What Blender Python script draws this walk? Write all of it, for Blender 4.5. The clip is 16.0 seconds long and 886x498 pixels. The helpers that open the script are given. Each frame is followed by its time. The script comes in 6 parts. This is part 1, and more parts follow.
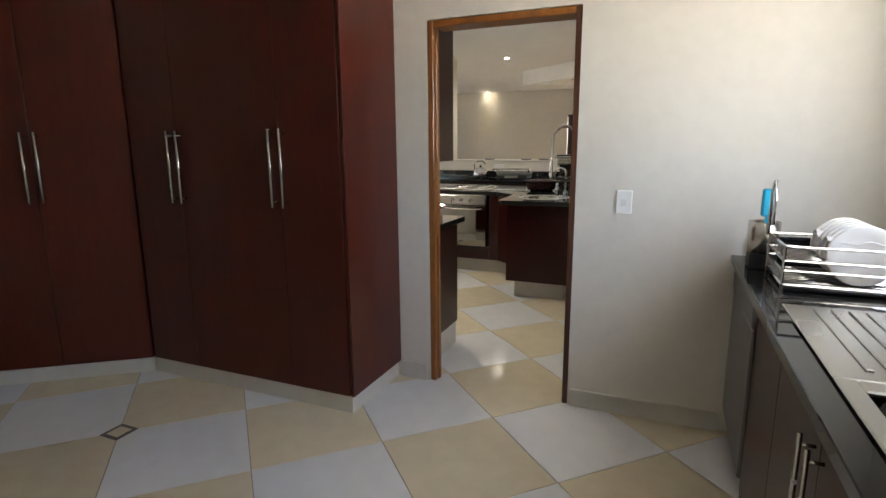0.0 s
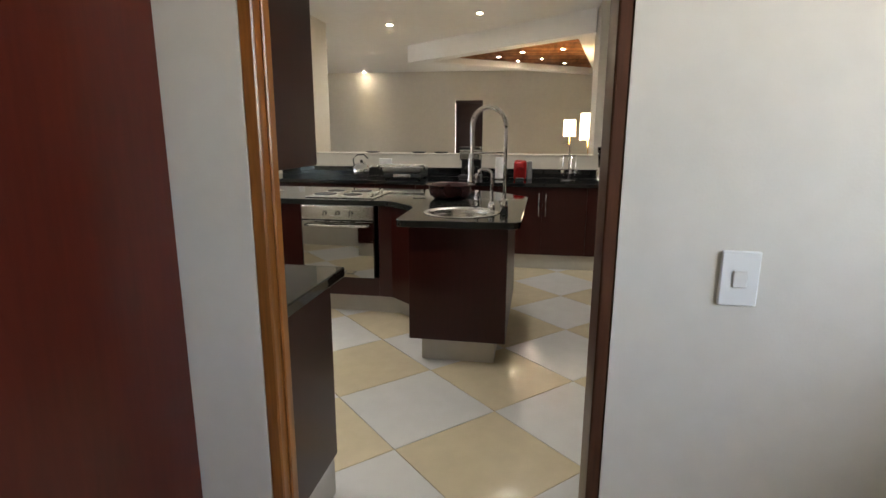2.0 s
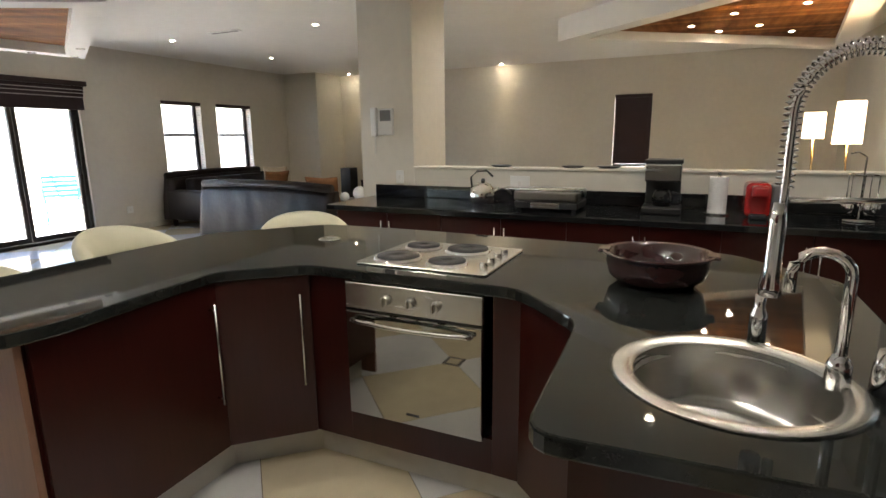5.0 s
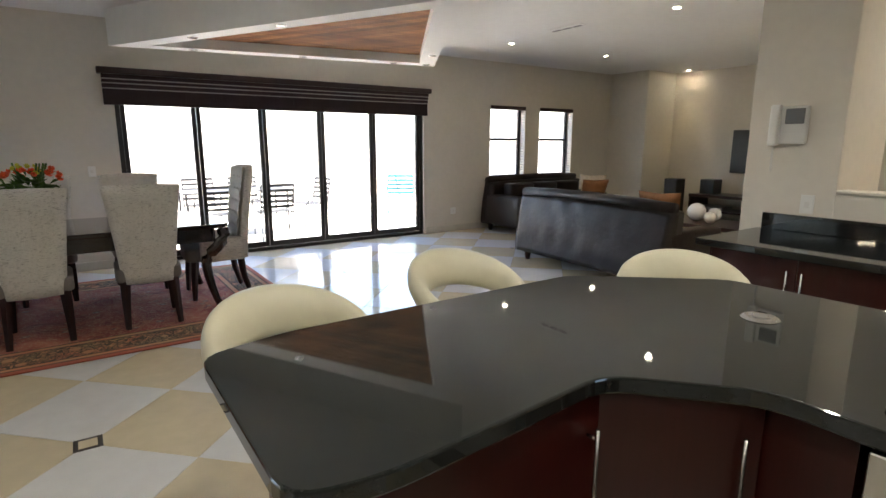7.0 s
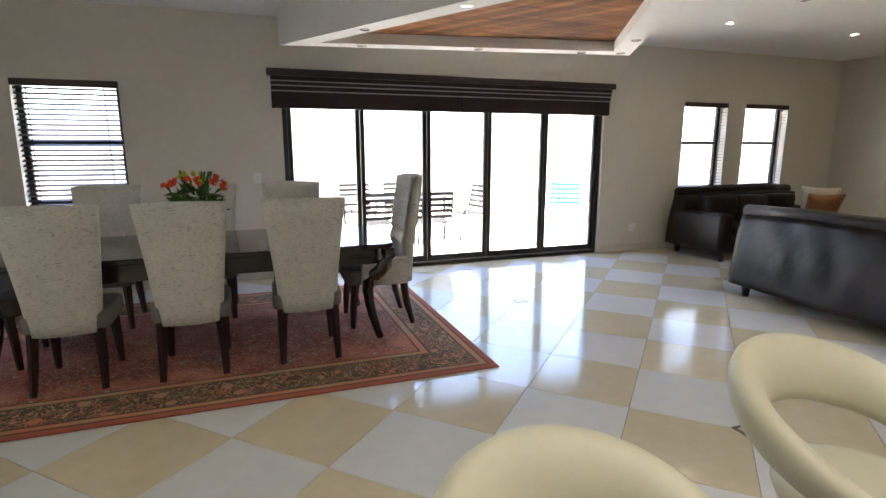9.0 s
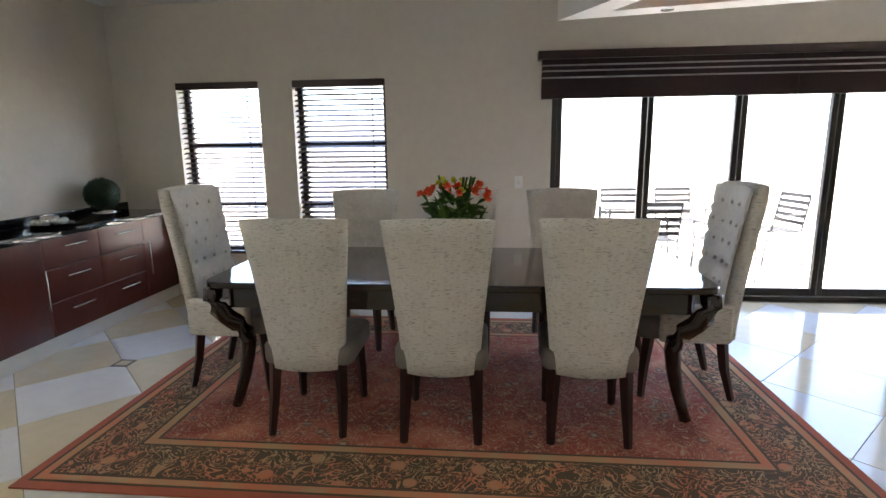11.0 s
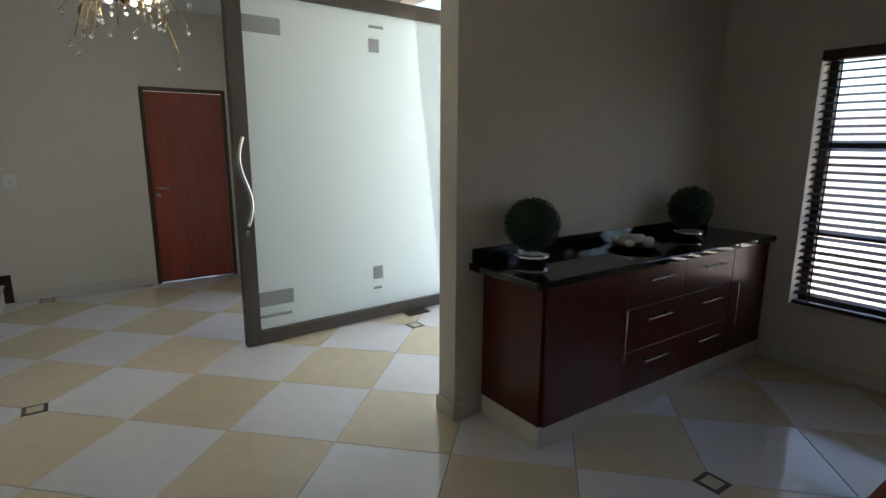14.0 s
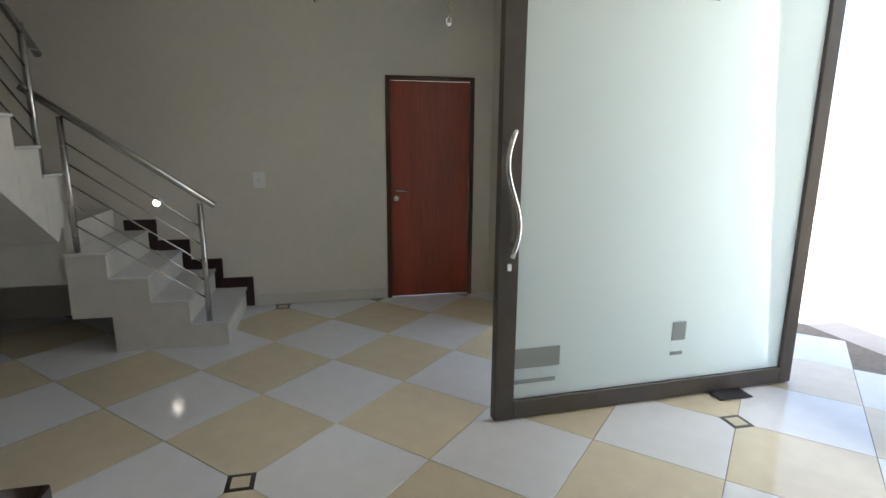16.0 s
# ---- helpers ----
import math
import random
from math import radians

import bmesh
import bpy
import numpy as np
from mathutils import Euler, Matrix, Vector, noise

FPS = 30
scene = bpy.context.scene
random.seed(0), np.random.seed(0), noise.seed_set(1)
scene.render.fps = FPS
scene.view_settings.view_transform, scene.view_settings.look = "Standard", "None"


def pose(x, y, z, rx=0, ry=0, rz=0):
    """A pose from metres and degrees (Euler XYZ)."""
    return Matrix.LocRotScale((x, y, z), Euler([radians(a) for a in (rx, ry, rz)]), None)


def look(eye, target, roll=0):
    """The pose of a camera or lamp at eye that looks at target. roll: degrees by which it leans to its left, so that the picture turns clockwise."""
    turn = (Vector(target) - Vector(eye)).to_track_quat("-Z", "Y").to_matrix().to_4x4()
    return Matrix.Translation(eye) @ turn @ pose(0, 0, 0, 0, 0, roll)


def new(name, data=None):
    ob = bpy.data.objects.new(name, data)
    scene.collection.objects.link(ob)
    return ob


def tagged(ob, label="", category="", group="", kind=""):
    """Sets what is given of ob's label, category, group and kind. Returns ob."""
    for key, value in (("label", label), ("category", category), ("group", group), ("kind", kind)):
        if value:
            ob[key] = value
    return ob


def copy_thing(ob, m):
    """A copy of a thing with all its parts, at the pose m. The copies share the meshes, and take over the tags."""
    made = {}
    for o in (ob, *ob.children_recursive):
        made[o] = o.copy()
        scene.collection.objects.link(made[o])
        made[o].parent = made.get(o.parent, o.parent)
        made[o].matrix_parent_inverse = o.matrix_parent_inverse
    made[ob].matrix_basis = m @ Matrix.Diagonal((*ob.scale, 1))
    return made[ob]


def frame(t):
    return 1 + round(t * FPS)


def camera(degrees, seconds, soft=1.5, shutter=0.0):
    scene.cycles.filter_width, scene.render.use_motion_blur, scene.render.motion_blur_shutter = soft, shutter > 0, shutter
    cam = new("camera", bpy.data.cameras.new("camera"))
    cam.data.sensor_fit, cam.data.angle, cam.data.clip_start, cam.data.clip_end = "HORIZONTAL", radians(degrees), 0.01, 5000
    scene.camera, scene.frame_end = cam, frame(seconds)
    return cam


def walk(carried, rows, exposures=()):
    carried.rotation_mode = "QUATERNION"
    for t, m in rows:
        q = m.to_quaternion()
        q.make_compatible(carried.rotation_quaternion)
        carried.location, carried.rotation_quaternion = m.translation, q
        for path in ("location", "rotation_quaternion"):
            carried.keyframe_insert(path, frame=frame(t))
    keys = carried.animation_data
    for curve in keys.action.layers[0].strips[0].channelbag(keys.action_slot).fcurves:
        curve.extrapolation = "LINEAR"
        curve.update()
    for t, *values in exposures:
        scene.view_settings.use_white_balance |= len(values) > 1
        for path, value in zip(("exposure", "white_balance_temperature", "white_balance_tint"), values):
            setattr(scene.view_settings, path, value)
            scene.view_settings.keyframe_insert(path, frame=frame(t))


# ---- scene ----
cam = camera(79.6, 16.0)
PATH = [
    (0, (-1.72, 0.074, 1.414), (-2.484, 1.882, 1.03), -0.4),
    (0.5, (-1.898, 0.421, 1.418), (-2.519, 2.278, 1.012), -0.6),
    (1, (-2.069, 0.824, 1.414), (-2.553, 2.719, 0.997), -0.5),
    (1.5, (-2.214, 1.268, 1.413), (-2.621, 3.181, 0.993), -0.2),
    (2, (-2.33, 1.716, 1.416), (-2.662, 3.642, 0.991), 0.2),
    (2.5, (-2.402, 2.146, 1.427), (-2.724, 4.074, 1.003), 0.0),
    (3, (-2.449, 2.538, 1.426), (-2.771, 4.465, 1.0), 0.0),
    (5.5, (-3.083, 4.056, 1.421), (-4.147, 5.703, 1.022), -0.6),
    (6, (-3.295, 4.164, 1.44), (-4.606, 5.621, 1.043), -0.5),
    (6.5, (-3.559, 4.252, 1.424), (-5.045, 5.533, 1.034), -0.2),
    (7, (-3.805, 4.353, 1.451), (-5.422, 5.462, 1.061), 0.1),
    (7.5, (-4.071, 4.41, 1.482), (-5.776, 5.376, 1.085), 0.4),
    (8, (-4.358, 4.45, 1.488), (-6.113, 5.323, 1.09), 0.4),
    (10.5, (-5.716, 4.339, 1.43), (-7.679, 4.445, 1.065), -0.6),
    (11, (-6.019, 4.277, 1.464), (-7.974, 4.09, 1.086), -0.7),
    (11.5, (-6.22, 4.09, 1.478), (-8.115, 3.58, 1.094), -0.3),
    (12, (-6.42, 3.80, 1.492), (-8.23, 3.04, 1.112), 0.1),
    (12.5, (-6.636, 3.596, 1.48), (-8.295, 2.546, 1.107), 0.1),
    (13, (-6.813, 3.338, 1.469), (-8.277, 2.026, 1.101), 0.4),
    (13.5, (-6.96, 3.041, 1.458), (-8.28, 1.584, 1.091), 0.5),
    (14, (-7.062, 2.775, 1.513), (-8.183, 1.166, 1.117), 0.3),
    (14.5, (-7.126, 2.468, 1.524), (-8.062, 0.747, 1.122), 0.4),
    (15, (-7.166, 2.124, 1.506), (-7.913, 0.313, 1.104), 0.4),
    (15.5, (-7.172, 1.76, 1.504), (-7.731, -0.116, 1.097), 0.4),
    (16, (-7.169, 1.387, 1.501), (-7.59, -0.525, 1.092), 0.4),
]
EXPOSURES = [(0.0, 3.5), (1.5, 3.5), (2.0, 3.5), (2.5, 3.55), (3.0, 3.85), (5.5, 3.4), (8.0, 3.4), (10.5, 3.6), (11.5, 3.7), (12.0, 3.9), (12.5, 3.0), (13.0, 2.25), (13.5, 1.8), (15.0, 1.75), (16.0, 2.05)]
walk(cam, [(t, look(eye, target, roll)) for t, eye, target, roll in PATH], EXPOSURES)

# ---- world, sun, exposure ----
world = bpy.data.worlds.new("sky")
scene.world = world
world.use_nodes = True
wn = world.node_tree.nodes
sky = wn.new("ShaderNodeTexSky")
sky.sky_type = "NISHITA"
sky.sun_disc = False
sky.sun_elevation = radians(72)
sky.sun_rotation = radians(9.5)
sky.air_density, sky.dust_density = 1.0, 2.0
wn["Background"].inputs["Strength"].default_value = 0.15
world.node_tree.links.new(sky.outputs[0], wn["Background"].inputs["Color"])
sun_data = bpy.data.lights.new("sun", "SUN")
sun_data.energy, sun_data.angle, sun_data.color = 5.0, radians(0.5), (1.0, 0.95, 0.87)
sun = new("sun", sun_data)
sun.matrix_world = look((0, 0, 0), (-0.05, -0.30, -0.95))


# ---- materials ----
MATS = {}


def mat(name, colour, rough=0.5, metal=0.0, var=0.0, scale=8.0, bump=0.0, bscale=60.0, spec=0.5, stretch=(1, 1, 1), piece=0.0, colour2=None, coat=0.0, detail=4.0, rvar=0.0):
    """A painted, stone, metal or cloth surface with variation at two scales."""
    m = bpy.data.materials.new(name)
    m.use_nodes = True
    t = m.node_tree
    n, l = t.nodes, t.links
    b = n["Principled BSDF"]
    b.inputs["Base Color"].default_value = (*colour, 1)
    b.inputs["Roughness"].default_value = rough
    b.inputs["Metallic"].default_value = metal
    b.inputs["Specular IOR Level"].default_value = spec
    b.inputs["Coat Weight"].default_value = coat
    b.inputs["Coat Roughness"].default_value = 0.06
    co = n.new("ShaderNodeTexCoord")
    mp = n.new("ShaderNodeMapping")
    mp.inputs["Scale"].default_value = stretch
    l.new(co.outputs["Object"], mp.inputs[0])
    if var or colour2:
        a = n.new("ShaderNodeTexNoise")
        a.inputs["Scale"].default_value, a.inputs["Detail"].default_value = scale, detail
        l.new(mp.outputs[0], a.inputs["Vector"])
        f = n.new("ShaderNodeTexNoise")
        f.inputs["Scale"].default_value, f.inputs["Detail"].default_value = scale * 0.13, 3
        l.new(mp.outputs[0], f.inputs["Vector"])
        mx = n.new("ShaderNodeMath")
        mx.operation = "ADD"
        l.new(a.outputs[0], mx.inputs[0])
        l.new(f.outputs[0], mx.inputs[1])
        r = n.new("ShaderNodeMapRange")
        r.inputs[1].default_value, r.inputs[2].default_value = 0.75, 1.25
        l.new(mx.outputs[0], r.inputs[0])
        mixc = n.new("ShaderNodeMix")
        mixc.data_type = "RGBA"
        c2 = colour2 or tuple(c * (1 + var) for c in colour)
        c1 = colour if colour2 else tuple(c * (1 - var) for c in colour)
        mixc.inputs["A"].default_value = (*c1, 1)
        mixc.inputs["B"].default_value = (*c2, 1)
        l.new(r.outputs[0], mixc.inputs["Factor"])
        out = mixc.outputs["Result"]
        if piece:
            oi = n.new("ShaderNodeObjectInfo")
            pr = n.new("ShaderNodeMapRange")
            pr.inputs[3].default_value, pr.inputs[4].default_value = 1 - piece, 1 + piece
            l.new(oi.outputs["Random"], pr.inputs[0])
            hs = n.new("ShaderNodeHueSaturation")
            l.new(pr.outputs[0], hs.inputs["Value"])
            l.new(out, hs.inputs["Color"])
            out = hs.outputs[0]
        l.new(out, b.inputs["Base Color"])
        if rvar:
            rr = n.new("ShaderNodeMapRange")
            rr.inputs[3].default_value, rr.inputs[4].default_value = max(0.02, rough - rvar), rough + rvar
            l.new(f.outputs[0], rr.inputs[0])
            l.new(rr.outputs[0], b.inputs["Roughness"])
    if bump:
        bn = n.new("ShaderNodeTexNoise")
        bn.inputs["Scale"].default_value, bn.inputs["Detail"].default_value = bscale, 5
        l.new(mp.outputs[0], bn.inputs["Vector"])
        bp = n.new("ShaderNodeBump")
        bp.inputs["Strength"].default_value = bump
        bp.inputs["Distance"].default_value = 0.01
        l.new(bn.outputs[0], bp.inputs["Height"])
        l.new(bp.outputs[0], b.inputs["Normal"])
    MATS[name] = m
    return m


def glow(name, colour, strength):
    m = bpy.data.materials.new(name)
    m.use_nodes = True
    b = m.node_tree.nodes["Principled BSDF"]
    b.inputs["Base Color"].default_value = (*colour, 1)
    b.inputs["Emission Color"].default_value = (*colour, 1)
    b.inputs["Emission Strength"].default_value = strength
    MATS[name] = m
    return m


def glass(name, colour=(1, 1, 1), rough=0.0, thin=True):
    m = bpy.data.materials.new(name)
    m.use_nodes = True
    t = m.node_tree
    b = t.nodes["Principled BSDF"]
    b.inputs["Base Color"].default_value = (*colour, 1)
    b.inputs["Roughness"].default_value = rough
    b.inputs["Transmission Weight"].default_value = 1.0
    b.inputs["IOR"].default_value = 1.05 if thin else 1.45
    MATS[name] = m
    return m


mat("wall_paint", (0.67, 0.63, 0.56), 0.75, var=0.03, scale=14, bump=0.06, bscale=140)
mat("ceiling_paint", (0.85, 0.845, 0.83), 0.8, var=0.02, scale=10)
mat("tile_white", (0.69, 0.69, 0.69), 0.12, var=0.035, scale=9, piece=0.04, rvar=0.06, bump=0.012, bscale=5)
mat("tile_cream", (0.64, 0.56, 0.40), 0.12, var=0.05, scale=9, piece=0.05, rvar=0.06, bump=0.012, bscale=5)
mat("grout", (0.22, 0.19, 0.15), 0.9, var=0.15, scale=30)
mat("inlay_dark", (0.06, 0.05, 0.045), 0.35, var=0.2, scale=60)
mat("skirting", (0.60, 0.575, 0.52), 0.3, var=0.04, scale=12)
mat("mahogany_warm", (0.066, 0.0085, 0.0045), 0.30, var=0.12, scale=14, stretch=(6, 6, 0.5), coat=0.12, spec=0.3)
mat("mahogany", (0.032, 0.0048, 0.0036), 0.30, var=0.12, scale=14, stretch=(6, 6, 0.5), coat=0.12, spec=0.3)
mat("mahogany_red", (0.072, 0.0115, 0.0065), 0.30, var=0.12, scale=14, stretch=(5, 5, 0.5), coat=0.15, spec=0.32)
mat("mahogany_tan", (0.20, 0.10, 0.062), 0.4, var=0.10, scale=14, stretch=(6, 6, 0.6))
mat("door_wood", (0.26, 0.045, 0.02), 0.35, var=0.2, scale=10, stretch=(6, 6, 0.5))
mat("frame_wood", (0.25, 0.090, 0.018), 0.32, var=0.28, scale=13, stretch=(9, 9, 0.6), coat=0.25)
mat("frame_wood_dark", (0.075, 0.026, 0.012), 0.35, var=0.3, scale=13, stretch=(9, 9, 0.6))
mat("granite", (0.010, 0.011, 0.012), 0.035, var=0.2, scale=400, spec=0.6, detail=2)
mat("granite_island", (0.015, 0.017, 0.016), 0.035, var=0.12, scale=400, spec=0.5, detail=2)
mat("steel", (0.55, 0.54, 0.51), 0.26, 1.0, var=0.05, scale=30, stretch=(1, 1, 14), rvar=0.04)
mat("steel_dark", (0.30, 0.29, 0.28), 0.28, 1.0, var=0.05, scale=30)
mat("chrome", (0.82, 0.82, 0.82), 0.06, 1.0)
mat("oven_glass", (0.30, 0.29, 0.265), 0.03, 1.0)
mat("range_glass", (0.10, 0.10, 0.095), 0.04, 1.0)
mat("black_gloss", (0.010, 0.010, 0.010), 0.08, spec=0.5)
mat("black_splash", (0.035, 0.035, 0.037), 0.10, spec=0.6, var=0.1, scale=3)
mat("black_plastic", (0.015, 0.015, 0.016), 0.4, var=0.1, scale=30)
mat("dark_iron", (0.03, 0.03, 0.032), 0.55, 0.3, var=0.2, scale=40)
mat("white_plastic", (0.78, 0.78, 0.76), 0.35)
mat("grey_plastic", (0.18, 0.18, 0.19), 0.4)
mat("red_plastic", (0.35, 0.012, 0.012), 0.2)
mat("cyan_plastic", (0.03, 0.42, 0.62), 0.35)
mat("leather_dark", (0.014, 0.008, 0.007), 0.40, spec=0.32, var=0.35, scale=7, bump=0.35, bscale=16, rvar=0.1)
mat("leather_cream", (0.60, 0.57, 0.43), 0.42, var=0.06, scale=8, bump=0.05, bscale=40)
mat("boucle_tuft", (0.62, 0.60, 0.57), 0.8, var=0.08, scale=40, bump=0.2, bscale=160)
mat("velvet_grey", (0.20, 0.18, 0.165), 0.8, var=0.12, scale=20)
mat("table_wood", (0.020, 0.009, 0.0065), 0.09, var=0.3, scale=8, stretch=(5, 0.6, 5), coat=0.6)
mat("leg_wood", (0.028, 0.009, 0.007), 0.3, var=0.3, scale=12, stretch=(4, 4, 0.6))
mat("alu_dark", (0.030, 0.026, 0.024), 0.4, 0.4, var=0.1, scale=20)
mat("alu_bronze", (0.10, 0.088, 0.078), 0.38, 0.6, var=0.08, scale=14)
mat("blind_wood", (0.030, 0.013, 0.014), 0.4, var=0.25, scale=10, stretch=(4, 0.6, 4))
mat("blind_fabric", (0.028, 0.014, 0.015), 0.85, var=0.15, scale=40)
mat("blind_stripe", (0.36, 0.33, 0.32), 0.8)
mat("timber_ceiling", (0.12, 0.042, 0.014), 0.7, spec=0.1, colour2=(0.33, 0.145, 0.055), scale=6, stretch=(2.2, 0.35, 1), piece=0.4)
mat("leaf_dark", (0.012, 0.035, 0.014), 0.6, var=0.4, scale=30)
mat("leaf_green", (0.06, 0.14, 0.015), 0.5, var=0.4, scale=30)
mat("petal_orange", (0.85, 0.10, 0.02), 0.5, var=0.2, scale=30)
mat("petal_yellow", (0.50, 0.48, 0.03), 0.5, var=0.2, scale=30)
mat("paving", (0.50, 0.46, 0.40), 0.8, var=0.12, scale=3, bump=0.1)
mat("plaster_out", (0.70, 0.66, 0.58), 0.85, var=0.06, scale=4)
mat("roof_tile", (0.25, 0.15, 0.11), 0.8, var=0.2, scale=8)
mat("teal_metal", (0.03, 0.20, 0.25), 0.5, var=0.1)
mat("cushion_tan", (0.23, 0.10, 0.035), 0.8, var=0.15, scale=20)
mat("cushion_light", (0.55, 0.45, 0.34), 0.8, var=0.15, scale=20)
mat("ceramic_white", (0.75, 0.74, 0.71), 0.25)
mat("pot_brown", (0.035, 0.014, 0.014), 0.14, var=0.2, scale=12, coat=0.5)
mat("concrete_white", (0.62, 0.60, 0.55), 0.6, var=0.06, scale=9)
mat("brass", (0.48, 0.34, 0.16), 0.25, 1.0)
mat("screen_black", (0.008, 0.008, 0.009), 0.35)
mat("cloth_white", (0.75, 0.74, 0.74), 0.9, var=0.08, scale=30, bump=0.3)
mat("appliance_grey", (0.20, 0.195, 0.20), 0.35, 0.55, var=0.05, scale=12)
mat("clear_patch", (0.30, 0.33, 0.325), 0.08, var=0.08, scale=4)
glow("lamp_on", (1.0, 0.86, 0.62), 30.0)
glow("lamp_dim", (1.0, 0.92, 0.8), 5.0)
glow("shade_on", (1.0, 0.78, 0.5), 0.7)
glass("clear_glass")
glass("solid_glass", thin=False)


def frosted_glass():
    """Etched glass: light from behind is scattered through it, and the face keeps a soft gloss."""
    m = bpy.data.materials.new("frosted")
    m.use_nodes = True
    t = m.node_tree
    b = t.nodes["Principled BSDF"]
    b.inputs["Base Color"].default_value = (0.80, 0.86, 0.85, 1)
    b.inputs["Roughness"].default_value = 0.35
    tr = t.nodes.new("ShaderNodeBsdfTranslucent")
    tr.inputs["Color"].default_value = (0.86, 0.93, 0.92, 1)
    mx = t.nodes.new("ShaderNodeMixShader")
    mx.inputs[0].default_value = 0.62
    t.links.new(b.outputs[0], mx.inputs[1])
    t.links.new(tr.outputs[0], mx.inputs[2])
    t.links.new(mx.outputs[0], t.nodes["Material Output"].inputs["Surface"])
    MATS["frosted"] = m


frosted_glass()


def boucle_cloth():
    """Cream woven cloth with short dark flecks lying level in the weave."""
    m = mat("boucle", (0.66, 0.64, 0.60), 0.95, var=0.06, scale=60, bump=0.5, bscale=150)
    t = m.node_tree
    n, l = t.nodes, t.links
    b = n["Principled BSDF"]
    weave = b.inputs["Base Color"].links[0].from_socket
    co = n.new("ShaderNodeTexCoord")
    mp = n.new("ShaderNodeMapping")
    mp.inputs["Scale"].default_value = (26, 36, 300)
    l.new(co.outputs["Object"], mp.inputs[0])
    fl = n.new("ShaderNodeTexNoise")
    fl.inputs["Scale"].default_value, fl.inputs["Detail"].default_value = 1.0, 1.0
    l.new(mp.outputs[0], fl.inputs["Vector"])
    r = n.new("ShaderNodeMapRange")
    r.inputs[1].default_value, r.inputs[2].default_value = 0.60, 0.68
    r.inputs[4].default_value = 0.6
    l.new(fl.outputs[0], r.inputs[0])
    mx = n.new("ShaderNodeMix")
    mx.data_type = "RGBA"
    mx.inputs["B"].default_value = (0.16, 0.145, 0.13, 1)
    l.new(r.outputs[0], mx.inputs["Factor"])
    l.new(weave, mx.inputs["A"])
    l.new(mx.outputs["Result"], b.inputs["Base Color"])


boucle_cloth()


def rug_material():
    """Woven rug: a red field with faded medallions inside a dark olive border of cream scrolls."""
    m = bpy.data.materials.new("rug")
    m.use_nodes = True
    t = m.node_tree
    n, l = t.nodes, t.links
    b = n["Principled BSDF"]
    b.inputs["Roughness"].default_value = 0.95
    co = n.new("ShaderNodeTexCoord")

    def ramp(src, stops):
        r = n.new("ShaderNodeValToRGB")
        while len(r.color_ramp.elements) < len(stops):
            r.color_ramp.elements.new(0.5)
        for e, (p, c) in zip(r.color_ramp.elements, stops):
            e.position, e.color = p, (*c, 1)
        l.new(src, r.inputs[0])
        return r.outputs[0]

    def mixed(f, a, c):
        x = n.new("ShaderNodeMix")
        x.data_type = "RGBA"
        l.new(f, x.inputs["Factor"])
        l.new(a, x.inputs["A"])
        l.new(c, x.inputs["B"])
        return x.outputs["Result"]

    def math_node(op, a, v):
        x = n.new("ShaderNodeMath")
        x.operation = op
        l.new(a, x.inputs[0])
        if isinstance(v, (int, float)):
            x.inputs[1].default_value = v
        else:
            l.new(v, x.inputs[1])
        return x.outputs[0]

    def noise_tex(scale, dist=0.0, detail=3):
        x = n.new("ShaderNodeTexNoise")
        x.inputs["Scale"].default_value, x.inputs["Detail"].default_value, x.inputs["Distortion"].default_value = scale, detail, dist
        l.new(co.outputs["Object"], x.inputs["Vector"])
        return x.outputs[0]

    def cells(scale):
        x = n.new("ShaderNodeTexVoronoi")
        x.inputs["Scale"].default_value = scale
        l.new(co.outputs["Object"], x.inputs["Vector"])
        return x.outputs["Distance"]

    field = ramp(noise_tex(2.2, 1.0), [(0.3, (0.153, 0.040, 0.032)), (0.5, (0.288, 0.068, 0.043)), (0.7, (0.432, 0.153, 0.090))])
    motif = ramp(cells(7.0), [(0.0, (0.540, 0.396, 0.252)), (0.16, (0.099, 0.054, 0.058)), (0.30, (0.396, 0.126, 0.063)), (0.42, (0.0, 0.0, 0.0))])
    mask = ramp(cells(7.0), [(0.0, (1, 1, 1)), (0.33, (0.8, 0.8, 0.8)), (0.38, (0, 0, 0)), (1, (0, 0, 0))])
    field = mixed(math_node("MULTIPLY", mask, 0.85), field, motif)
    vine = ramp(noise_tex(9.0, 3.5, 2), [(0.0, (0, 0, 0)), (0.47, (0, 0, 0)), (0.5, (0.8, 0.8, 0.8)), (0.53, (0, 0, 0)), (1, (0, 0, 0))])
    pale = n.new("ShaderNodeRGB")
    pale.outputs[0].default_value = (0.540, 0.396, 0.234, 1)
    field = mixed(vine, field, pale.outputs[0])
    dark = n.new("ShaderNodeRGB")
    dark.outputs[0].default_value = (0.086, 0.061, 0.036, 1)
    scroll = ramp(noise_tex(8.5, 4.5, 1), [(0.0, (0, 0, 0)), (0.46, (0, 0, 0)), (0.49, (1, 1, 1)), (0.55, (1, 1, 1)), (0.58, (0, 0, 0))])
    buds = ramp(cells(6.0), [(0.0, (1, 1, 1)), (0.2, (0.9, 0.9, 0.9)), (0.24, (0, 0, 0)), (1, (0, 0, 0))])
    gold = ramp(noise_tex(5.0), [(0.35, (0.414, 0.270, 0.135)), (0.65, (0.540, 0.180, 0.090))])
    border = mixed(math_node("MAXIMUM", scroll, buds), dark.outputs[0], gold)
    # distance in from the edge of the rug, half sizes 1.235 and 1.89
    sp = n.new("ShaderNodeSeparateXYZ")
    l.new(co.outputs["Object"], sp.inputs[0])
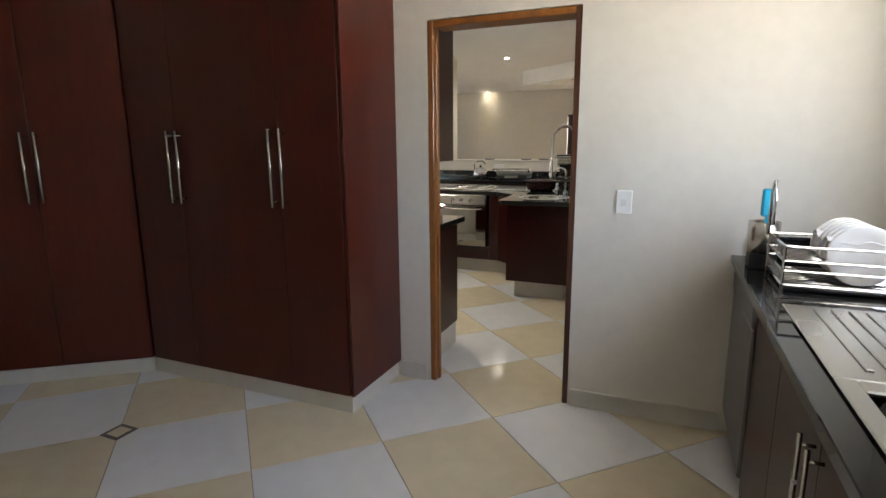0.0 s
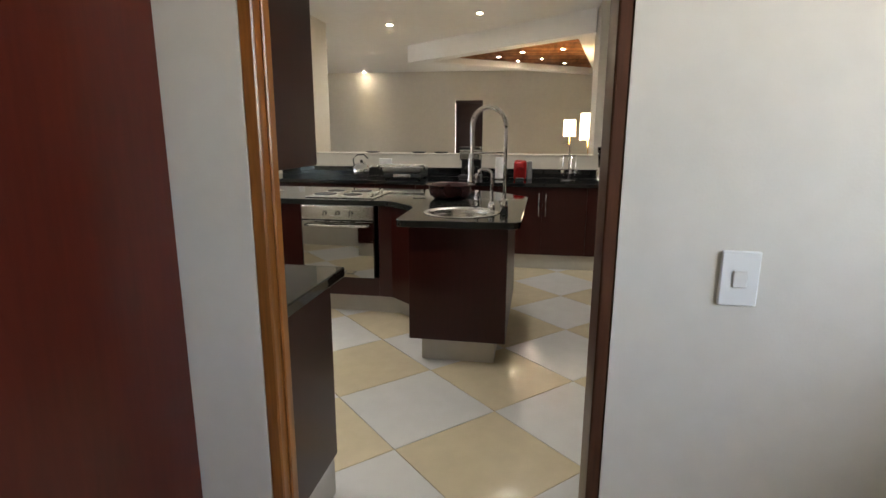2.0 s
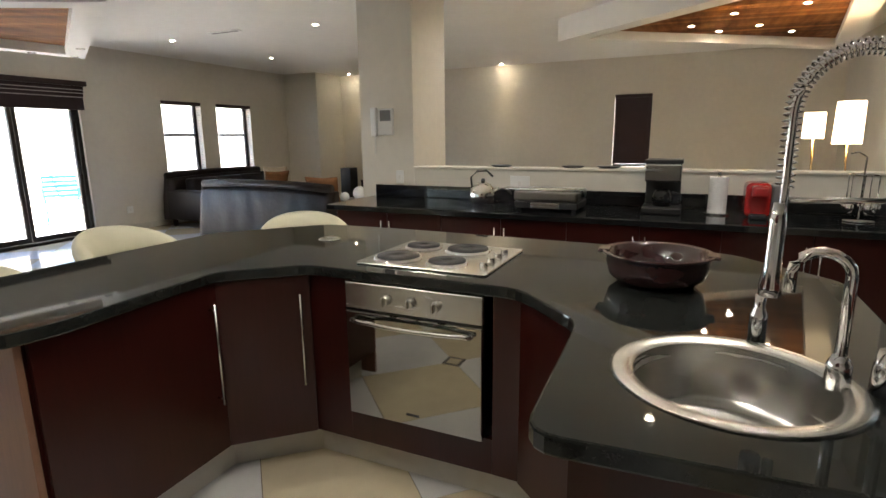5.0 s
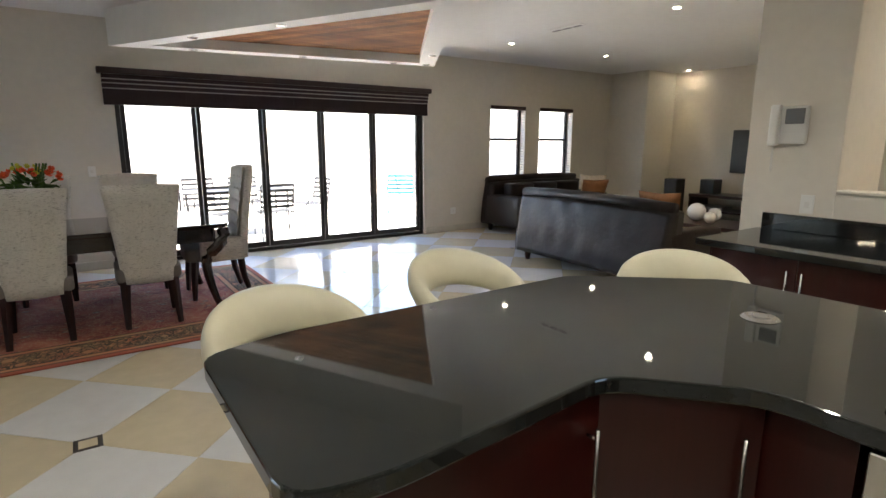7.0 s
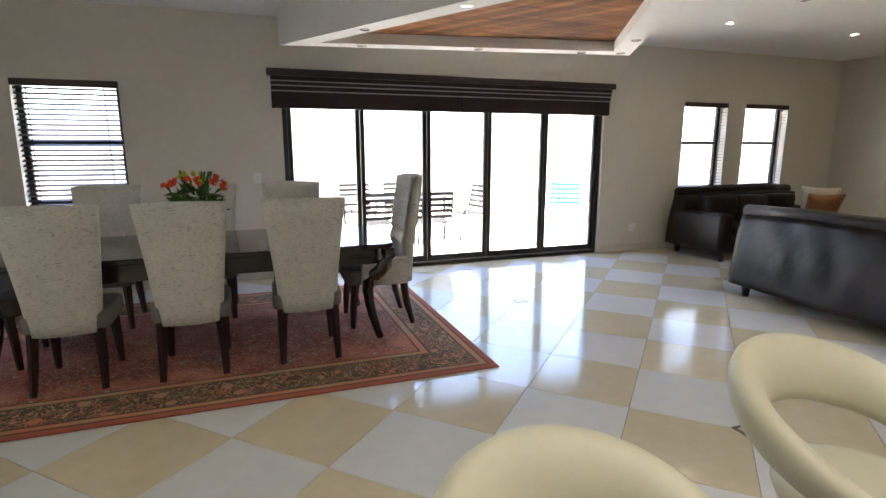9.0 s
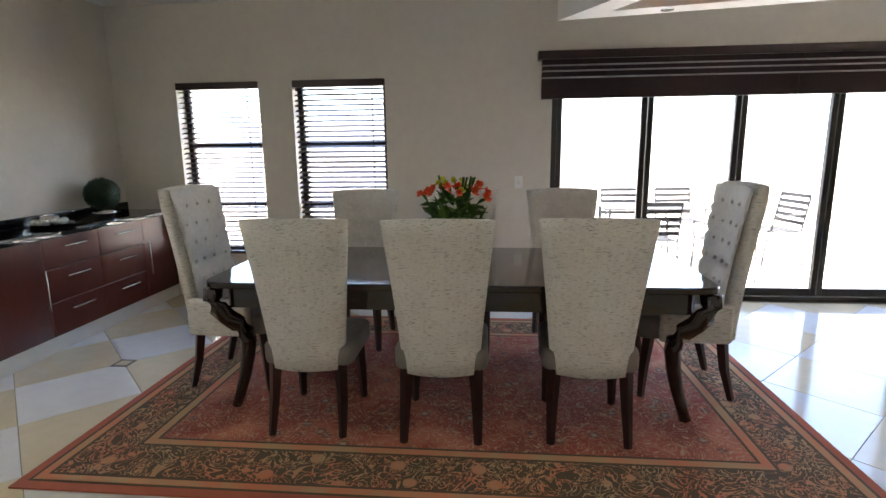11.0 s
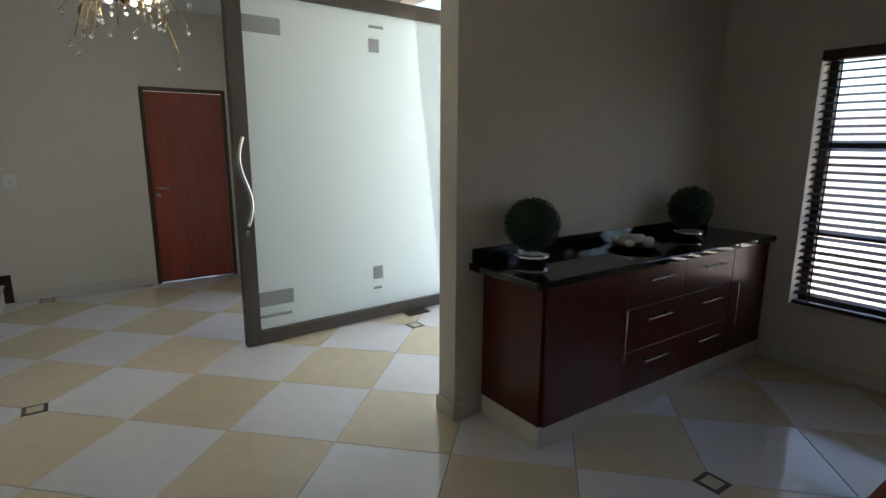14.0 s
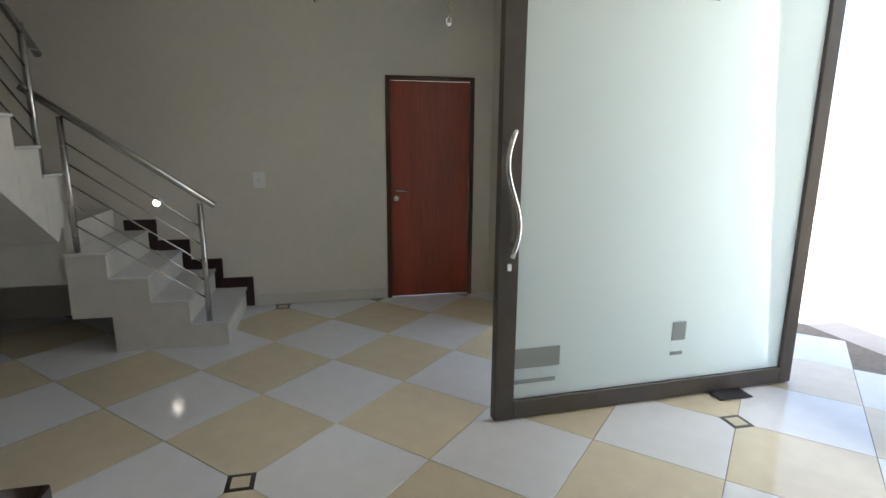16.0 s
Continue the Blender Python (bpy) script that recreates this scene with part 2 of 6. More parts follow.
    dx = math_node("SUBTRACT", math_node("ABSOLUTE", sp.outputs[0], 0), 1.235)
    dy = math_node("SUBTRACT", math_node("ABSOLUTE", sp.outputs[1], 0), 1.89)
    edge = math_node("MULTIPLY", math_node("MAXIMUM", dx, dy), -1.0)
    red = n.new("ShaderNodeRGB")
    red.outputs[0].default_value = (0.360, 0.099, 0.054, 1)

    def beyond(v):
        return math_node("GREATER_THAN", edge, v)

    c = mixed(beyond(0.045), red.outputs[0], dark.outputs[0])
    c = mixed(beyond(0.06), c, gold)
    c = mixed(beyond(0.10), c, dark.outputs[0])
    c = mixed(beyond(0.115), c, border)
    c = mixed(beyond(0.36), c, dark.outputs[0])
    c = mixed(beyond(0.375), c, gold)
    c = mixed(beyond(0.42), c, dark.outputs[0])
    c = mixed(beyond(0.435), c, field)
    l.new(c, b.inputs["Base Color"])
    bn = n.new("ShaderNodeBump")
    bn.inputs["Strength"].default_value = 0.4
    bn.inputs["Distance"].default_value = 0.004
    l.new(noise_tex(220), bn.inputs["Height"])
    l.new(bn.outputs[0], b.inputs["Normal"])
    MATS["rug"] = m


rug_material()


# ---- mesh helpers ----
ROOTS = {}


def thing(name, x, y, z, label, category, group="", rz=0.0, kind=""):
    ob = new(name)
    ob.empty_display_size = 0.1
    m = pose(x, y, z, 0, 0, rz)
    ob.matrix_basis = m
    ROOTS[ob.name] = m
    return tagged(ob, label, category, group, kind)


def finish(name, bm, material, smooth=False):
    me = bpy.data.meshes.new(name)
    bmesh.ops.recalc_face_normals(bm, faces=bm.faces)
    bm.to_mesh(me)
    bm.free()
    me.materials.append(MATS[material])
    if smooth:
        me.polygons.foreach_set("use_smooth", [True] * len(me.polygons))
    return me


def part(name, bm, material, parent, label="", smooth=False):
    """One mesh object under a thing or a part; the bmesh is in world metres."""
    root = ROOTS[parent.name]
    bm.transform(root.inverted())
    ob = new(name, finish(name, bm, material, smooth))
    ob.parent = parent
    ROOTS[ob.name] = root
    return tagged(ob, label)


def solo(name, bm, material, label, category, kind="", group="", smooth=False, at=None):
    """A thing that is one mesh."""
    ob = new(name)
    if at:
        bm.transform(Matrix.Translation(at).inverted())
    scene.collection.objects.unlink(ob)
    bpy.data.objects.remove(ob)
    ob = new(name, finish(name, bm, material, smooth))
    if at:
        ob.matrix_basis = Matrix.Translation(at)
    ROOTS[ob.name] = Matrix.Translation(at) if at else Matrix()
    return tagged(ob, label, category, group, kind)


def box(x0, x1, y0, y1, z0, z1, bev=0.0, seg=1, bm=None):
    b = bmesh.new()
    bmesh.ops.create_cube(b, size=1)
    b.transform(Matrix.Translation(((x0 + x1) / 2, (y0 + y1) / 2, (z0 + z1) / 2)) @ Matrix.Diagonal((abs(x1 - x0), abs(y1 - y0), abs(z1 - z0), 1)))
    if bev:
        bmesh.ops.bevel(b, geom=b.edges[:], offset=bev, segments=seg, affect="EDGES", profile=0.5)
    return join(bm, b)


def join(bm, b):
    if bm is None:
        return b
    me = bpy.data.meshes.new("joint")
    b.to_mesh(me)
    b.free()
    bm.from_mesh(me)
    bpy.data.meshes.remove(me)
    return bm


def turned(bm, m):
    bm.transform(m)
    return bm


def prism(points, z0, z1, bev=0.0, seg=1, bm=None):
    """An outline in plan, raised from z0 to z1."""
    b = bmesh.new()
    vs = [b.verts.new((x, y, z0)) for x, y in points]
    f = b.faces.new(vs)
    r = bmesh.ops.extrude_face_region(b, geom=[f])
    for v in r["geom"]:
        if isinstance(v, bmesh.types.BMVert):
            v.co.z = z1
    bmesh.ops.recalc_face_normals(b, faces=b.faces)
    if bev:
        es = [e for e in b.edges if abs(e.verts[0].co.z - e.verts[1].co.z) < 1e-6]
        bmesh.ops.bevel(b, geom=es, offset=bev, segments=seg, affect="EDGES", profile=0.5)
    return join(bm, b)


def lathe(profile, x=0.0, y=0.0, z=0.0, n=32, bm=None):
    """A turned shape from (radius, height) pairs."""
    b = bmesh.new()
    rings = []
    for r, h in profile:
        if r < 1e-5:
            rings.append([b.verts.new((x, y, z + h))])
        else:
            rings.append([b.verts.new((x + r * math.cos(2 * math.pi * i / n), y + r * math.sin(2 * math.pi * i / n), z + h)) for i in range(n)])
    for a, c in zip(rings, rings[1:]):
        for i in range(n):
            q = [a[i % len(a)], a[(i + 1) % len(a)], c[(i + 1) % len(c)], c[i % len(c)]]
            q = list(dict.fromkeys(q))
            if len(q) > 2:
                b.faces.new(q)
    return join(bm, b)


def tube(points, radius, n=10, bm=None, radii=None):
    """A round bar along a line of points."""
    b = bmesh.new()
    pts = [Vector(p) for p in points]
    rings = []
    for i, p in enumerate(pts):
        d = (pts[min(i + 1, len(pts) - 1)] - pts[max(i - 1, 0)]).normalized()
        up = Vector((0, 0, 1)) if abs(d.z) < 0.9 else Vector((1, 0, 0))
        a = d.cross(up).normalized()
        c = d.cross(a)
        r = radii[i] if radii else radius
        rings.append([b.verts.new(p + r * (math.cos(2 * math.pi * k / n) * a + math.sin(2 * math.pi * k / n) * c)) for k in range(n)])
    for a, c in zip(rings, rings[1:]):
        for k in range(n):
            b.faces.new([a[k], a[(k + 1) % n], c[(k + 1) % n], c[k]])
    b.faces.new(rings[0])
    b.faces.new(rings[-1])
    return join(bm, b)


def loft(sections, bm=None, cap=True):
    """Skins rings of points of equal count."""
    b = bmesh.new()
    rings = [[b.verts.new(p) for p in s] for s in sections]
    n = len(rings[0])
    for a, c in zip(rings, rings[1:]):
        for k in range(n):
            b.faces.new([a[k], a[(k + 1) % n], c[(k + 1) % n], c[k]])
    if cap:
        b.faces.new(rings[0])
        b.faces.new(rings[-1])
    return join(bm, b)


def ball(x, y, z, r, sub=2, bm=None, sz=1.0):
    b = bmesh.new()
    bmesh.ops.create_icosphere(b, subdivisions=sub, radius=r, matrix=Matrix.Translation((x, y, z)) @ Matrix.Diagonal((1, 1, sz, 1)))
    return join(bm, b)


def rounded_rect(cx, cy, hx, hy, r, n=5):
    pts = []
    for sx, sy, a0 in ((1, 1, 0), (-1, 1, 90), (-1, -1, 180), (1, -1, 270)):
        for k in range(n + 1):
            a = radians(a0 + 90 * k / n)
            pts.append((cx + sx * (hx - r) + r * math.cos(a), cy + sy * (hy - r) + r * math.sin(a)))
    return pts


def rounded(points, r, n=4):
    """An outline with its corners rounded."""
    out = []
    k = len(points)
    for i in range(k):
        p, a, c = (Vector((*points[j % k], 0)) for j in (i, i - 1, i + 1))
        da, dc = (a - p), (c - p)
        rr = min(r, da.length * 0.45, dc.length * 0.45)
        s, e = p + da.normalized() * rr, p + dc.normalized() * rr
        for q in range(n + 1):
            u = q / n
            v = (1 - u) ** 2 * s + 2 * u * (1 - u) * p + u * u * e
            out.append((v.x, v.y))
    return out


def wall_with(name, axis, at0, at1, a0, a1, z0, z1, holes, label="beige painted plaster wall"):
    """A wall along x or y, with openings (from, to, bottom, top) that go through it. One mesh."""
    bm = bmesh.new()

    def piece(u0, u1, w0, w1):
        if u1 - u0 < 1e-4 or w1 - w0 < 1e-4:
            return
        if axis == "x":
            box(u0, u1, at0, at1, w0, w1, bm=bm)
        else:
            box(at0, at1, u0, u1, w0, w1, bm=bm)

    u = a0
    for h0, h1, b0, b1 in sorted(holes):
        piece(u, h0, z0, z1)
        piece(h0, h1, z0, b0)
        piece(h0, h1, b1, z1)
        u = h1
    piece(u, a1, z0, z1)
    bmesh.ops.remove_doubles(bm, verts=bm.verts, dist=1e-5)
    return solo(name, bm, "wall_paint", label, "wall", "structure")


def bar_handle(parent, p0, p1, out, r=0.006):
    """A steel bar handle between two points, held off the face by out."""
    a, c, o = Vector(p0), Vector(p1), Vector(out)
    d = (c - a).normalized() * 0.025
    bm = tube([a + o, c + o], r, 8)
    tube([a + d, a + d + o], r * 0.7, 6, bm)
    tube([c - d, c - d + o], r * 0.7, 6, bm)
    return part("handle", bm, "steel", parent, "brushed steel bar handle", True)


# ---- structure ----
CEIL = 2.80
WX = -11.05   # inner face of the long window wall
wall_with("wall_scullery", "x", 2.85, 3.0, -5.75, -0.78, 0, CEIL, [(-2.98, -2.155, -0.01, 2.075)])
wall_with("wall_east", "y", -0.78, -0.60, -1.2, 14.5, 0, CEIL, [(1.1, 2.4, 1.25, 2.25), (6.55, 7.06, 1.0, 2.0)])
wall_with("wall_west", "y", WX - 0.22, WX, 0.42, 14.5, 0, CEIL, [(1.24, 2.06, 0.43, 2.09), (2.39, 3.275, 0.43, 2.09), (4.80, 8.95, -0.01, 2.02), (10.3, 11.11, 0.39, 2.09), (11.46, 12.33, 0.39, 2.09)])
wall_with("wall_north", "x", 14.3, 14.5, WX, -0.78, 0, CEIL, [(-4.22, -3.58, 0.87, 2.16)])
wall_with("wall_kitchen_half", "x", 8.0, 8.14, -5.07, -1.70, 0, 1.165, [])
wall_with("wall_kitchen_back", "x", 8.0, 8.60, -1.70, -0.78, 0, CEIL, [])
solo("column", box(-5.60, -5.07, 8.0, 8.66, 0, CEIL, 0.004), "wall_paint", "square beige plastered kitchen column", "column", "structure")
solo("chimney_pier", box(WX, -10.2, 13.4, 14.3, 0, CEIL, 0.004), "wall_paint", "beige plastered pier in the lounge corner", "wall", "structure")
wall_with("wall_dining", "x", 0.45, 0.60, -12.6, -8.66, 0, CEIL, [])
wall_with("wall_hall_south", "x", -3.65, -3.5, -9.6, -3.2, 0, CEIL + 1.6, [(-8.53, -7.71, -0.01, 2.04)])
wall_with("wall_hall_west", "y", -8.85, -8.70, -3.5, -2.4, 0, CEIL, [])
wall_with("wall_entrance", "y", -9.60, -9.45, -2.55, 0.45, 2.64, CEIL, [])
wall_with("wall_entrance_return", "x", -2.55, -2.40, -9.60, -8.85, 0, CEIL, [])
wall_with("wall_hall_east", "y", -3.35, -3.2, -3.5, -0.75, 0, CEIL + 1.6, [])
wall_with("wall_scullery_west", "y", -5.90, -5.75, -0.75, 3.0, 0, CEIL, [])
wall_with("wall_scullery_south", "x", -0.75, -0.6, -5.75, -0.78, 0, CEIL + 1.6, [])
solo("sill_ledge", box(-5.068, -1.70, 7.985, 8.16, 1.165, 1.185, 0.004), "wall_paint", "painted ledge on top of the half wall", "ledge", "structure")

# ceilings: one slab over the rooms, with the stair well left open
cb = box(WX - 0.25, -0.60, 2.85, 14.5, CEIL, CEIL + 0.12)
box(WX - 0.25, -5.75, -1.2, 2.85, CEIL, CEIL + 0.12, bm=cb)
box(-5.75, -0.60, -0.74, 2.85, CEIL, CEIL + 0.12, bm=cb)
box(-9.7, -5.75, -3.65, -1.2, CEIL, CEIL + 0.12, bm=cb)
# unseen boxes over the stair well, added to keep outside light out of the hall
box(-5.77, -3.2, -3.65, -0.6, CEIL + 1.6, CEIL + 1.7, bm=cb)
box(-5.77, -3.2, -0.74, -0.6, CEIL + 0.12, CEIL + 1.6, bm=cb)
box(-5.77, -5.75, -3.65, -0.6, CEIL + 0.12, CEIL + 1.6, bm=cb)
solo("ceiling", cb, "ceiling_paint", "smooth white painted ceiling", "ceiling", "structure")


def dropped_frame(name, outline, z0, z1, w, boards_dir, label):
    """A dropped white ceiling frame round a timber-boarded panel."""
    pts = [Vector((*p, 0)) for p in outline]
    k = len(pts)
    inner = []
    for i in range(k):
        p, a, c = pts[i], pts[i - 1], pts[(i + 1) % k]
        d0, d1 = (p - a).normalized(), (c - p).normalized()
        n0, n1 = Vector((-d0.y, d0.x, 0)), Vector((-d1.y, d1.x, 0))
        s = (n0 + n1) / (1 + n0.dot(n1))
        inner.append(p + s * w)
    b = bmesh.new()
    ring = []
    for z in (z0, z1):
        ring.append(([b.verts.new((p.x, p.y, z)) for p in pts], [b.verts.new((p.x, p.y, z)) for p in inner]))
    for i in range(k):
        j = (i + 1) % k
        (ol, il), (ou, iu) = ring
        b.faces.new([ol[i], ol[j], il[j], il[i]])
        b.faces.new([ou[i], ou[j], iu[j], iu[i]])
        b.faces.new([ol[i], ol[j], ou[j], ou[i]])
        b.faces.new([il[i], il[j], iu[j], iu[i]])
    ob = thing(name, pts[0].x, pts[0].y, z0, label, "ceiling", kind="structure")
    part("frame", b, "ceiling_paint", ob)
    # boards cut to the inner outline
    cx, cy = sum(p.x for p in inner) / k, sum(p.y for p in inner) / k
    ang = radians(boards_dir)
    u, v = Vector((math.cos(ang), math.sin(ang), 0)), Vector((-math.sin(ang), math.cos(ang), 0))
    vs = [(p - Vector((cx, cy, 0))).dot(v) for p in inner]
    q = min(vs)
    while q < max(vs):
        bb = prism([(p.x, p.y) for p in inner], z0 + 0.10, z0 + 0.12)
        for side, off in ((1, q + 0.102), (-1, q + 0.004)):
            co = Vector((cx, cy, 0)) + v * off
            bmesh.ops.bisect_plane(bb, geom=bb.verts[:] + bb.edges[:] + bb.faces[:], plane_co=co, plane_no=v * side, clear_outer=True)
        if bb.faces:
            es = [e for e in bb.edges if e.is_boundary]
            if es:
                bmesh.ops.holes_fill(bb, edges=es)
            part("board", bb, "timber_ceiling", ob)
        else:
            bb.free()
        q += 0.106
    return ob


dropped_frame("ceiling_dining_panel", [(-10.60, 4.78), (-6.95, 6.70), (-9.92, 8.40)], 2.44, CEIL, 0.20, 28, "white dropped ceiling frame with timber boards")
dropped_frame("ceiling_lounge_panel", [(-4.45, 10.6), (-1.72, 8.3), (-1.0, 13.15)], 2.54, CEIL, 0.22, 8, "white dropped ceiling frame with timber boards")


def downlight(x, y, z, on=True):
    ob = thing("downlight", x, y, z, "small round recessed ceiling downlight with chrome rim", "ceiling light", "recessed downlights")
    part("rim", lathe([(0.028, -0.001), (0.045, -0.004), (0.048, 0.0), (0.048, 0.012), (0.028, 0.012)], x, y, z, 20), "chrome", ob, smooth=True)
    part("lens", lathe([(0.0, -0.001), (0.027, -0.001), (0.027, 0.008), (0, 0.008)], x, y, z, 16), "lamp_on" if on else "steel_dark", ob)
    return ob


for x, y in ((-9.65, 9.5), (-9.6, 11.42), (-7.21, 9.55), (-6.33, 14.1), (-9.8, 14.05), (-4.29, 8.9), (-3.05, 8.4), (-4.9, 5.3), (-3.9, 4.5), (-4.75, 6.3), (-2.5, 5.9), (-2.45, 6.9), (-3.6, 3.75)):
    downlight(x, y, CEIL - 0.002)
for x, y in ((-10.35, 5.55), (-10.13, 6.7), (-9.93, 7.8), (-9.6, 5.42), (-8.6, 5.95), (-9.2, 7.9), (-9.83, 8.22)):
    downlight(x, y, 2.438, False)
for x, y in ((-3.5, 10.5), (-3.0, 10.9), (-2.6, 10.4), (-2.3, 11.2), (-2.0, 10.2), (-1.9, 11.8), (-2.7, 11.4)):
    downlight(x, y, 2.635)
av = thing("ceiling_vent", -8.5, 9.35, CEIL - 0.02, "slim white slotted ceiling air vent", "vent")
part("frame", box(-8.75, -8.25, 9.30, 9.40, CEIL - 0.012, CEIL - 0.001, 0.003), "ceiling_paint", av)
for k in range(3):
    part("slot", box(-8.72 + k * 0.16, -8.60 + k * 0.16, 9.33, 9.37, CEIL - 0.015, CEIL - 0.012), "grey_plastic", av)
# light thrown by the kitchen's downlights
for x, y in ((-4.9, 5.3), (-3.9, 4.5), (-4.75, 6.3), (-2.5, 5.9), (-2.45, 6.9), (-3.6, 3.75), (-4.29, 8.9), (-7.21, 9.55)):
    kd = bpy.data.lights.new("downlight_glow", "SPOT")
    kd.energy, kd.spot_size, kd.spot_blend, kd.color, kd.shadow_soft_size = 3.6, radians(150), 0.9, (1.0, 0.95, 0.86), 0.02
    new("downlight_glow", kd).matrix_world = look((x, y, CEIL - 0.03), (x, y + 0.001, 0))
wl = bpy.data.lights.new("scullery_daylight", "AREA")
wl.shape, wl.size, wl.size_y, wl.energy, wl.color = "RECTANGLE", 1.3, 0.95, 1.35, (1.0, 0.96, 0.88)
new("scullery_daylight", wl).matrix_world = look((-0.80, 1.75, 1.75), (-2.6, 2.2, 1.35))
el = bpy.data.lights.new("entrance_daylight", "AREA")
el.shape, el.size, el.size_y, el.energy, el.color = "RECTANGLE", 2.6, 2.4, 4.5, (0.96, 0.98, 1.0)
new("entrance_daylight", el).matrix_world = look((-9.66, -0.95, 1.35), (-6.0, -0.95, 0.9))
for x, y in ((-6.33, 14.1), (-9.8, 14.05)):
    ld = bpy.data.lights.new("downlight_beam", "SPOT")
    ld.energy, ld.spot_size, ld.spot_blend, ld.color, ld.shadow_soft_size = 2.2, radians(52), 0.6, (1.0, 0.80, 0.45), 0.03
    lo = new("downlight_beam", ld)
    lo.matrix_world = look((x, y, CEIL - 0.03), (x, y + 0.11, 0))


def skirt(x0, x1, y0, y1):
    """A run of tile skirting."""
    solo("baseboard", box(x0, x1, y0, y1, 0.0, 0.10, 0.004), "skirting", "pale tile skirting along the wall foot", "skirting", "structure")


skirt(WX, WX + 0.014, 1.15, 4.76)
skirt(WX, WX + 0.014, 8.99, 13.38)
skirt(WX + 0.014, -10.19, 13.386, 13.398)
skirt(-10.19, -0.8, 14.286, 14.3)
skirt(-2.14, -1.42, 2.836, 2.85)
skirt(-3.16, -3.0, 2.832, 2.85)
skirt(-8.66, -8.646, 0.436, 0.614)
skirt(-8.83, -8.66, 0.60, 0.614)
skirt(-9.6, -8.66, 0.436, 0.45)
skirt(-7.69, -6.52, -3.5, -3.486)
skirt(-5.614, -5.60, 8.0, 8.6)

# ground outdoors and the paved terrace
solo("ground", box(-80, 80, -80, 80, -0.30, -0.12), "paving", "pale paved ground outside the house", "ground", "structure")
solo("terrace_paving", box(-24, WX - 0.23, 0.6, 18, -0.119, -0.03), "paving", "pale sunlit terrace paving", "paving", "structure")
solo("entrance_paving", box(-24, -9.7, -9, 0.44, -0.119, -0.02), "paving", "pale sunlit paving outside the entrance", "paving", "structure")
gw = thing("boundary_wall", -17, 8, -0.03, "pale plastered garden boundary wall with coping", "garden wall", kind="structure")
part("wall", box(-17.2, -17.0, -8, 22, -0.03, 1.9), "plaster_out", gw)
part("coping", box(-17.26, -16.94, -8, 22, 1.9, 1.97, 0.01), "plaster_out", gw)


# ---- doors and windows ----
def door_frame(ob, x0, x1, y0, y1, top, left_mat, right_mat):
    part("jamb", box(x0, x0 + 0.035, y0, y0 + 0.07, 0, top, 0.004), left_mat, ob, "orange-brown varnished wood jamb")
    # right jamb coloured much darker than the left one
    part("jamb", box(x1 - 0.03, x1, y0, y1, 0, top, 0.004), right_mat, ob, "dark brown wood jamb")
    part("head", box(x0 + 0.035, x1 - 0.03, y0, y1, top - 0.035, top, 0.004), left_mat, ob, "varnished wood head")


d1 = thing("door_1", -2.57, 2.92, 0, "varnished wooden frame of an open doorway", "door frame", kind="structure")
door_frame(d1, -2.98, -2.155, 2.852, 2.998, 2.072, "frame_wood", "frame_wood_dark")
part("stop", box(-2.945, -2.937, 2.885, 2.918, 0, 2.03, 0.003), "frame_wood", d1)

d2 = thing("door_2", -8.12, -3.53, 0, "closed reddish-brown flush timber door in a dark frame", "door", kind="structure")
part("frame", box(-8.53, -8.49, -3.57, -3.485, 0, 2.04, 0.004), "frame_wood_dark", d2)
part("frame", box(-7.75, -7.71, -3.57, -3.485, 0, 2.04, 0.004), "frame_wood_dark", d2)
part("frame", box(-8.49, -7.75, -3.57, -3.485, 2.0, 2.04, 0.004), "frame_wood_dark", d2)
leaf = part("leaf", box(-8.487, -7.753, -3.55, -3.51, 0.008, 1.997, 0.003), "door_wood", d2)
hb = tube([(-7.80, -3.51, 1.02), (-7.80, -3.455, 1.02), (-7.83, -3.452, 1.025), (-7.92, -3.452, 1.012)], 0.008, 8)
part("handle", hb, "steel", leaf, "brushed steel lever handle", True)
part("rosette", turned(lathe([(0, 0), (0.025, 0), (0.025, 0.008), (0, 0.008)], 0, 0, 0, 18), pose(-7.80, -3.51, 0.95, -90, 0, 0)), "steel", leaf)


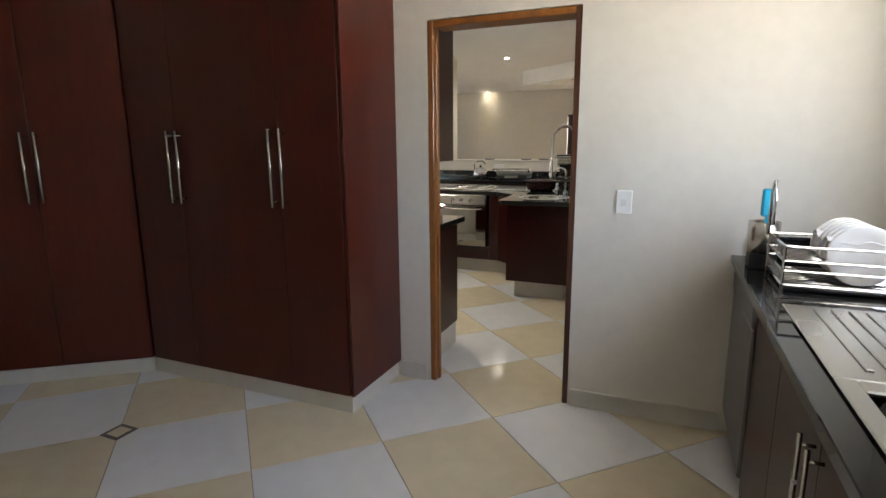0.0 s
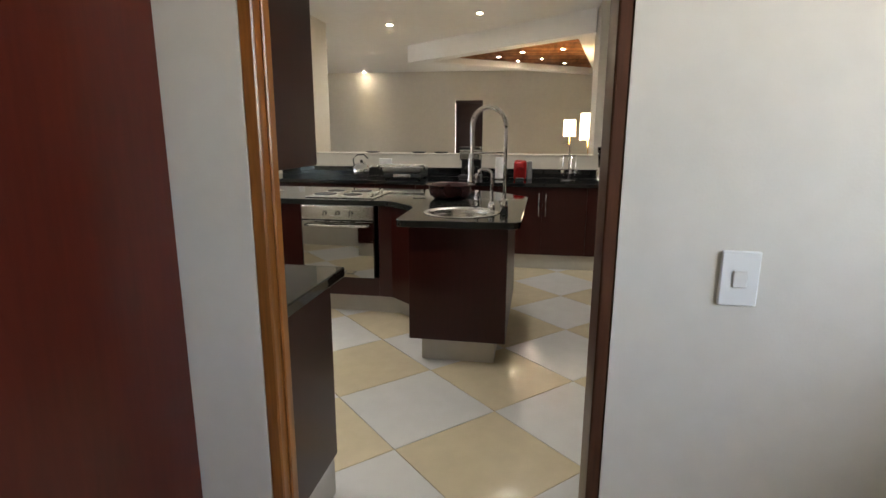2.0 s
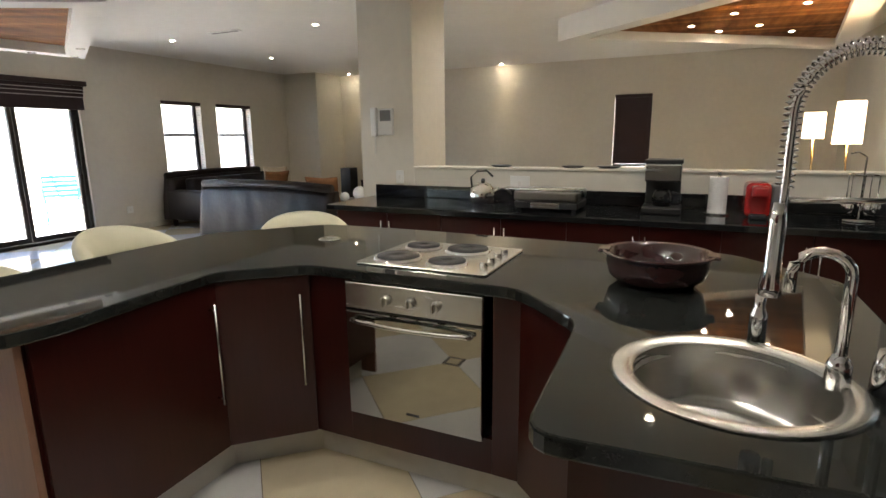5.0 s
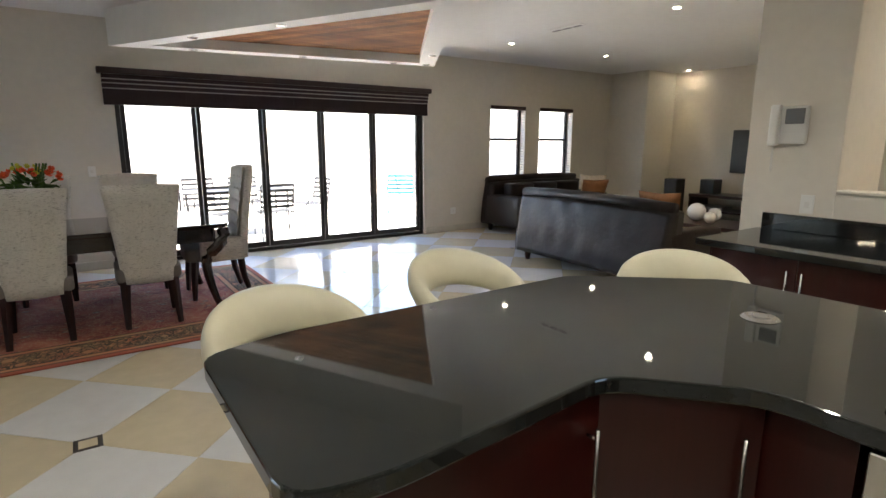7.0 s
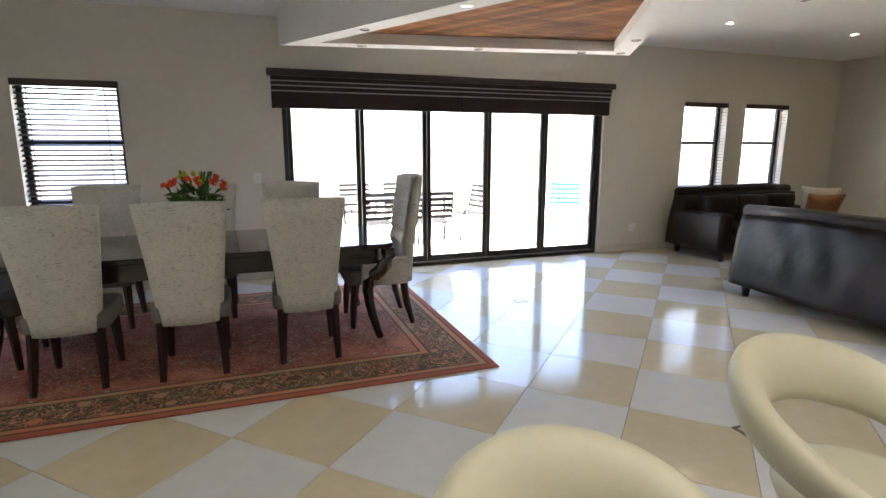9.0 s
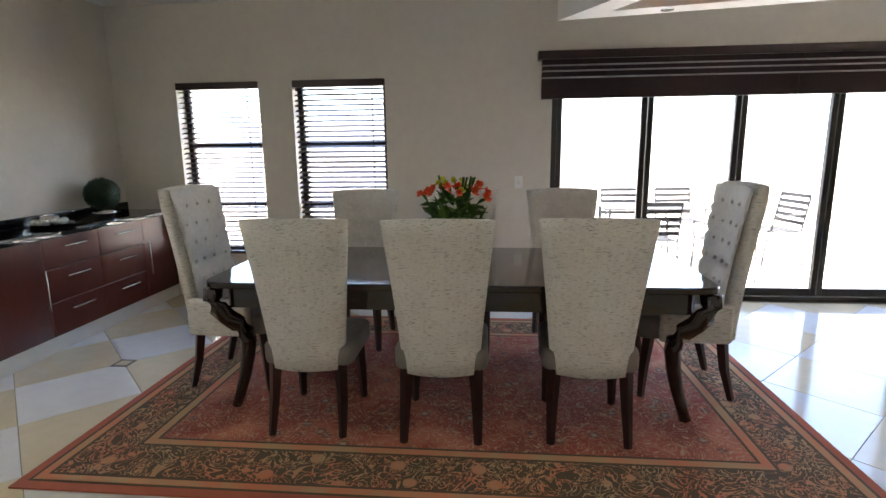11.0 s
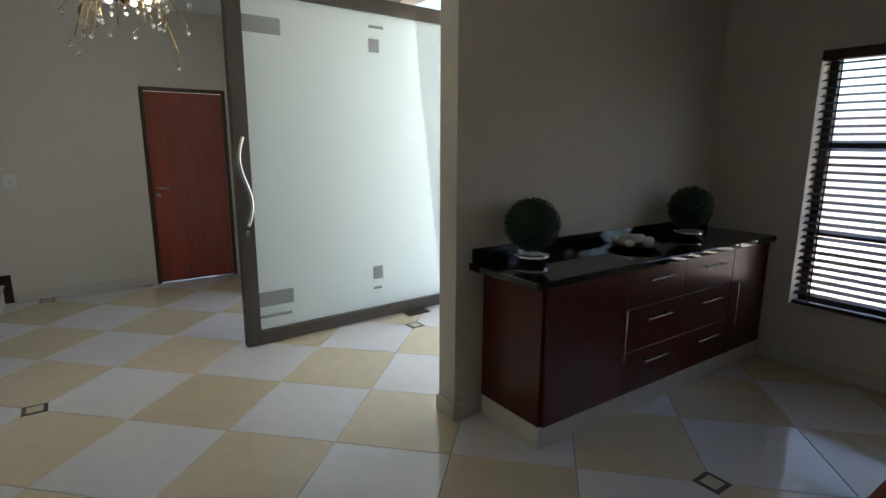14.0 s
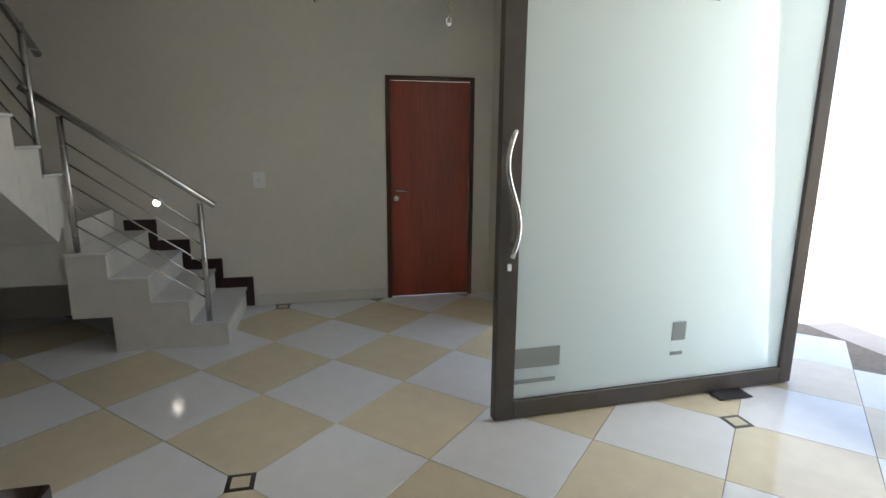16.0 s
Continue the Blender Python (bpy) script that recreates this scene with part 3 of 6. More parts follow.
def window(name, u0, u1, z0, z1, axis, face, depth, sign, slats, tilt, bars, label, light_tilt=False):
    """A dark framed window in the wall with a venetian blind hung inside it. face: inner face of the wall; sign: the way in."""
    mid = (u0 + u1) / 2

    def bx(ua, ub, da, db, za, zb, bev=0.0):
        ya, yb = sorted((face - sign * da, face - sign * db))
        return box(ya, yb, ua, ub, za, zb, bev) if axis == "y" else box(ua, ub, ya, yb, za, zb, bev)

    base = (face - sign * depth / 2, mid) if axis == "y" else (mid, face - sign * depth / 2)
    ob = thing(name, base[0], base[1], z0, label, "window", kind="structure")
    d0, d1_ = depth * 0.62, depth * 0.62 + 0.05
    fr = part("window_frame", bx(u0, u0 + 0.05, d0, d1_, z0, z1, 0.003), "alu_dark", ob)
    part("window_frame", bx(u1 - 0.05, u1, d0, d1_, z0, z1, 0.003), "alu_dark", ob)
    part("window_frame", bx(u0 + 0.05, u1 - 0.05, d0, d1_, z0, z0 + 0.05, 0.003), "alu_dark", ob)
    part("window_frame", bx(u0 + 0.05, u1 - 0.05, d0, d1_, z1 - 0.05, z1, 0.003), "alu_dark", ob)
    edges = [z0 + 0.05]
    for zb in bars:
        part("glazing_bar", bx(u0 + 0.05, u1 - 0.05, d0, d1_, zb - 0.02, zb + 0.02, 0.003), "alu_dark", ob)
        edges += [zb - 0.02, zb + 0.02]
    edges.append(z1 - 0.05)
    for a, c in zip(edges[::2], edges[1::2]):
        p = part("pane", bx(u0 + 0.05, u1 - 0.05, d0 + 0.02, d0 + 0.026, a, c), "clear_glass", ob)
        p.visible_shadow = False
    part("window_sill", bx(u0, u1, -0.02, d0, z0 - 0.02, z0 - 0.001, 0.003), "wall_paint", ob)
    if slats:
        bl = thing("venetian_blind", base[0], base[1], z0, "dark wooden venetian blind hung in the window", "blind", "venetian blinds")
        part("head_rail", bx(u0 + 0.005, u1 - 0.005, -0.015, 0.06, z1 - 0.065, z1 - 0.002, 0.004), "blind_wood", bl)
        top, gap = z1 - 0.085, (z1 - z0 - 0.12) / slats
        for i in range(slats):
            zc = top - i * gap
            s = bmesh.new()
            bmesh.ops.create_cube(s, size=1)
            s.transform(Matrix.Diagonal((0.048, u1 - u0 - 0.03, 0.003, 1)) if axis == "y" else Matrix.Diagonal((u1 - u0 - 0.03, 0.048, 0.003, 1)))
            rot = pose(face - sign * 0.028, mid, zc, 0, tilt * sign, 0) if axis == "y" else pose(mid, face - sign * 0.028, zc, tilt * sign, 0, 0)
            s.transform(rot)
            part("slat", s, "blind_wood", bl)
        part("bottom_rail", bx(u0 + 0.012, u1 - 0.012, 0.003, 0.053, z0 + 0.006, z0 + 0.03, 0.004), "blind_wood", bl)
        for f in (0.14, 0.86):
            uu = u0 + (u1 - u0) * f
            part("tape", bx(uu - 0.004, uu + 0.004, 0.001, 0.0025, z0 + 0.03, z1 - 0.06), "blind_fabric", bl)
    return ob


NARROW = "dark framed window with venetian blind over daylight"
window("window_1", 1.24, 2.06, 0.43, 2.09, "y", WX, 0.22, 1, 32, 18, (0.92, 1.50), NARROW)
window("window_2", 2.39, 3.275, 0.43, 2.09, "y", WX, 0.22, 1, 32, 25, (0.92, 1.50), NARROW)
window("window_3", 10.3, 11.11, 0.39, 2.09, "y", WX, 0.22, 1, 34, 2, (0.88, 1.52), NARROW)
window("window_4", 11.46, 12.33, 0.39, 2.09, "y", WX, 0.22, 1, 34, 2, (0.88, 1.52), NARROW)
window("window_5", -4.22, -3.58, 0.87, 2.16, "x", 14.3, 0.2, -1, 27, 68, (1.5,), "small window with a closed dark wooden blind")
window("window_6", 6.55, 7.06, 1.0, 2.0, "y", -0.78, 0.18, -1, 18, -25, (1.4,), "kitchen window with an open dark slatted blind")
window("window_7", 1.1, 2.4, 1.25, 2.25, "y", -0.78, 0.18, -1, 0, 0, (), "scullery window with a dark frame")

# folding sliding doors to the terrace
sd = thing("door_3", WX - 0.09, 6.87, 0, "dark aluminium folding glass doors to the terrace", "glass doors", kind="structure")
part("head", box(WX - 0.14, WX - 0.04, 4.80, 8.95, 1.95, 2.02, 0.004), "alu_dark", sd)
part("track", box(WX - 0.14, WX - 0.04, 4.80, 8.95, 0.002, 0.045, 0.004), "alu_dark", sd)
part("jamb", box(WX - 0.14, WX - 0.04, 4.80, 4.85, 0.045, 1.95, 0.003), "alu_dark", sd)
part("jamb", box(WX - 0.14, WX - 0.04, 8.90, 8.95, 0.045, 1.95, 0.003), "alu_dark", sd)
for i in range(5):
    a, c = 4.85 + i * 0.81, 4.85 + (i + 1) * 0.81
    lf = part("door_leaf", box(WX - 0.115, WX - 0.065, a + 0.004, a + 0.052, 0.05, 1.945, 0.003), "alu_dark", sd, "dark aluminium framed glass leaf")
    part("stile", box(WX - 0.115, WX - 0.065, c - 0.052, c - 0.004, 0.05, 1.945, 0.003), "alu_dark", lf)
    part("rail", box(WX - 0.115, WX - 0.065, a + 0.052, c - 0.052, 0.05, 0.12, 0.003), "alu_dark", lf)
    part("rail", box(WX - 0.115, WX - 0.065, a + 0.052, c - 0.052, 1.88, 1.945, 0.003), "alu_dark", lf)
    p = part("pane", box(WX - 0.094, WX - 0.088, a + 0.052, c - 0.052, 0.12, 1.88), "clear_glass", lf)
    p.visible_shadow = False
    if i in (1, 4):
        part("lock", box(WX - 0.065, WX - 0.05, c - 0.04, c - 0.015, 0.95, 1.15, 0.004), "black_plastic", lf)

rb = thing("roman_blind", WX + 0.06, 6.83, 1.87, "raised dark brown roman blind with pale stripes", "blind")
part("head_box", box(WX + 0.001, WX + 0.13, 4.66, 9.02, 2.20, 2.27, 0.006), "blind_wood", rb)
for k, (z0, z1, mt) in enumerate(((2.155, 2.20, "blind_fabric"), (2.143, 2.155, "blind_stripe"), (2.11, 2.143, "blind_fabric"), (2.098, 2.11, "blind_stripe"), (2.055, 2.098, "blind_fabric"), (2.043, 2.055, "blind_stripe"), (1.87, 2.043, "blind_fabric"))):
    for y0, y1 in ((4.70, 6.858), (6.862, 8.98)):
        part("fold", box(WX + 0.004 + 0.004 * (k % 2), WX + 0.105 - 0.006 * k + 0.004 * (k % 2), y0, y1, z0 + 0.0005, z1 - 0.0005, 0.004), mt, rb)

# entrance pivot door, standing open
pd = thing("door_4", -9.0, -1.17, 0, "open frosted glass pivot door in a bronze aluminium frame", "glass door", kind="structure", rz=math.degrees(math.atan2(0.085, 1.98)))
PD0, PD1 = Vector((-9.98, -1.215)), Vector((-8.0, -1.13))
PW, PH = 1.98, 2.60


def pdbox(a, c, z0, z1, t, bev=0.003):
    m = pose(PD0.x, PD0.y, 0, 0, 0, math.degrees(math.atan2(PD1.y - PD0.y, PD1.x - PD0.x)))
    return turned(box(a, c, -t / 2, t / 2, z0, z1, bev), m)


part("stile", pdbox(0, 0.09, 0.012, PH, 0.06), "alu_bronze", pd)
part("stile", pdbox(PW - 0.11, PW, 0.012, PH, 0.06), "alu_bronze", pd)
part("rail", pdbox(0.09, PW - 0.11, 0.012, 0.115, 0.058), "alu_bronze", pd)
part("rail", pdbox(0.09, PW - 0.11, PH - 0.11, PH, 0.058), "alu_bronze", pd)
gp = part("frosted_pane", pdbox(0.09, PW - 0.11, 0.115, PH - 0.11, 0.012, 0), "frosted", pd, "frosted glass pane with clear bands")
for a, c, z0, z1 in ((1.60, 1.87, 0.29, 0.40), (1.62, 1.87, 0.20, 0.222), (0.80, 0.89, 0.36, 0.47), (0.81, 0.89, 0.27, 0.29), (1.60, 1.87, 2.24, 2.35), (0.80, 0.89, 2.20, 2.30), (0.76, 0.89, 2.38, 2.40)):
    part("clear_band", pdbox(a, c, z0, z1, 0.018, 0), "clear_patch", gp, "clear rectangle cut out of the frosting")
hm = pose(PD0.x, PD0.y, 0, 0, 0, math.degrees(math.atan2(PD1.y - PD0.y, PD1.x - PD0.x)))
pts = [hm @ Vector((PW - 0.05 - 0.035 * math.sin(2 * math.pi * k / 20), 0.085, 0.92 + 0.62 * k / 20)) for k in range(21)]
hbm = tube(pts, 0.013, 10)
for k in (2, 18):
    tube([pts[k], hm @ Vector((PW - 0.05 - 0.035 * math.sin(2 * math.pi * k / 20), 0.03, 0.92 + 0.62 * k / 20))], 0.009, 8, hbm)
part("pull_handle", hbm, "chrome", pd, "wavy polished steel pull handle", True)
part("lock", turned(box(PW - 0.07, PW - 0.045, 0.03, 0.042, 0.84, 0.88, 0.003), hm), "chrome", pd)
part("pivot_plate", box(-9.60, -9.38, -1.22, -1.06, 0.006, 0.012, 0.002), "dark_iron", pd)


# ---- kitchen and scullery ----
def cabinet(name, x0, x1, y0, y1, z0, z1, fronts, label, material="mahogany", facing="-y", category="cabinet", group="", plinth=True, handle_len=0.19, open_top=False, toe=0.05, bar=0.11):
    """A box unit. fronts: (u0, u1, z0, z1, handle) with handle None, 'l', 'r' (upright by that edge) or 'h' (level)."""
    ob = thing(name, (x0 + x1) / 2, (y0 + y1) / 2, 0, label, category, group)
    t = 0.02
    f = {"-y": (x0, x1, y0 + t, y1), "+y": (x0, x1, y0, y1 - t), "-x": (x0 + t, x1, y0, y1), "+x": (x0, x1 - t, y0, y1)}[facing]
    bb = box(*f, z0, z1, 0.002)
    if open_top:
        bmesh.ops.delete(bb, geom=[q for q in bb.faces if q.calc_center_median().z > z1 - 0.0005], context="FACES")
    part("body", bb, material, ob)
    for u0, u1, a, c, h in fronts:
        g = 0.0015
        if facing in ("-y", "+y"):
            yy = (y0, y0 + t - 0.001) if facing == "-y" else (y1 - t + 0.001, y1)
            d = part("drawer" if h == "h" else "door", box(u0 + g, u1 - g, *yy, a + g, c - g, 0.002), material, ob)
            o, q = ((0, -0.032, 0), y0) if facing == "-y" else ((0, 0.032, 0), y1)
            P = lambda u, z: (u, q, z)
        else:
            xx = (x0, x0 + t - 0.001) if facing == "-x" else (x1 - t + 0.001, x1)
            d = part("drawer" if h == "h" else "door", box(*xx, u0 + g, u1 - g, a + g, c - g, 0.002), material, ob)
            o, q = ((-0.032, 0, 0), x0) if facing == "-x" else ((0.032, 0, 0), x1)
            P = lambda u, z: (q, u, z)
        zm = (a + c) / 2
        if h == "l":
            bar_handle(d, P(u0 + 0.035, zm - handle_len / 2), P(u0 + 0.035, zm + handle_len / 2), o)
        elif h == "r":
            bar_handle(d, P(u1 - 0.035, zm - handle_len / 2), P(u1 - 0.035, zm + handle_len / 2), o)
        elif h == "lt":
            bar_handle(d, P(u0 + 0.035, c - 0.06 - handle_len), P(u0 + 0.035, c - 0.06), o)
        elif h == "rt":
            bar_handle(d, P(u1 - 0.035, c - 0.06 - handle_len), P(u1 - 0.035, c - 0.06), o)
        elif h == "h":
            um = (u0 + u1) / 2
            bar_handle(d, P(um - bar, c - 0.07), P(um + bar, c - 0.07), o)
    if plinth and z0 > 0.05:
        k = toe
        b = {"-y": (x0 + 0.001, x1 - 0.001, y0 + k, y1), "+y": (x0 + 0.001, x1 - 0.001, y0, y1 - k), "-x": (x0 + k, x1, y0 + 0.001, y1 - 0.001), "+x": (x0, x1 - k, y0 + 0.001, y1 - 0.001)}[facing]
        part("plinth", box(*b, 0.001, z0 - 0.001, 0.002), "skirting", ob, "pale tiled plinth")
    return ob


# tall scullery cupboards
TALL = "tall dark mahogany scullery cupboard with steel handles"
tc = cabinet("tall_cupboard", -4.66, -3.195, 2.30, 2.845, 0.10, 2.62, [(-4.655, -4.28, 0.1, 2.62, None), (-4.28, -3.57, 0.1, 2.62, None), (-3.57, -3.2, 0.1, 2.62, None)], TALL, "mahogany_warm", group="tall cupboards", toe=0.012)
for x in (-4.315, -4.245, -3.605, -3.535):
    bar_handle(tc, (x, 2.30, 1.10), (x, 2.30, 1.50), (0, -0.035, 0), 0.009)
part("side_panel", box(-3.195, -3.177, 2.302, 2.845, 0.10, 2.62, 0.002), "mahogany_red", tc, "reddish mahogany side panel")
part("top_filler", box(-4.66, -3.177, 2.32, 2.845, 2.622, CEIL - 0.002), "mahogany", tc)
ca = thing("tall_cupboard", -5.2, 2.2, 0, TALL, "cabinet", "tall cupboards")
ang = math.degrees(math.atan2(2.30 - 1.59, -4.66 + 5.61))
am = pose(-4.66, 2.295, 0, 0, 0, ang)
part("body", prism([(-4.662, 2.84), (-4.662, 2.325), (-5.745, 1.51), (-5.745, 2.84)], 0.10, 2.62), "mahogany_red", ca)
for a, c in ((-0.50, -0.004), (-1.0, -0.504), (-1.33, -1.004)):
    part("door", turned(box(a, c, 0.0, 0.018, 0.102, 2.618, 0.002), am), "mahogany_red", ca)
for x in (-0.535, -0.465):
    bar_handle(ca, am @ Vector((x, 0, 1.10)), am @ Vector((x, 0, 1.50)), am.to_3x3() @ Vector((0, -0.035, 0)), 0.009)
part("plinth", prism([(-4.668, 2.84), (-4.668, 2.325), (-5.745, 1.51), (-5.745, 2.84)], 0.001, 0.099), "skirting", ca)
part("top_filler", prism([(-4.662, 2.84), (-4.662, 2.345), (-5.745, 1.53), (-5.745, 2.84)], 2.622, CEIL - 0.002), "mahogany", ca)

# scullery sink run
cabinet("sink_cabinet", -1.39, -0.785, -0.59, 2.20, 0.10, 0.862, [(1.75, 2.20, 0.1, 0.86, None), (1.30, 1.75, 0.1, 0.86, "lt"), (0.85, 1.30, 0.1, 0.86, "rt"), (0.30, 0.85, 0.1, 0.86, "lt"), (-0.59, 0.30, 0.1, 0.86, None)], "dark mahogany scullery sink cabinet with steel handles", facing="-x", handle_len=0.3, open_top=True)
dw = thing("dishwasher", -1.1, 2.53, 0, "grey built-in dishwasher at the end of the counter", "dishwasher")
part("body", box(-1.37, -0.785, 2.21, 2.845, 0.08, 0.862, 0.004), "appliance_grey", dw)
part("door", box(-1.40, -1.372, 2.212, 2.843, 0.14, 0.74, 0.006), "appliance_grey", dw)
part("control_panel", box(-1.405, -1.372, 2.212, 2.843, 0.745, 0.86, 0.006), "appliance_grey", dw)
part("plinth", box(-1.33, -0.8, 2.22, 2.84, 0.001, 0.079), "black_plastic", dw)
part("seam", box(-1.385, -1.373, 2.203, 2.209, 0.02, 0.86), "black_plastic", dw)
ct = thing("scullery_worktop", -1.1, 0.8, 0.864, "black polished granite scullery worktop with upstand", "worktop")
part("slab", box(-1.425, -0.785, 1.82, 2.845, 0.864, 0.90, 0.003), "granite", ct)
part("slab", box(-1.425, -1.36, -0.59, 1.82, 0.864, 0.90, 0.003), "granite", ct)
part("slab", box(-0.86, -0.785, -0.59, 1.82, 0.864, 0.90, 0.003), "granite", ct)
part("slab", box(-1.36, -0.86, -0.59, 0.2, 0.864, 0.90, 0.003), "granite", ct)
part("upstand", box(-1.36, -0.80, 2.825, 2.848, 0.901, 1.0, 0.003), "granite", ct)
part("upstand", box(-0.805, -0.783, -0.59, 2.82, 0.901, 1.0, 0.003), "granite", ct)
sk = thing("kitchen_sink", -1.1, 1.1, 0.9, "stainless steel sink with ribbed drainer", "sink")
part("drainer", box(-1.355, -0.865, 1.42, 2.02, 0.893, 0.906, 0.004), "steel", sk)
for i in range(9):
    part("rib", box(-1.28 + i * 0.045, -1.262 + i * 0.045, 1.48, 1.98, 0.906, 0.911, 0.003), "steel", sk)
for r in ((-1.355, -1.31, 0.5, 1.42), (-0.91, -0.865, 0.5, 1.42), (-1.31, -0.91, 1.36, 1.42), (-1.31, -0.91, 0.5, 0.56)):
    part("rim", box(*r, 0.893, 0.906, 0.004), "steel", sk)
basin = prism(rounded_rect(-1.11, 0.96, 0.2, 0.4, 0.09), 0.72, 0.9)
bmesh.ops.delete(basin, geom=[f for f in basin.faces if f.calc_center_median().z > 0.89], context="FACES")
part("basin", basin, "steel", sk, smooth=False)
fc = thing("kitchen_tap", -0.89, 1.2, 0.906, "chrome swan-neck scullery sink tap", "tap")
part("spout", tube([(-0.885, 1.2, 0.906), (-0.885, 1.2, 1.12), (-0.90, 1.2, 1.17), (-0.95, 1.2, 1.19), (-1.0, 1.2, 1.16), (-1.01, 1.2, 1.1)], 0.011, 10), "chrome", fc, smooth=True)

# dish rack on the drainer
dr = thing("dish_rack", -1.1, 2.2, 0.9, "two-tier chrome wire dish rack beside the sink", "dish rack")
for lv in (0.925, 1.01):
    rw = tube([(-1.33, 2.20, lv), (-0.92, 2.20, lv), (-0.92, 2.52, lv), (-1.33, 2.52, lv), (-1.33, 2.20, lv)], 0.005, 6)
    tube([(-1.33, 2.20, lv + 0.05), (-0.92, 2.20, lv + 0.05), (-0.92, 2.52, lv + 0.05), (-1.33, 2.52, lv + 0.05), (-1.33, 2.20, lv + 0.05)], 0.005, 6, rw)
    part("rack_rim", rw, "chrome", dr)
    for k in range(13):
        yy = 2.20 + 0.32 * k / 12
        part("wire", tube([(-1.33, yy, lv + 0.05), (-1.33, yy, lv), (-0.92, yy, lv), (-0.92, yy, lv + 0.05)], 0.003, 5), "chrome", dr)
for x, y in ((-1.33, 2.20), (-0.92, 2.20), (-1.33, 2.52), (-0.92, 2.52)):
    part("leg", tube([(x, y, 0.902), (x, y, 1.06)], 0.005, 6), "chrome", dr)
part("hoop", tube([(-1.335, 2.53, 1.05), (-1.335, 2.53, 1.22), (-1.335, 2.51, 1.26), (-1.335, 2.47, 1.27), (-1.335, 2.45, 1.2), (-1.335, 2.45, 1.1)], 0.006, 8), "chrome", dr, smooth=True)
part("drip_tray", box(-1.32, -0.93, 2.21, 2.51, 0.903, 0.918, 0.004), "black_plastic", dr)
cp = lathe([(0, 0), (0.055, 0), (0.06, 0.13), (0.056, 0.13), (0.05, 0.01), (0, 0.01)], -1.34, 2.60, 0.985, 24)
cu = thing("cutlery_cup", -1.34, 2.6, 0.9, "steel cutlery cup with brushes on the dish rack", "cutlery holder")
part("cup", turned(cp, Matrix.Translation((0, 0, -0.02))), "steel", cu, smooth=True)
part("stand", box(-1.39, -1.29, 2.55, 2.65, 0.902, 0.966, 0.004), "black_plastic", cu)
part("brush_handle", tube([(-1.34, 2.60, 0.985), (-1.335, 2.595, 1.12)], 0.008, 8), "cyan_plastic", cu)
part("brush_head", box(-1.36, -1.315, 2.58, 2.612, 1.115, 1.23, 0.01, 2), "cyan_plastic", cu, "bright cyan brush head")
cl = bmesh.new()
bmesh.ops.create_grid(cl, x_segments=24, y_segments=16, size=0.5)
for v in cl.verts:
    px, py = v.co.x * 0.2, v.co.y * 0.3
    v.co = Vector((-1.1 + px, 2.36 + py * 0.8, 1.065 + 0.04 * noise.noise(Vector((px * 16, py * 14, 3))) + 0.015))
solo("dish_cloth", cl, "cloth_white", "crumpled white cloth lying on the dish rack", "cloth", smooth=True, at=(-1.1, 2.36, 1.06))
for k in range(6):
    a = 2.25 + k * 0.045
    solo("plate", turned(lathe([(0, 0), (0.07, 0.0), (0.105, 0.012), (0.10, 0.016), (0.07, 0.006), (0, 0.006)], 0, 0, 0, 24), pose(-1.1, a, 1.035, 90, 8, 0)), "ceramic_white", "white plate standing in the dish rack", "plate", group="plates in the rack", smooth=True, at=(-1.1, a, 0.93))


def switch(x, y, z, face, label, w=0.075, h=0.115, double=False):
    """A wall switch or socket plate. face: the wall's normal axis."""
    m = {"-y": pose(x, y, z), "+x": pose(x, y, z, 0, 0, 90), "+y": pose(x, y, z, 0, 0, 180)}[face]
    ob = thing("wall_switch", x, y, z, label, "switch", "wall switches")
    part("plate", turned(box(-w / 2, w / 2, -0.009, -0.001, -h / 2, h / 2, 0.003), m), "white_plastic", ob)
    part("rocker", turned(box(-0.014, 0.014, -0.013, -0.009, -0.018, 0.018, 0.002), m), "ceramic_white", ob)
    return ob


switch(-1.915, 2.85, 1.13, "-y", "white plate switch on the scullery wall")
switch(-5.21, 8.0, 1.09, "-y", "white plate switch on the kitchen column")
switch(-4.12, 8.0, 1.06, "-y", "white double socket on the half wall", 0.16, 0.12)
switch(WX, 4.51, 1.13, "+x", "white plate switch beside the glass doors")
switch(WX, 9.52, 0.34, "+x", "white wall socket near the floor", 0.11, 0.11)
switch(-6.60, -3.5, 1.13, "+y", "white plate switch on the hall wall", 0.1, 0.14)

# counter inside the kitchen by the door, with a wall unit above
cabinet("base_cabinet", -4.35, -3.07, 3.005, 3.55, 0.16, 0.876, [(-3.71, -3.08, 0.16, 0.876, None), (-4.34, -3.71, 0.16, 0.876, None)], "dark mahogany base cabinet beside the doorway", facing="+y")
solo("kitchen_worktop", prism([(-4.37, 3.004), (-3.035, 3.004), (-3.035, 3.59), (-4.37, 3.59)], 0.878, 0.918, 0.004), "granite_island", "dark granite worktop beside the doorway", "worktop", at=(-3.7, 3.3, 0.878))
cabinet("wall_cabinet", -4.35, -3.055, 3.005, 3.44, 1.31, 2.55, [(-3.7, -3.06, 1.31, 2.55, None), (-4.34, -3.7, 1.31, 2.55, None)], "dark mahogany wall cabinet above the worktop", facing="+y", plinth=False)
cs = thing("cup_stand", -3.25, 3.2, 0.918, "black wire cup stand on the dark worktop", "cup stand")
part("ring", tube([(-3.25 + 0.12 * math.cos(a * 0.4), 3.2 + 0.12 * math.sin(a * 0.4), 0.99) for a in range(17)], 0.004, 6), "dark_iron", cs)
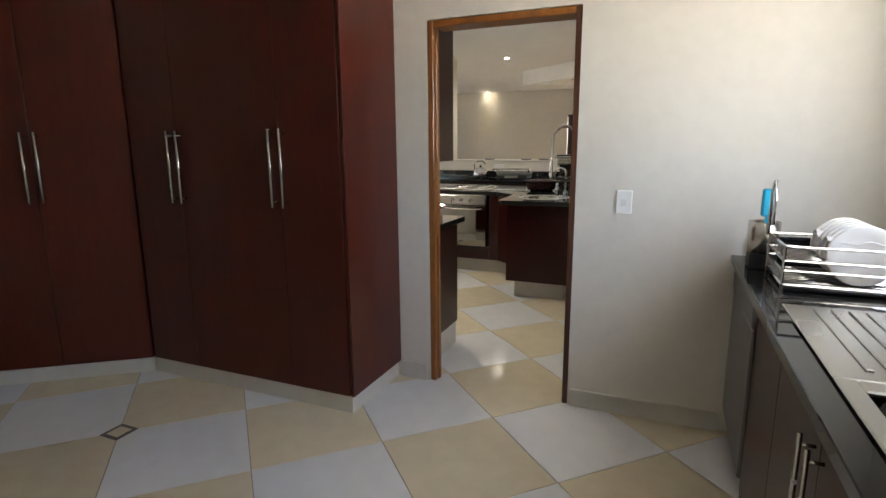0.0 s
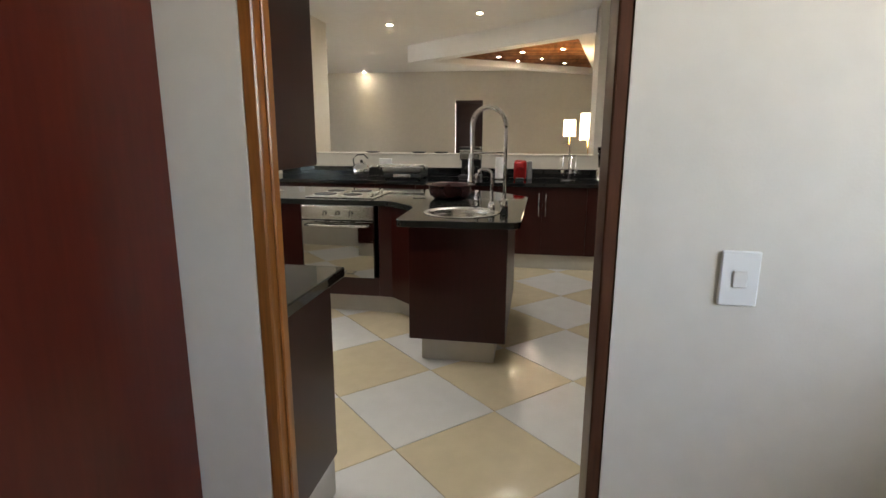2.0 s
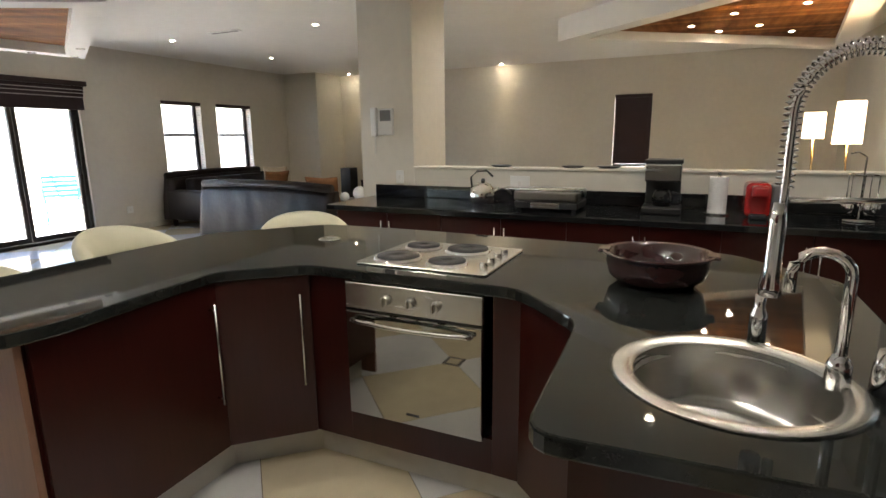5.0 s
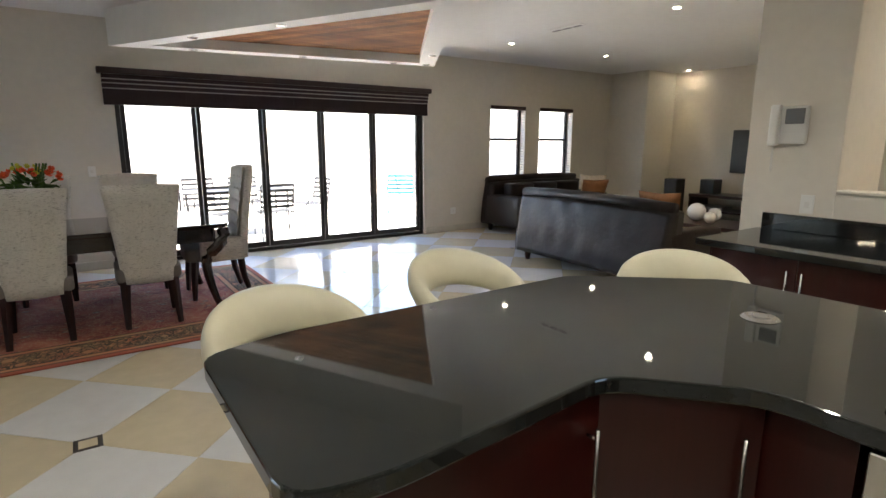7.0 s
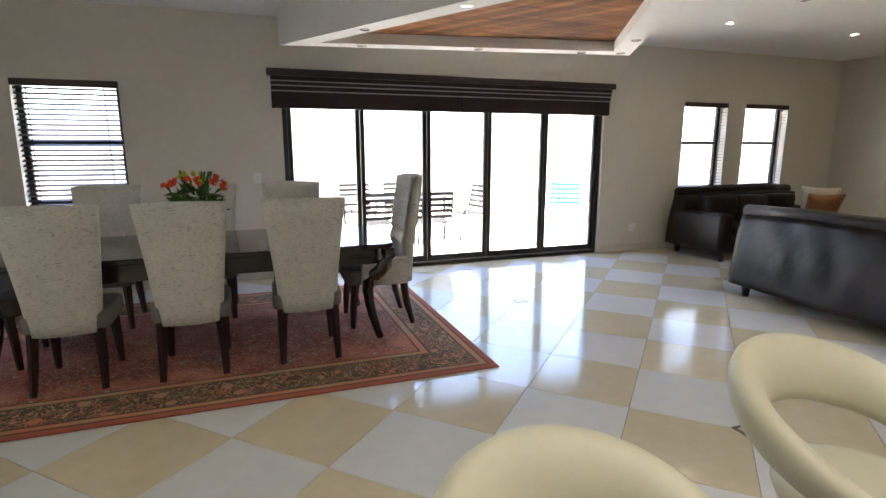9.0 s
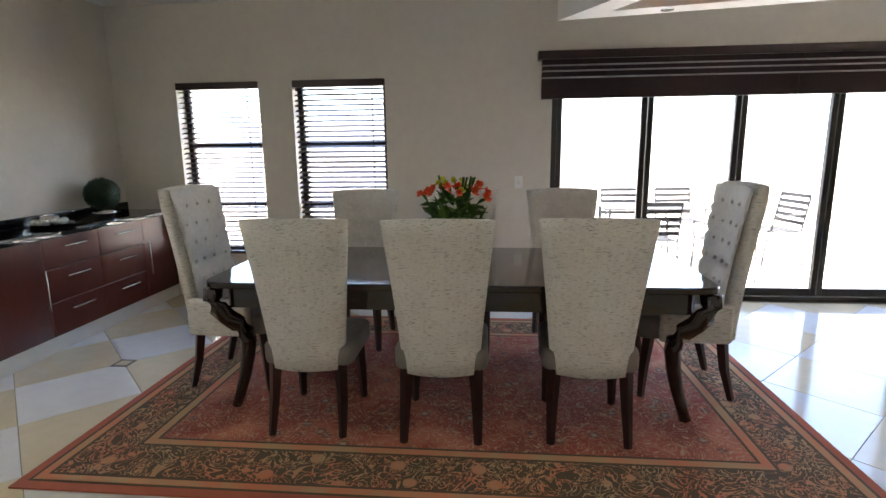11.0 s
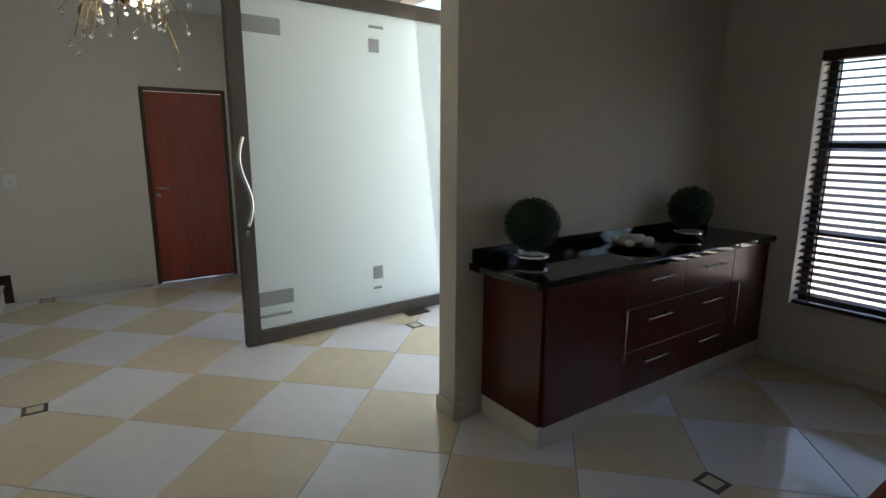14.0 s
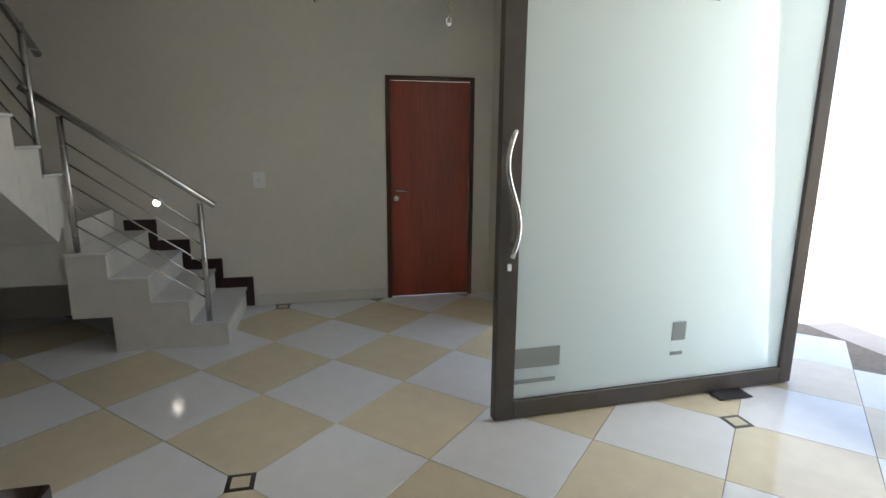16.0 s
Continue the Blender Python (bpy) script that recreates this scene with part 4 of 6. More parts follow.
part("base", tube([(-3.25 + 0.09 * math.cos(a * 0.4), 3.2 + 0.09 * math.sin(a * 0.4), 0.923) for a in range(17)], 0.004, 6), "dark_iron", cs)
for a in range(4):
    part("wire", tube([(-3.25 + 0.09 * math.cos(a * 1.57), 3.2 + 0.09 * math.sin(a * 1.57), 0.923), (-3.25 + 0.12 * math.cos(a * 1.57), 3.2 + 0.12 * math.sin(a * 1.57), 0.99)], 0.004, 6), "dark_iron", cs)

# ---- island ----
TOP = [(-5.20, 4.56), (-4.53, 4.56), (-4.50, 4.72), (-4.55, 5.32), (-4.293, 5.555), (-3.40, 5.55), (-3.155, 5.30), (-3.135, 4.69), (-2.40, 4.73), (-2.38, 6.05), (-2.72, 6.42), (-4.35, 6.48), (-4.86, 6.46), (-5.27, 5.98), (-5.26, 4.80)]
isl = thing("kitchen_island", -3.8, 5.5, 0, "U-shaped island of dark mahogany cabinets with steel handles", "kitchen island")
# carcass outlines under the top, three runs
part("cabinet_run", prism([(-4.56, 4.645), (-4.58, 5.335), (-4.31, 5.59), (-4.13, 5.59), (-4.13, 6.15), (-4.75, 6.15), (-5.0, 5.85), (-4.86, 4.645)], 0.16, 0.876), "mahogany", isl)
run2 = prism([(-3.50, 5.59), (-3.385, 5.585), (-3.09, 5.32), (-3.07, 4.80), (-2.475, 4.80), (-2.475, 6.0), (-2.78, 6.33), (-3.50, 6.35)], 0.16, 0.876)
bmesh.ops.delete(run2, geom=[q for q in run2.faces if q.calc_center_median().z > 0.87], context="FACES")
part("cabinet_run", run2, "mahogany", isl)
part("cabinet_run", box(-4.13, -3.50, 6.1, 6.34, 0.16, 0.876), "mahogany", isl)
part("filler", box(-4.129, -3.501, 5.59, 5.62, 0.16, 0.305), "mahogany", isl)
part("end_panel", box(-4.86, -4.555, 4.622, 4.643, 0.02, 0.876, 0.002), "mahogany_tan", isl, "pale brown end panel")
part("plinth", prism([(-4.64, 4.66), (-4.65, 5.42), (-4.36, 5.68), (-3.36, 5.68), (-3.01, 5.40), (-3.005, 4.85), (-2.545, 4.85), (-2.545, 5.95), (-2.8, 6.25), (-4.7, 6.1), (-4.92, 5.8), (-4.80, 4.66)], 0.001, 0.158), "skirting", isl, "pale tiled plinth")


def slant_door(p0, p1, hside, z0=0.165, z1=0.874):
    """A door on a slanting front from p0 to p1, its face to the right of that line."""
    d = Vector((p1[0] - p0[0], p1[1] - p0[1], 0))
    a = math.degrees(math.atan2(d.y, d.x))
    m = pose(p0[0], p0[1], 0, 0, 0, a)
    w = d.length
    dd = part("door", turned(box(0.003, w - 0.003, -0.018, 0.0, z0, z1, 0.002), m), "mahogany", isl)
    if hside is not None:
        x = 0.045 if hside == "l" else w - 0.045
        bar_handle(dd, m @ Vector((x, -0.018, 0.40)), m @ Vector((x, -0.018, 0.80)), m.to_3x3() @ Vector((0, -0.03, 0)), 0.006)


slant_door((-4.581, 5.335), (-4.3115, 5.589), None)


def side_door(p0, p1, hside):
    d = Vector((p1[0] - p0[0], p1[1] - p0[1], 0))
    m = pose(p0[0], p0[1], 0, 0, 0, math.degrees(math.atan2(d.y, d.x)))
    dd = part("door", turned(box(0.003, d.length - 0.003, -0.018, 0.0, 0.165, 0.874, 0.002), m), "mahogany", isl)
    x = 0.045 if hside == "l" else d.length - 0.045
    bar_handle(dd, m @ Vector((x, -0.018, 0.38)), m @ Vector((x, -0.018, 0.80)), m.to_3x3() @ Vector((0, -0.03, 0)), 0.006)


side_door((-4.5595, 4.65), (-4.5795, 5.33), "r")
bar_handle(isl, (-4.335, 5.553, 0.40), (-4.335, 5.553, 0.80), (0.02, -0.025, 0), 0.006)
side_door((-3.385, 5.585), (-3.09, 5.32), "r")
part("end_panel", box(-3.07, -2.475, 4.778, 4.799, 0.16, 0.876, 0.002), "mahogany", isl)

tp = thing("island_worktop", -3.8, 5.5, 0.878, "dark polished granite island worktop with rounded corners", "worktop")
RT = rounded(TOP, 0.07)
# the round sink's hole is cut as a bowl-sized opening
slab = prism(RT, 0.878, 0.920, 0.006, 2)
cut = lathe([(0, -0.2), (0.205, -0.2), (0.205, 0.2), (0, 0.2)], -2.79, 5.07, 0.9, 40)
hole_me = finish("cut", cut, "granite_island")
hole = new("cut", hole_me)
part_ob = part("slab", slab, "granite_island", tp)
mod = part_ob.modifiers.new("hole", "BOOLEAN")
mod.operation, mod.object, mod.solver = "DIFFERENCE", hole, "EXACT"
hole.matrix_basis = Matrix.Identity(4)
bpy.context.view_layer.update()
dg = bpy.context.evaluated_depsgraph_get()
cutmesh = bpy.data.meshes.new_from_object(part_ob.evaluated_get(dg))
part_ob.modifiers.clear()
part_ob.data = cutmesh
bpy.data.objects.remove(hole)

# oven
ov = thing("oven", -3.815, 5.6, 0.31, "stainless steel built-in oven with mirrored glass door", "oven")
part("body", box(-4.10, -3.53, 5.58, 6.09, 0.312, 0.870), "steel_dark", ov)
part("control_panel", box(-4.105, -3.525, 5.548, 5.578, 0.765, 0.872, 0.003), "steel", ov)
dv = part("door", box(-4.105, -3.525, 5.545, 5.578, 0.312, 0.755, 0.004), "oven_glass", ov, "mirrored oven door glass")
part("door_trim", box(-4.108, -3.522, 5.550, 5.579, 0.7565, 0.764), "black_gloss", ov)
hp = [(-4.07 + 0.51 * k / 12, 5.545 - 0.02 - 0.03 * math.sin(math.pi * k / 12), 0.725) for k in range(13)]
hbm = tube(hp, 0.009, 10)
tube([(-4.06, 5.546, 0.725), hp[0]], 0.008, 8, hbm)
tube([(-3.57, 5.546, 0.725), hp[-1]], 0.008, 8, hbm)
part("handle", hbm, "steel", dv, smooth=True)
part("vent_slot", box(-4.0, -3.63, 5.543, 5.546, 0.742, 0.75), "black_gloss", dv)
part("badge", box(-3.84, -3.785, 5.5435, 5.5455, 0.355, 0.365), "black_plastic", dv)
for x in (-3.92, -3.815, -3.71):
    part("knob", turned(lathe([(0, 0), (0.021, 0), (0.019, 0.022), (0, 0.022)], 0, 0, 0, 20), pose(x, 5.548, 0.815, 90, 0, 0)), "steel", ov, smooth=False)
    part("knob_grip", box(x - 0.004, x + 0.004, 5.514, 5.527, 0.797, 0.833, 0.002), "steel", ov)

# hob
hb_ = thing("electric_hob", -3.83, 5.88, 0.92, "stainless steel electric hob with four solid plates", "hob")
part("tray", prism(rounded_rect(-3.835, 5.895, 0.285, 0.25, 0.02), 0.921, 0.929, 0.003), "steel", hb_)
for x, y, r in ((-3.99, 5.78, 0.09), (-3.99, 6.02, 0.075), (-3.76, 5.77, 0.075), (-3.77, 6.02, 0.09)):
    pl = part("plate", lathe([(0, 0.014), (r * 0.25, 0.0135), (r * 0.27, 0.016), (r, 0.016), (r, 0.006)], x, y, 0.926, 32), "dark_iron", hb_, "dark solid cooking plate", True)
    part("rim", lathe([(r + 0.001, 0.004), (r + 0.002, 0.013), (r + 0.010, 0.010), (r + 0.016, 0.002)], x, y, 0.926, 32), "chrome", pl, smooth=True)
for k in range(4):
    part("knob", lathe([(0, 0.02), (0.015, 0.02), (0.018, 0.0)], -3.60, 5.76 + k * 0.085, 0.929, 16), "steel", hb_, smooth=False)

# round sink and taps
rs = thing("round_sink", -2.79, 5.07, 0.92, "round stainless steel island sink", "sink")
part("rim", lathe([(0.195, -0.004), (0.205, 0.004), (0.235, 0.006), (0.245, 0.001), (0.20, 0.0005)], -2.79, 5.07, 0.9205, 48), "steel", rs, smooth=True)
part("bowl", lathe([(0.2, 0.0), (0.195, -0.03), (0.18, -0.13), (0.15, -0.15), (0.0, -0.155)], -2.79, 5.07, 0.918, 48), "steel", rs, smooth=True)
part("drain", lathe([(0, 0.003), (0.03, 0.003), (0.04, 0.0)], -2.79, 5.07, 0.764, 20), "chrome", rs)
TX, TY = -2.52, 5.10
pt = thing("pull_down_tap", TX, TY, 0.92, "tall chrome spring pull-down kitchen tap", "tap")
part("base", lathe([(0, 0), (0.028, 0), (0.026, 0.06), (0.02, 0.09), (0, 0.09)], TX, TY, 0.92, 24), "chrome", pt, smooth=True)
part("stem", tube([(TX, TY, 1.0), (TX, TY, 1.46)], 0.011, 12), "chrome", pt, smooth=True)
arc = [(TX - 0.105 + 0.105 * math.cos(math.pi * k / 24), TY - 0.01 * k / 24, 1.46 + 0.115 * math.sin(math.pi * k / 24)) for k in range(25)]
part("hose", tube([*arc, (TX - 0.21, TY - 0.01, 1.30), (TX - 0.215, TY - 0.01, 1.2)], 0.008, 8), "chrome", pt, smooth=True)
coil = []
for k in range(420):
    u = k / 419
    if u < 0.75:
        a = math.pi * u / 0.75
        c, rad = Vector((TX - 0.105 + 0.105 * math.cos(a), TY, 1.46 + 0.115 * math.sin(a))), Vector((math.cos(a), 0, math.sin(a)))
    else:
        c, rad = Vector((TX - 0.21, TY, 1.46 - (u - 0.75) / 0.25 * 0.14)), Vector((-1, 0, 0))
    w = k * 2 * math.pi / 9
    coil.append(c + 0.015 * (math.cos(w) * rad + math.sin(w) * Vector((0, 1, 0))))
part("spring", tube(coil, 0.0025, 5), "chrome", pt, smooth=True)
part("spray_head", lathe([(0, 0), (0.02, 0), (0.022, 0.02), (0.016, 0.06), (0.016, 0.15), (0.011, 0.19), (0, 0.19)], TX - 0.215, TY - 0.01, 1.10, 20), "chrome", pt, smooth=True)
part("arm", tube([(TX, TY, 1.30), (TX - 0.20, TY - 0.01, 1.295)], 0.006, 8), "chrome", pt, smooth=True)
st = thing("kitchen_tap", TX - 0.08, TY - 0.02, 0.92, "small chrome swan-neck mixer tap", "tap")
part("base", lathe([(0, 0), (0.024, 0), (0.022, 0.05), (0.013, 0.07), (0, 0.07)], TX - 0.08, TY - 0.0, 0.92, 20), "chrome", st, smooth=True)
part("spout", tube([(TX - 0.08, TY, 0.98), (TX - 0.08, TY, 1.15), *[(TX - 0.13 + 0.05 * math.cos(math.pi * k / 8), TY, 1.15 + 0.045 * math.sin(math.pi * k / 8)) for k in range(1, 9)], (TX - 0.18, TY, 1.11)], 0.011, 10), "chrome", st, smooth=True)
sp = thing("soap_dispenser", TX - 0.2, TY + 0.2, 0.92, "chrome lever valve beside the sink", "tap")
part("body", lathe([(0, 0), (0.02, 0), (0.02, 0.07), (0.012, 0.09), (0.012, 0.12), (0, 0.12)], TX - 0.2, TY + 0.22, 0.92, 20), "chrome", sp, smooth=True)

bw = thing("casserole_pot", -2.98, 5.80, 0.92, "dark brown glazed casserole dish on the island", "pot")
part("bowl", lathe([(0, 0.002), (0.12, 0.002), (0.155, 0.03), (0.168, 0.075), (0.165, 0.098), (0.182, 0.106), (0.182, 0.113), (0.158, 0.108), (0.152, 0.07), (0.11, 0.02), (0, 0.015)], -2.98, 5.80, 0.92, 44), "pot_brown", bw, smooth=True)
for s in (-1, 1):
    part("lug", box(-2.98 + s * 0.175 - 0.02, -2.98 + s * 0.175 + 0.02, 5.765, 5.835, 1.020, 1.034, 0.006, 2), "pot_brown", bw)
po = thing("popup_socket", -4.55, 6.06, 0.92, "round chrome pop-up socket in the worktop", "socket")
part("rim", lathe([(0, 0.004), (0.032, 0.004), (0.035, 0.008), (0.05, 0.006), (0.056, 0.0005)], -4.55, 6.06, 0.92, 28), "chrome", po, smooth=True)
part("cap", lathe([(0, 0.016), (0.02, 0.015), (0.024, 0.009)], -4.55, 6.06, 0.92, 20), "chrome", po, smooth=True)

# ---- back run ----
fronts = []
xs = [-5.40, -4.95, -4.50, -4.05, -3.60, -3.15, -2.70, -2.25, -1.80, -1.42]
for i, (a, c) in enumerate(zip(xs, xs[1:])):
    fronts.append((a, c, 0.16, 0.876, "rt" if i % 2 == 0 else "lt"))
cabinet("base_cabinet", -5.42, -0.79, 7.31, 7.98, 0.16, 0.876, fronts, "long dark mahogany base cabinets along the half wall", handle_len=0.24)
wt = thing("kitchen_worktop", -3.1, 7.6, 0.878, "black polished granite worktop with upstand", "worktop")
part("slab", box(-5.48, -0.79, 7.275, 7.995, 0.878, 0.918, 0.004), "granite", wt)
part("upstand", box(-5.45, -0.80, 7.975, 7.996, 0.919, 1.02, 0.003), "granite", wt)
# east run
cabinet("drawer_cabinet", -1.42, -0.79, 6.27, 7.27, 0.10, 0.876, [(6.27, 6.75, 0.10, 0.36, "h"), (6.27, 6.75, 0.36, 0.62, "h"), (6.27, 6.75, 0.62, 0.876, "h"), (6.75, 7.27, 0.1, 0.876, None)], "dark mahogany drawer cabinet beside the range", facing="-x")
cabinet("drawer_cabinet", -1.42, -0.79, 3.01, 4.98, 0.10, 0.876, [(4.58, 4.98, 0.10, 0.66, None), (4.58, 4.98, 0.66, 0.876, "h"), (3.9, 4.58, 0.10, 0.30, "h"), (3.9, 4.58, 0.30, 0.49, "h"), (3.9, 4.58, 0.49, 0.68, "h"), (3.9, 4.58, 0.68, 0.876, "h"), (3.02, 3.9, 0.10, 0.876, None)], "dark mahogany drawer cabinet with level steel handles", "mahogany_red", facing="-x", bar=0.19)
we = thing("kitchen_worktop", -1.1, 4.0, 0.878, "black polished granite worktop beside the range", "worktop")
part("slab", box(-1.45, -0.79, 3.01, 4.985, 0.878, 0.918, 0.004), "granite", we)
we2 = thing("kitchen_worktop", -1.1, 6.7, 0.878, "black polished granite worktop by the window", "worktop")
part("slab", box(-1.45, -0.79, 6.265, 7.273, 0.878, 0.918, 0.004), "granite", we2)
spl = thing("splashback", -0.79, 4.7, 0.92, "glossy black splashback behind the range", "splashback", kind="structure")
part("panel", box(-0.797, -0.781, 3.01, 4.35, 0.92, CEIL - 0.01, 0.002), "black_splash", spl)
part("panel", box(-0.797, -0.781, 4.354, 6.45, 0.92, CEIL - 0.01, 0.002), "black_splash", spl)
rg = thing("range_cooker", -1.12, 5.63, 0, "wide stainless steel range cooker with gas burners", "range cooker")
part("body", box(-1.40, -0.80, 4.99, 6.26, 0.06, 0.90, 0.004), "steel_dark", rg)
part("foot_plinth", box(-1.36, -0.82, 5.0, 6.25, 0.001, 0.059), "black_plastic", rg)
for y0, y1, z0, z1 in ((5.0, 5.60, 0.36, 0.74), (5.0, 5.60, 0.09, 0.345), (5.62, 6.25, 0.45, 0.74), (5.62, 6.25, 0.09, 0.435)):
    dd = part("oven_door", box(-1.425, -1.401, y0 + 0.004, y1 - 0.004, z0, z1, 0.004), "range_glass", rg, "dark glass oven door in steel")
    bar_handle(dd, (-1.425, y0 + 0.05, z1 - 0.045), (-1.425, y1 - 0.05, z1 - 0.045), (-0.045, 0, 0), 0.010)
part("control_panel", box(-1.43, -1.401, 5.0, 6.25, 0.755, 0.875, 0.004), "steel_dark", rg)
for k in range(7):
    part("knob", turned(lathe([(0, 0), (0.022, 0), (0.019, 0.03), (0, 0.03)], 0, 0, 0, 18), pose(-1.43, 5.12 + k * 0.17, 0.815, 0, -90, 0)), "black_plastic", rg)
part("hob_top", box(-1.42, -0.81, 4.99, 6.26, 0.901, 0.925, 0.005), "steel", rg)
for i in range(3):
    y0 = 5.02 + i * 0.415
    ps = part("pan_support", box(-1.36, -0.86, y0 - 0.007, y0 + 0.007, 0.925, 0.962, 0.002), "dark_iron", rg, "cast iron pan support")
    for yy in (y0 + 0.13, y0 + 0.26, y0 + 0.39):
        part("bar", box(-1.36, -0.86, yy - 0.007, yy + 0.007, 0.945, 0.962), "dark_iron", ps)
    for xx in (-1.36, -1.19, -1.03, -0.86):
        part("bar", box(xx - 0.007, xx + 0.007, y0 + 0.007, y0 + 0.383, 0.940, 0.960), "dark_iron", ps)
    for xx in (-1.24, -0.97):
        part("burner", lathe([(0, 0.02), (0.04, 0.02), (0.045, 0.012), (0.03, 0.0)], xx, y0 + 0.195, 0.925, 20), "dark_iron", rg, smooth=True)
wc = cabinet("wall_cabinet", -1.12, -0.785, 7.10, 7.99, 1.36, 2.35, [(7.10, 7.55, 1.36, 2.35, None), (7.55, 7.99, 1.36, 2.35, None)], "reddish mahogany wall cabinet in the kitchen corner", "mahogany_red", facing="-x", plinth=False)
for y in (7.515, 7.585):
    bar_handle(wc, (-1.12, y, 1.42), (-1.12, y, 1.76), (-0.032, 0, 0), 0.007)
part("cornice", box(-1.15, -0.785, 7.07, 7.99, 2.351, 2.39, 0.006), "mahogany_red", wc)


# ---- things on the kitchen counters ----
ke = thing("kettle", -4.33, 7.72, 0.918, "round polished chrome kettle on the black worktop", "kettle")
part("body", lathe([(0, 0), (0.085, 0), (0.10, 0.03), (0.105, 0.07), (0.09, 0.12), (0.055, 0.155), (0.02, 0.165), (0, 0.166)], -4.33, 7.72, 0.922, 32), "chrome", ke, smooth=True)
part("lid_knob", ball(-4.33, 7.72, 1.10, 0.018), "black_plastic", ke, smooth=True)
part("handle", tube([(-4.42, 7.72, 1.03), (-4.43, 7.72, 1.12), (-4.38, 7.72, 1.17), (-4.30, 7.72, 1.175), (-4.25, 7.72, 1.13)], 0.009, 8), "black_plastic", ke, smooth=True)
part("spout", tube([(-4.24, 7.72, 1.0), (-4.2, 7.72, 1.05)], 0.02, 10, radii=[0.022, 0.014]), "chrome", ke, smooth=True)
gl = thing("contact_grill", -3.78, 7.62, 0.918, "black and steel contact grill on the worktop", "grill")
part("base", box(-4.0, -3.56, 7.45, 7.80, 0.935, 0.985, 0.01, 2), "black_plastic", gl)
part("lid", box(-4.0, -3.56, 7.44, 7.80, 0.99, 1.06, 0.015, 2), "steel_dark", gl)
part("control_panel", box(-3.88, -3.68, 7.435, 7.449, 0.94, 0.98, 0.003), "steel", gl)
part("handle", tube([(-4.03, 7.46, 1.03), (-4.04, 7.40, 1.075), (-3.52, 7.40, 1.075), (-3.53, 7.46, 1.03)], 0.014, 10), "steel", gl, smooth=True)
for x in (-3.97, -3.59):
    for y in (7.48, 7.77):
        part("foot", lathe([(0, 0), (0.015, 0), (0.015, 0.018), (0, 0.018)], x, y, 0.918, 10), "black_plastic", gl)
cf = thing("coffee_machine", -3.05, 7.70, 0.918, "black and steel drip coffee machine", "coffee machine")
part("base", box(-3.17, -2.93, 7.56, 7.84, 0.92, 0.965, 0.01, 2), "black_plastic", cf)
part("tower", box(-3.16, -2.94, 7.74, 7.84, 0.966, 1.23, 0.008, 2), "black_plastic", cf)
part("brew_head", box(-3.16, -2.94, 7.57, 7.739, 1.13, 1.245, 0.01, 2), "steel", cf)
part("lid", box(-3.165, -2.935, 7.565, 7.845, 1.246, 1.27, 0.006, 2), "black_plastic", cf)
part("jug", lathe([(0, 0), (0.055, 0), (0.065, 0.05), (0.05, 0.1), (0.04, 0.11)], -3.05, 7.65, 0.967, 24), "black_gloss", cf, smooth=True)
part("jug_handle", tube([(-2.99, 7.63, 1.06), (-2.94, 7.62, 1.05), (-2.945, 7.62, 0.99)], 0.008, 8), "black_plastic", cf, smooth=True)
pr = thing("paper_towel_roll", -2.72, 7.72, 0.918, "white paper towel roll standing on a holder", "paper towel")
part("roll", lathe([(0.02, 0), (0.055, 0), (0.055, 0.23), (0.02, 0.23)], -2.72, 7.72, 0.93, 28), "cloth_white", pr, smooth=False)
part("holder", lathe([(0, 0), (0.075, 0), (0.075, 0.01), (0.01, 0.012), (0.01, 0.27), (0, 0.27)], -2.72, 7.72, 0.9185, 24), "steel", pr)
em = thing("espresso_machine", -2.50, 7.70, 0.918, "glossy red capsule espresso machine", "coffee machine")
part("body", box(-2.57, -2.43, 7.62, 7.84, 0.92, 1.13, 0.03, 3), "red_plastic", em, smooth=False)
part("head", box(-2.545, -2.455, 7.53, 7.62, 1.05, 1.12, 0.015, 2), "red_plastic", em)
part("tray", box(-2.545, -2.455, 7.53, 7.62, 0.92, 0.945, 0.004), "black_plastic", em)
part("tank", box(-2.425, -2.37, 7.66, 7.82, 0.925, 1.12, 0.01, 2), "grey_plastic", em)
ur = thing("utensil_rack", -1.98, 7.68, 0.918, "chrome stand with hanging kitchen utensils", "utensil stand")
part("base", lathe([(0, 0), (0.08, 0), (0.08, 0.008), (0, 0.01)], -1.98, 7.68, 0.9185, 24), "chrome", ur, smooth=True)
part("pole", tube([(-1.98, 7.68, 0.925), (-1.98, 7.68, 1.29), (-2.02, 7.68, 1.32), (-2.06, 7.68, 1.31)], 0.005, 8), "chrome", ur, smooth=True)
part("ring", tube([(-1.98 + 0.075 * math.cos(a * 0.3925), 7.68 + 0.075 * math.sin(a * 0.3925), 1.19) for a in range(17)], 0.004, 6), "chrome", ur)
for a in range(5):
    x, y = -1.98 + 0.075 * math.cos(a * 1.25), 7.68 + 0.075 * math.sin(a * 1.25)
    u = part("utensil", tube([(x, y, 1.19), (x, y, 1.02)], 0.004, 6), "chrome", ur)
    part("utensil_head", ball(x, y, 1.0, 0.024, 2, None, 1.4), "chrome", u, smooth=True)
be = thing("blender", -1.62, 7.62, 0.918, "steel jug blender with a glass goblet", "blender")
part("base", lathe([(0, 0), (0.085, 0), (0.085, 0.02), (0.07, 0.12), (0.06, 0.15), (0, 0.15)], -1.62, 7.62, 0.919, 28), "steel", be, smooth=True)
part("dial", turned(lathe([(0, 0), (0.03, 0), (0.026, 0.012), (0, 0.012)], 0, 0, 0, 20), pose(-1.62, 7.548, 0.985, 90, 0, 0)), "black_plastic", be)
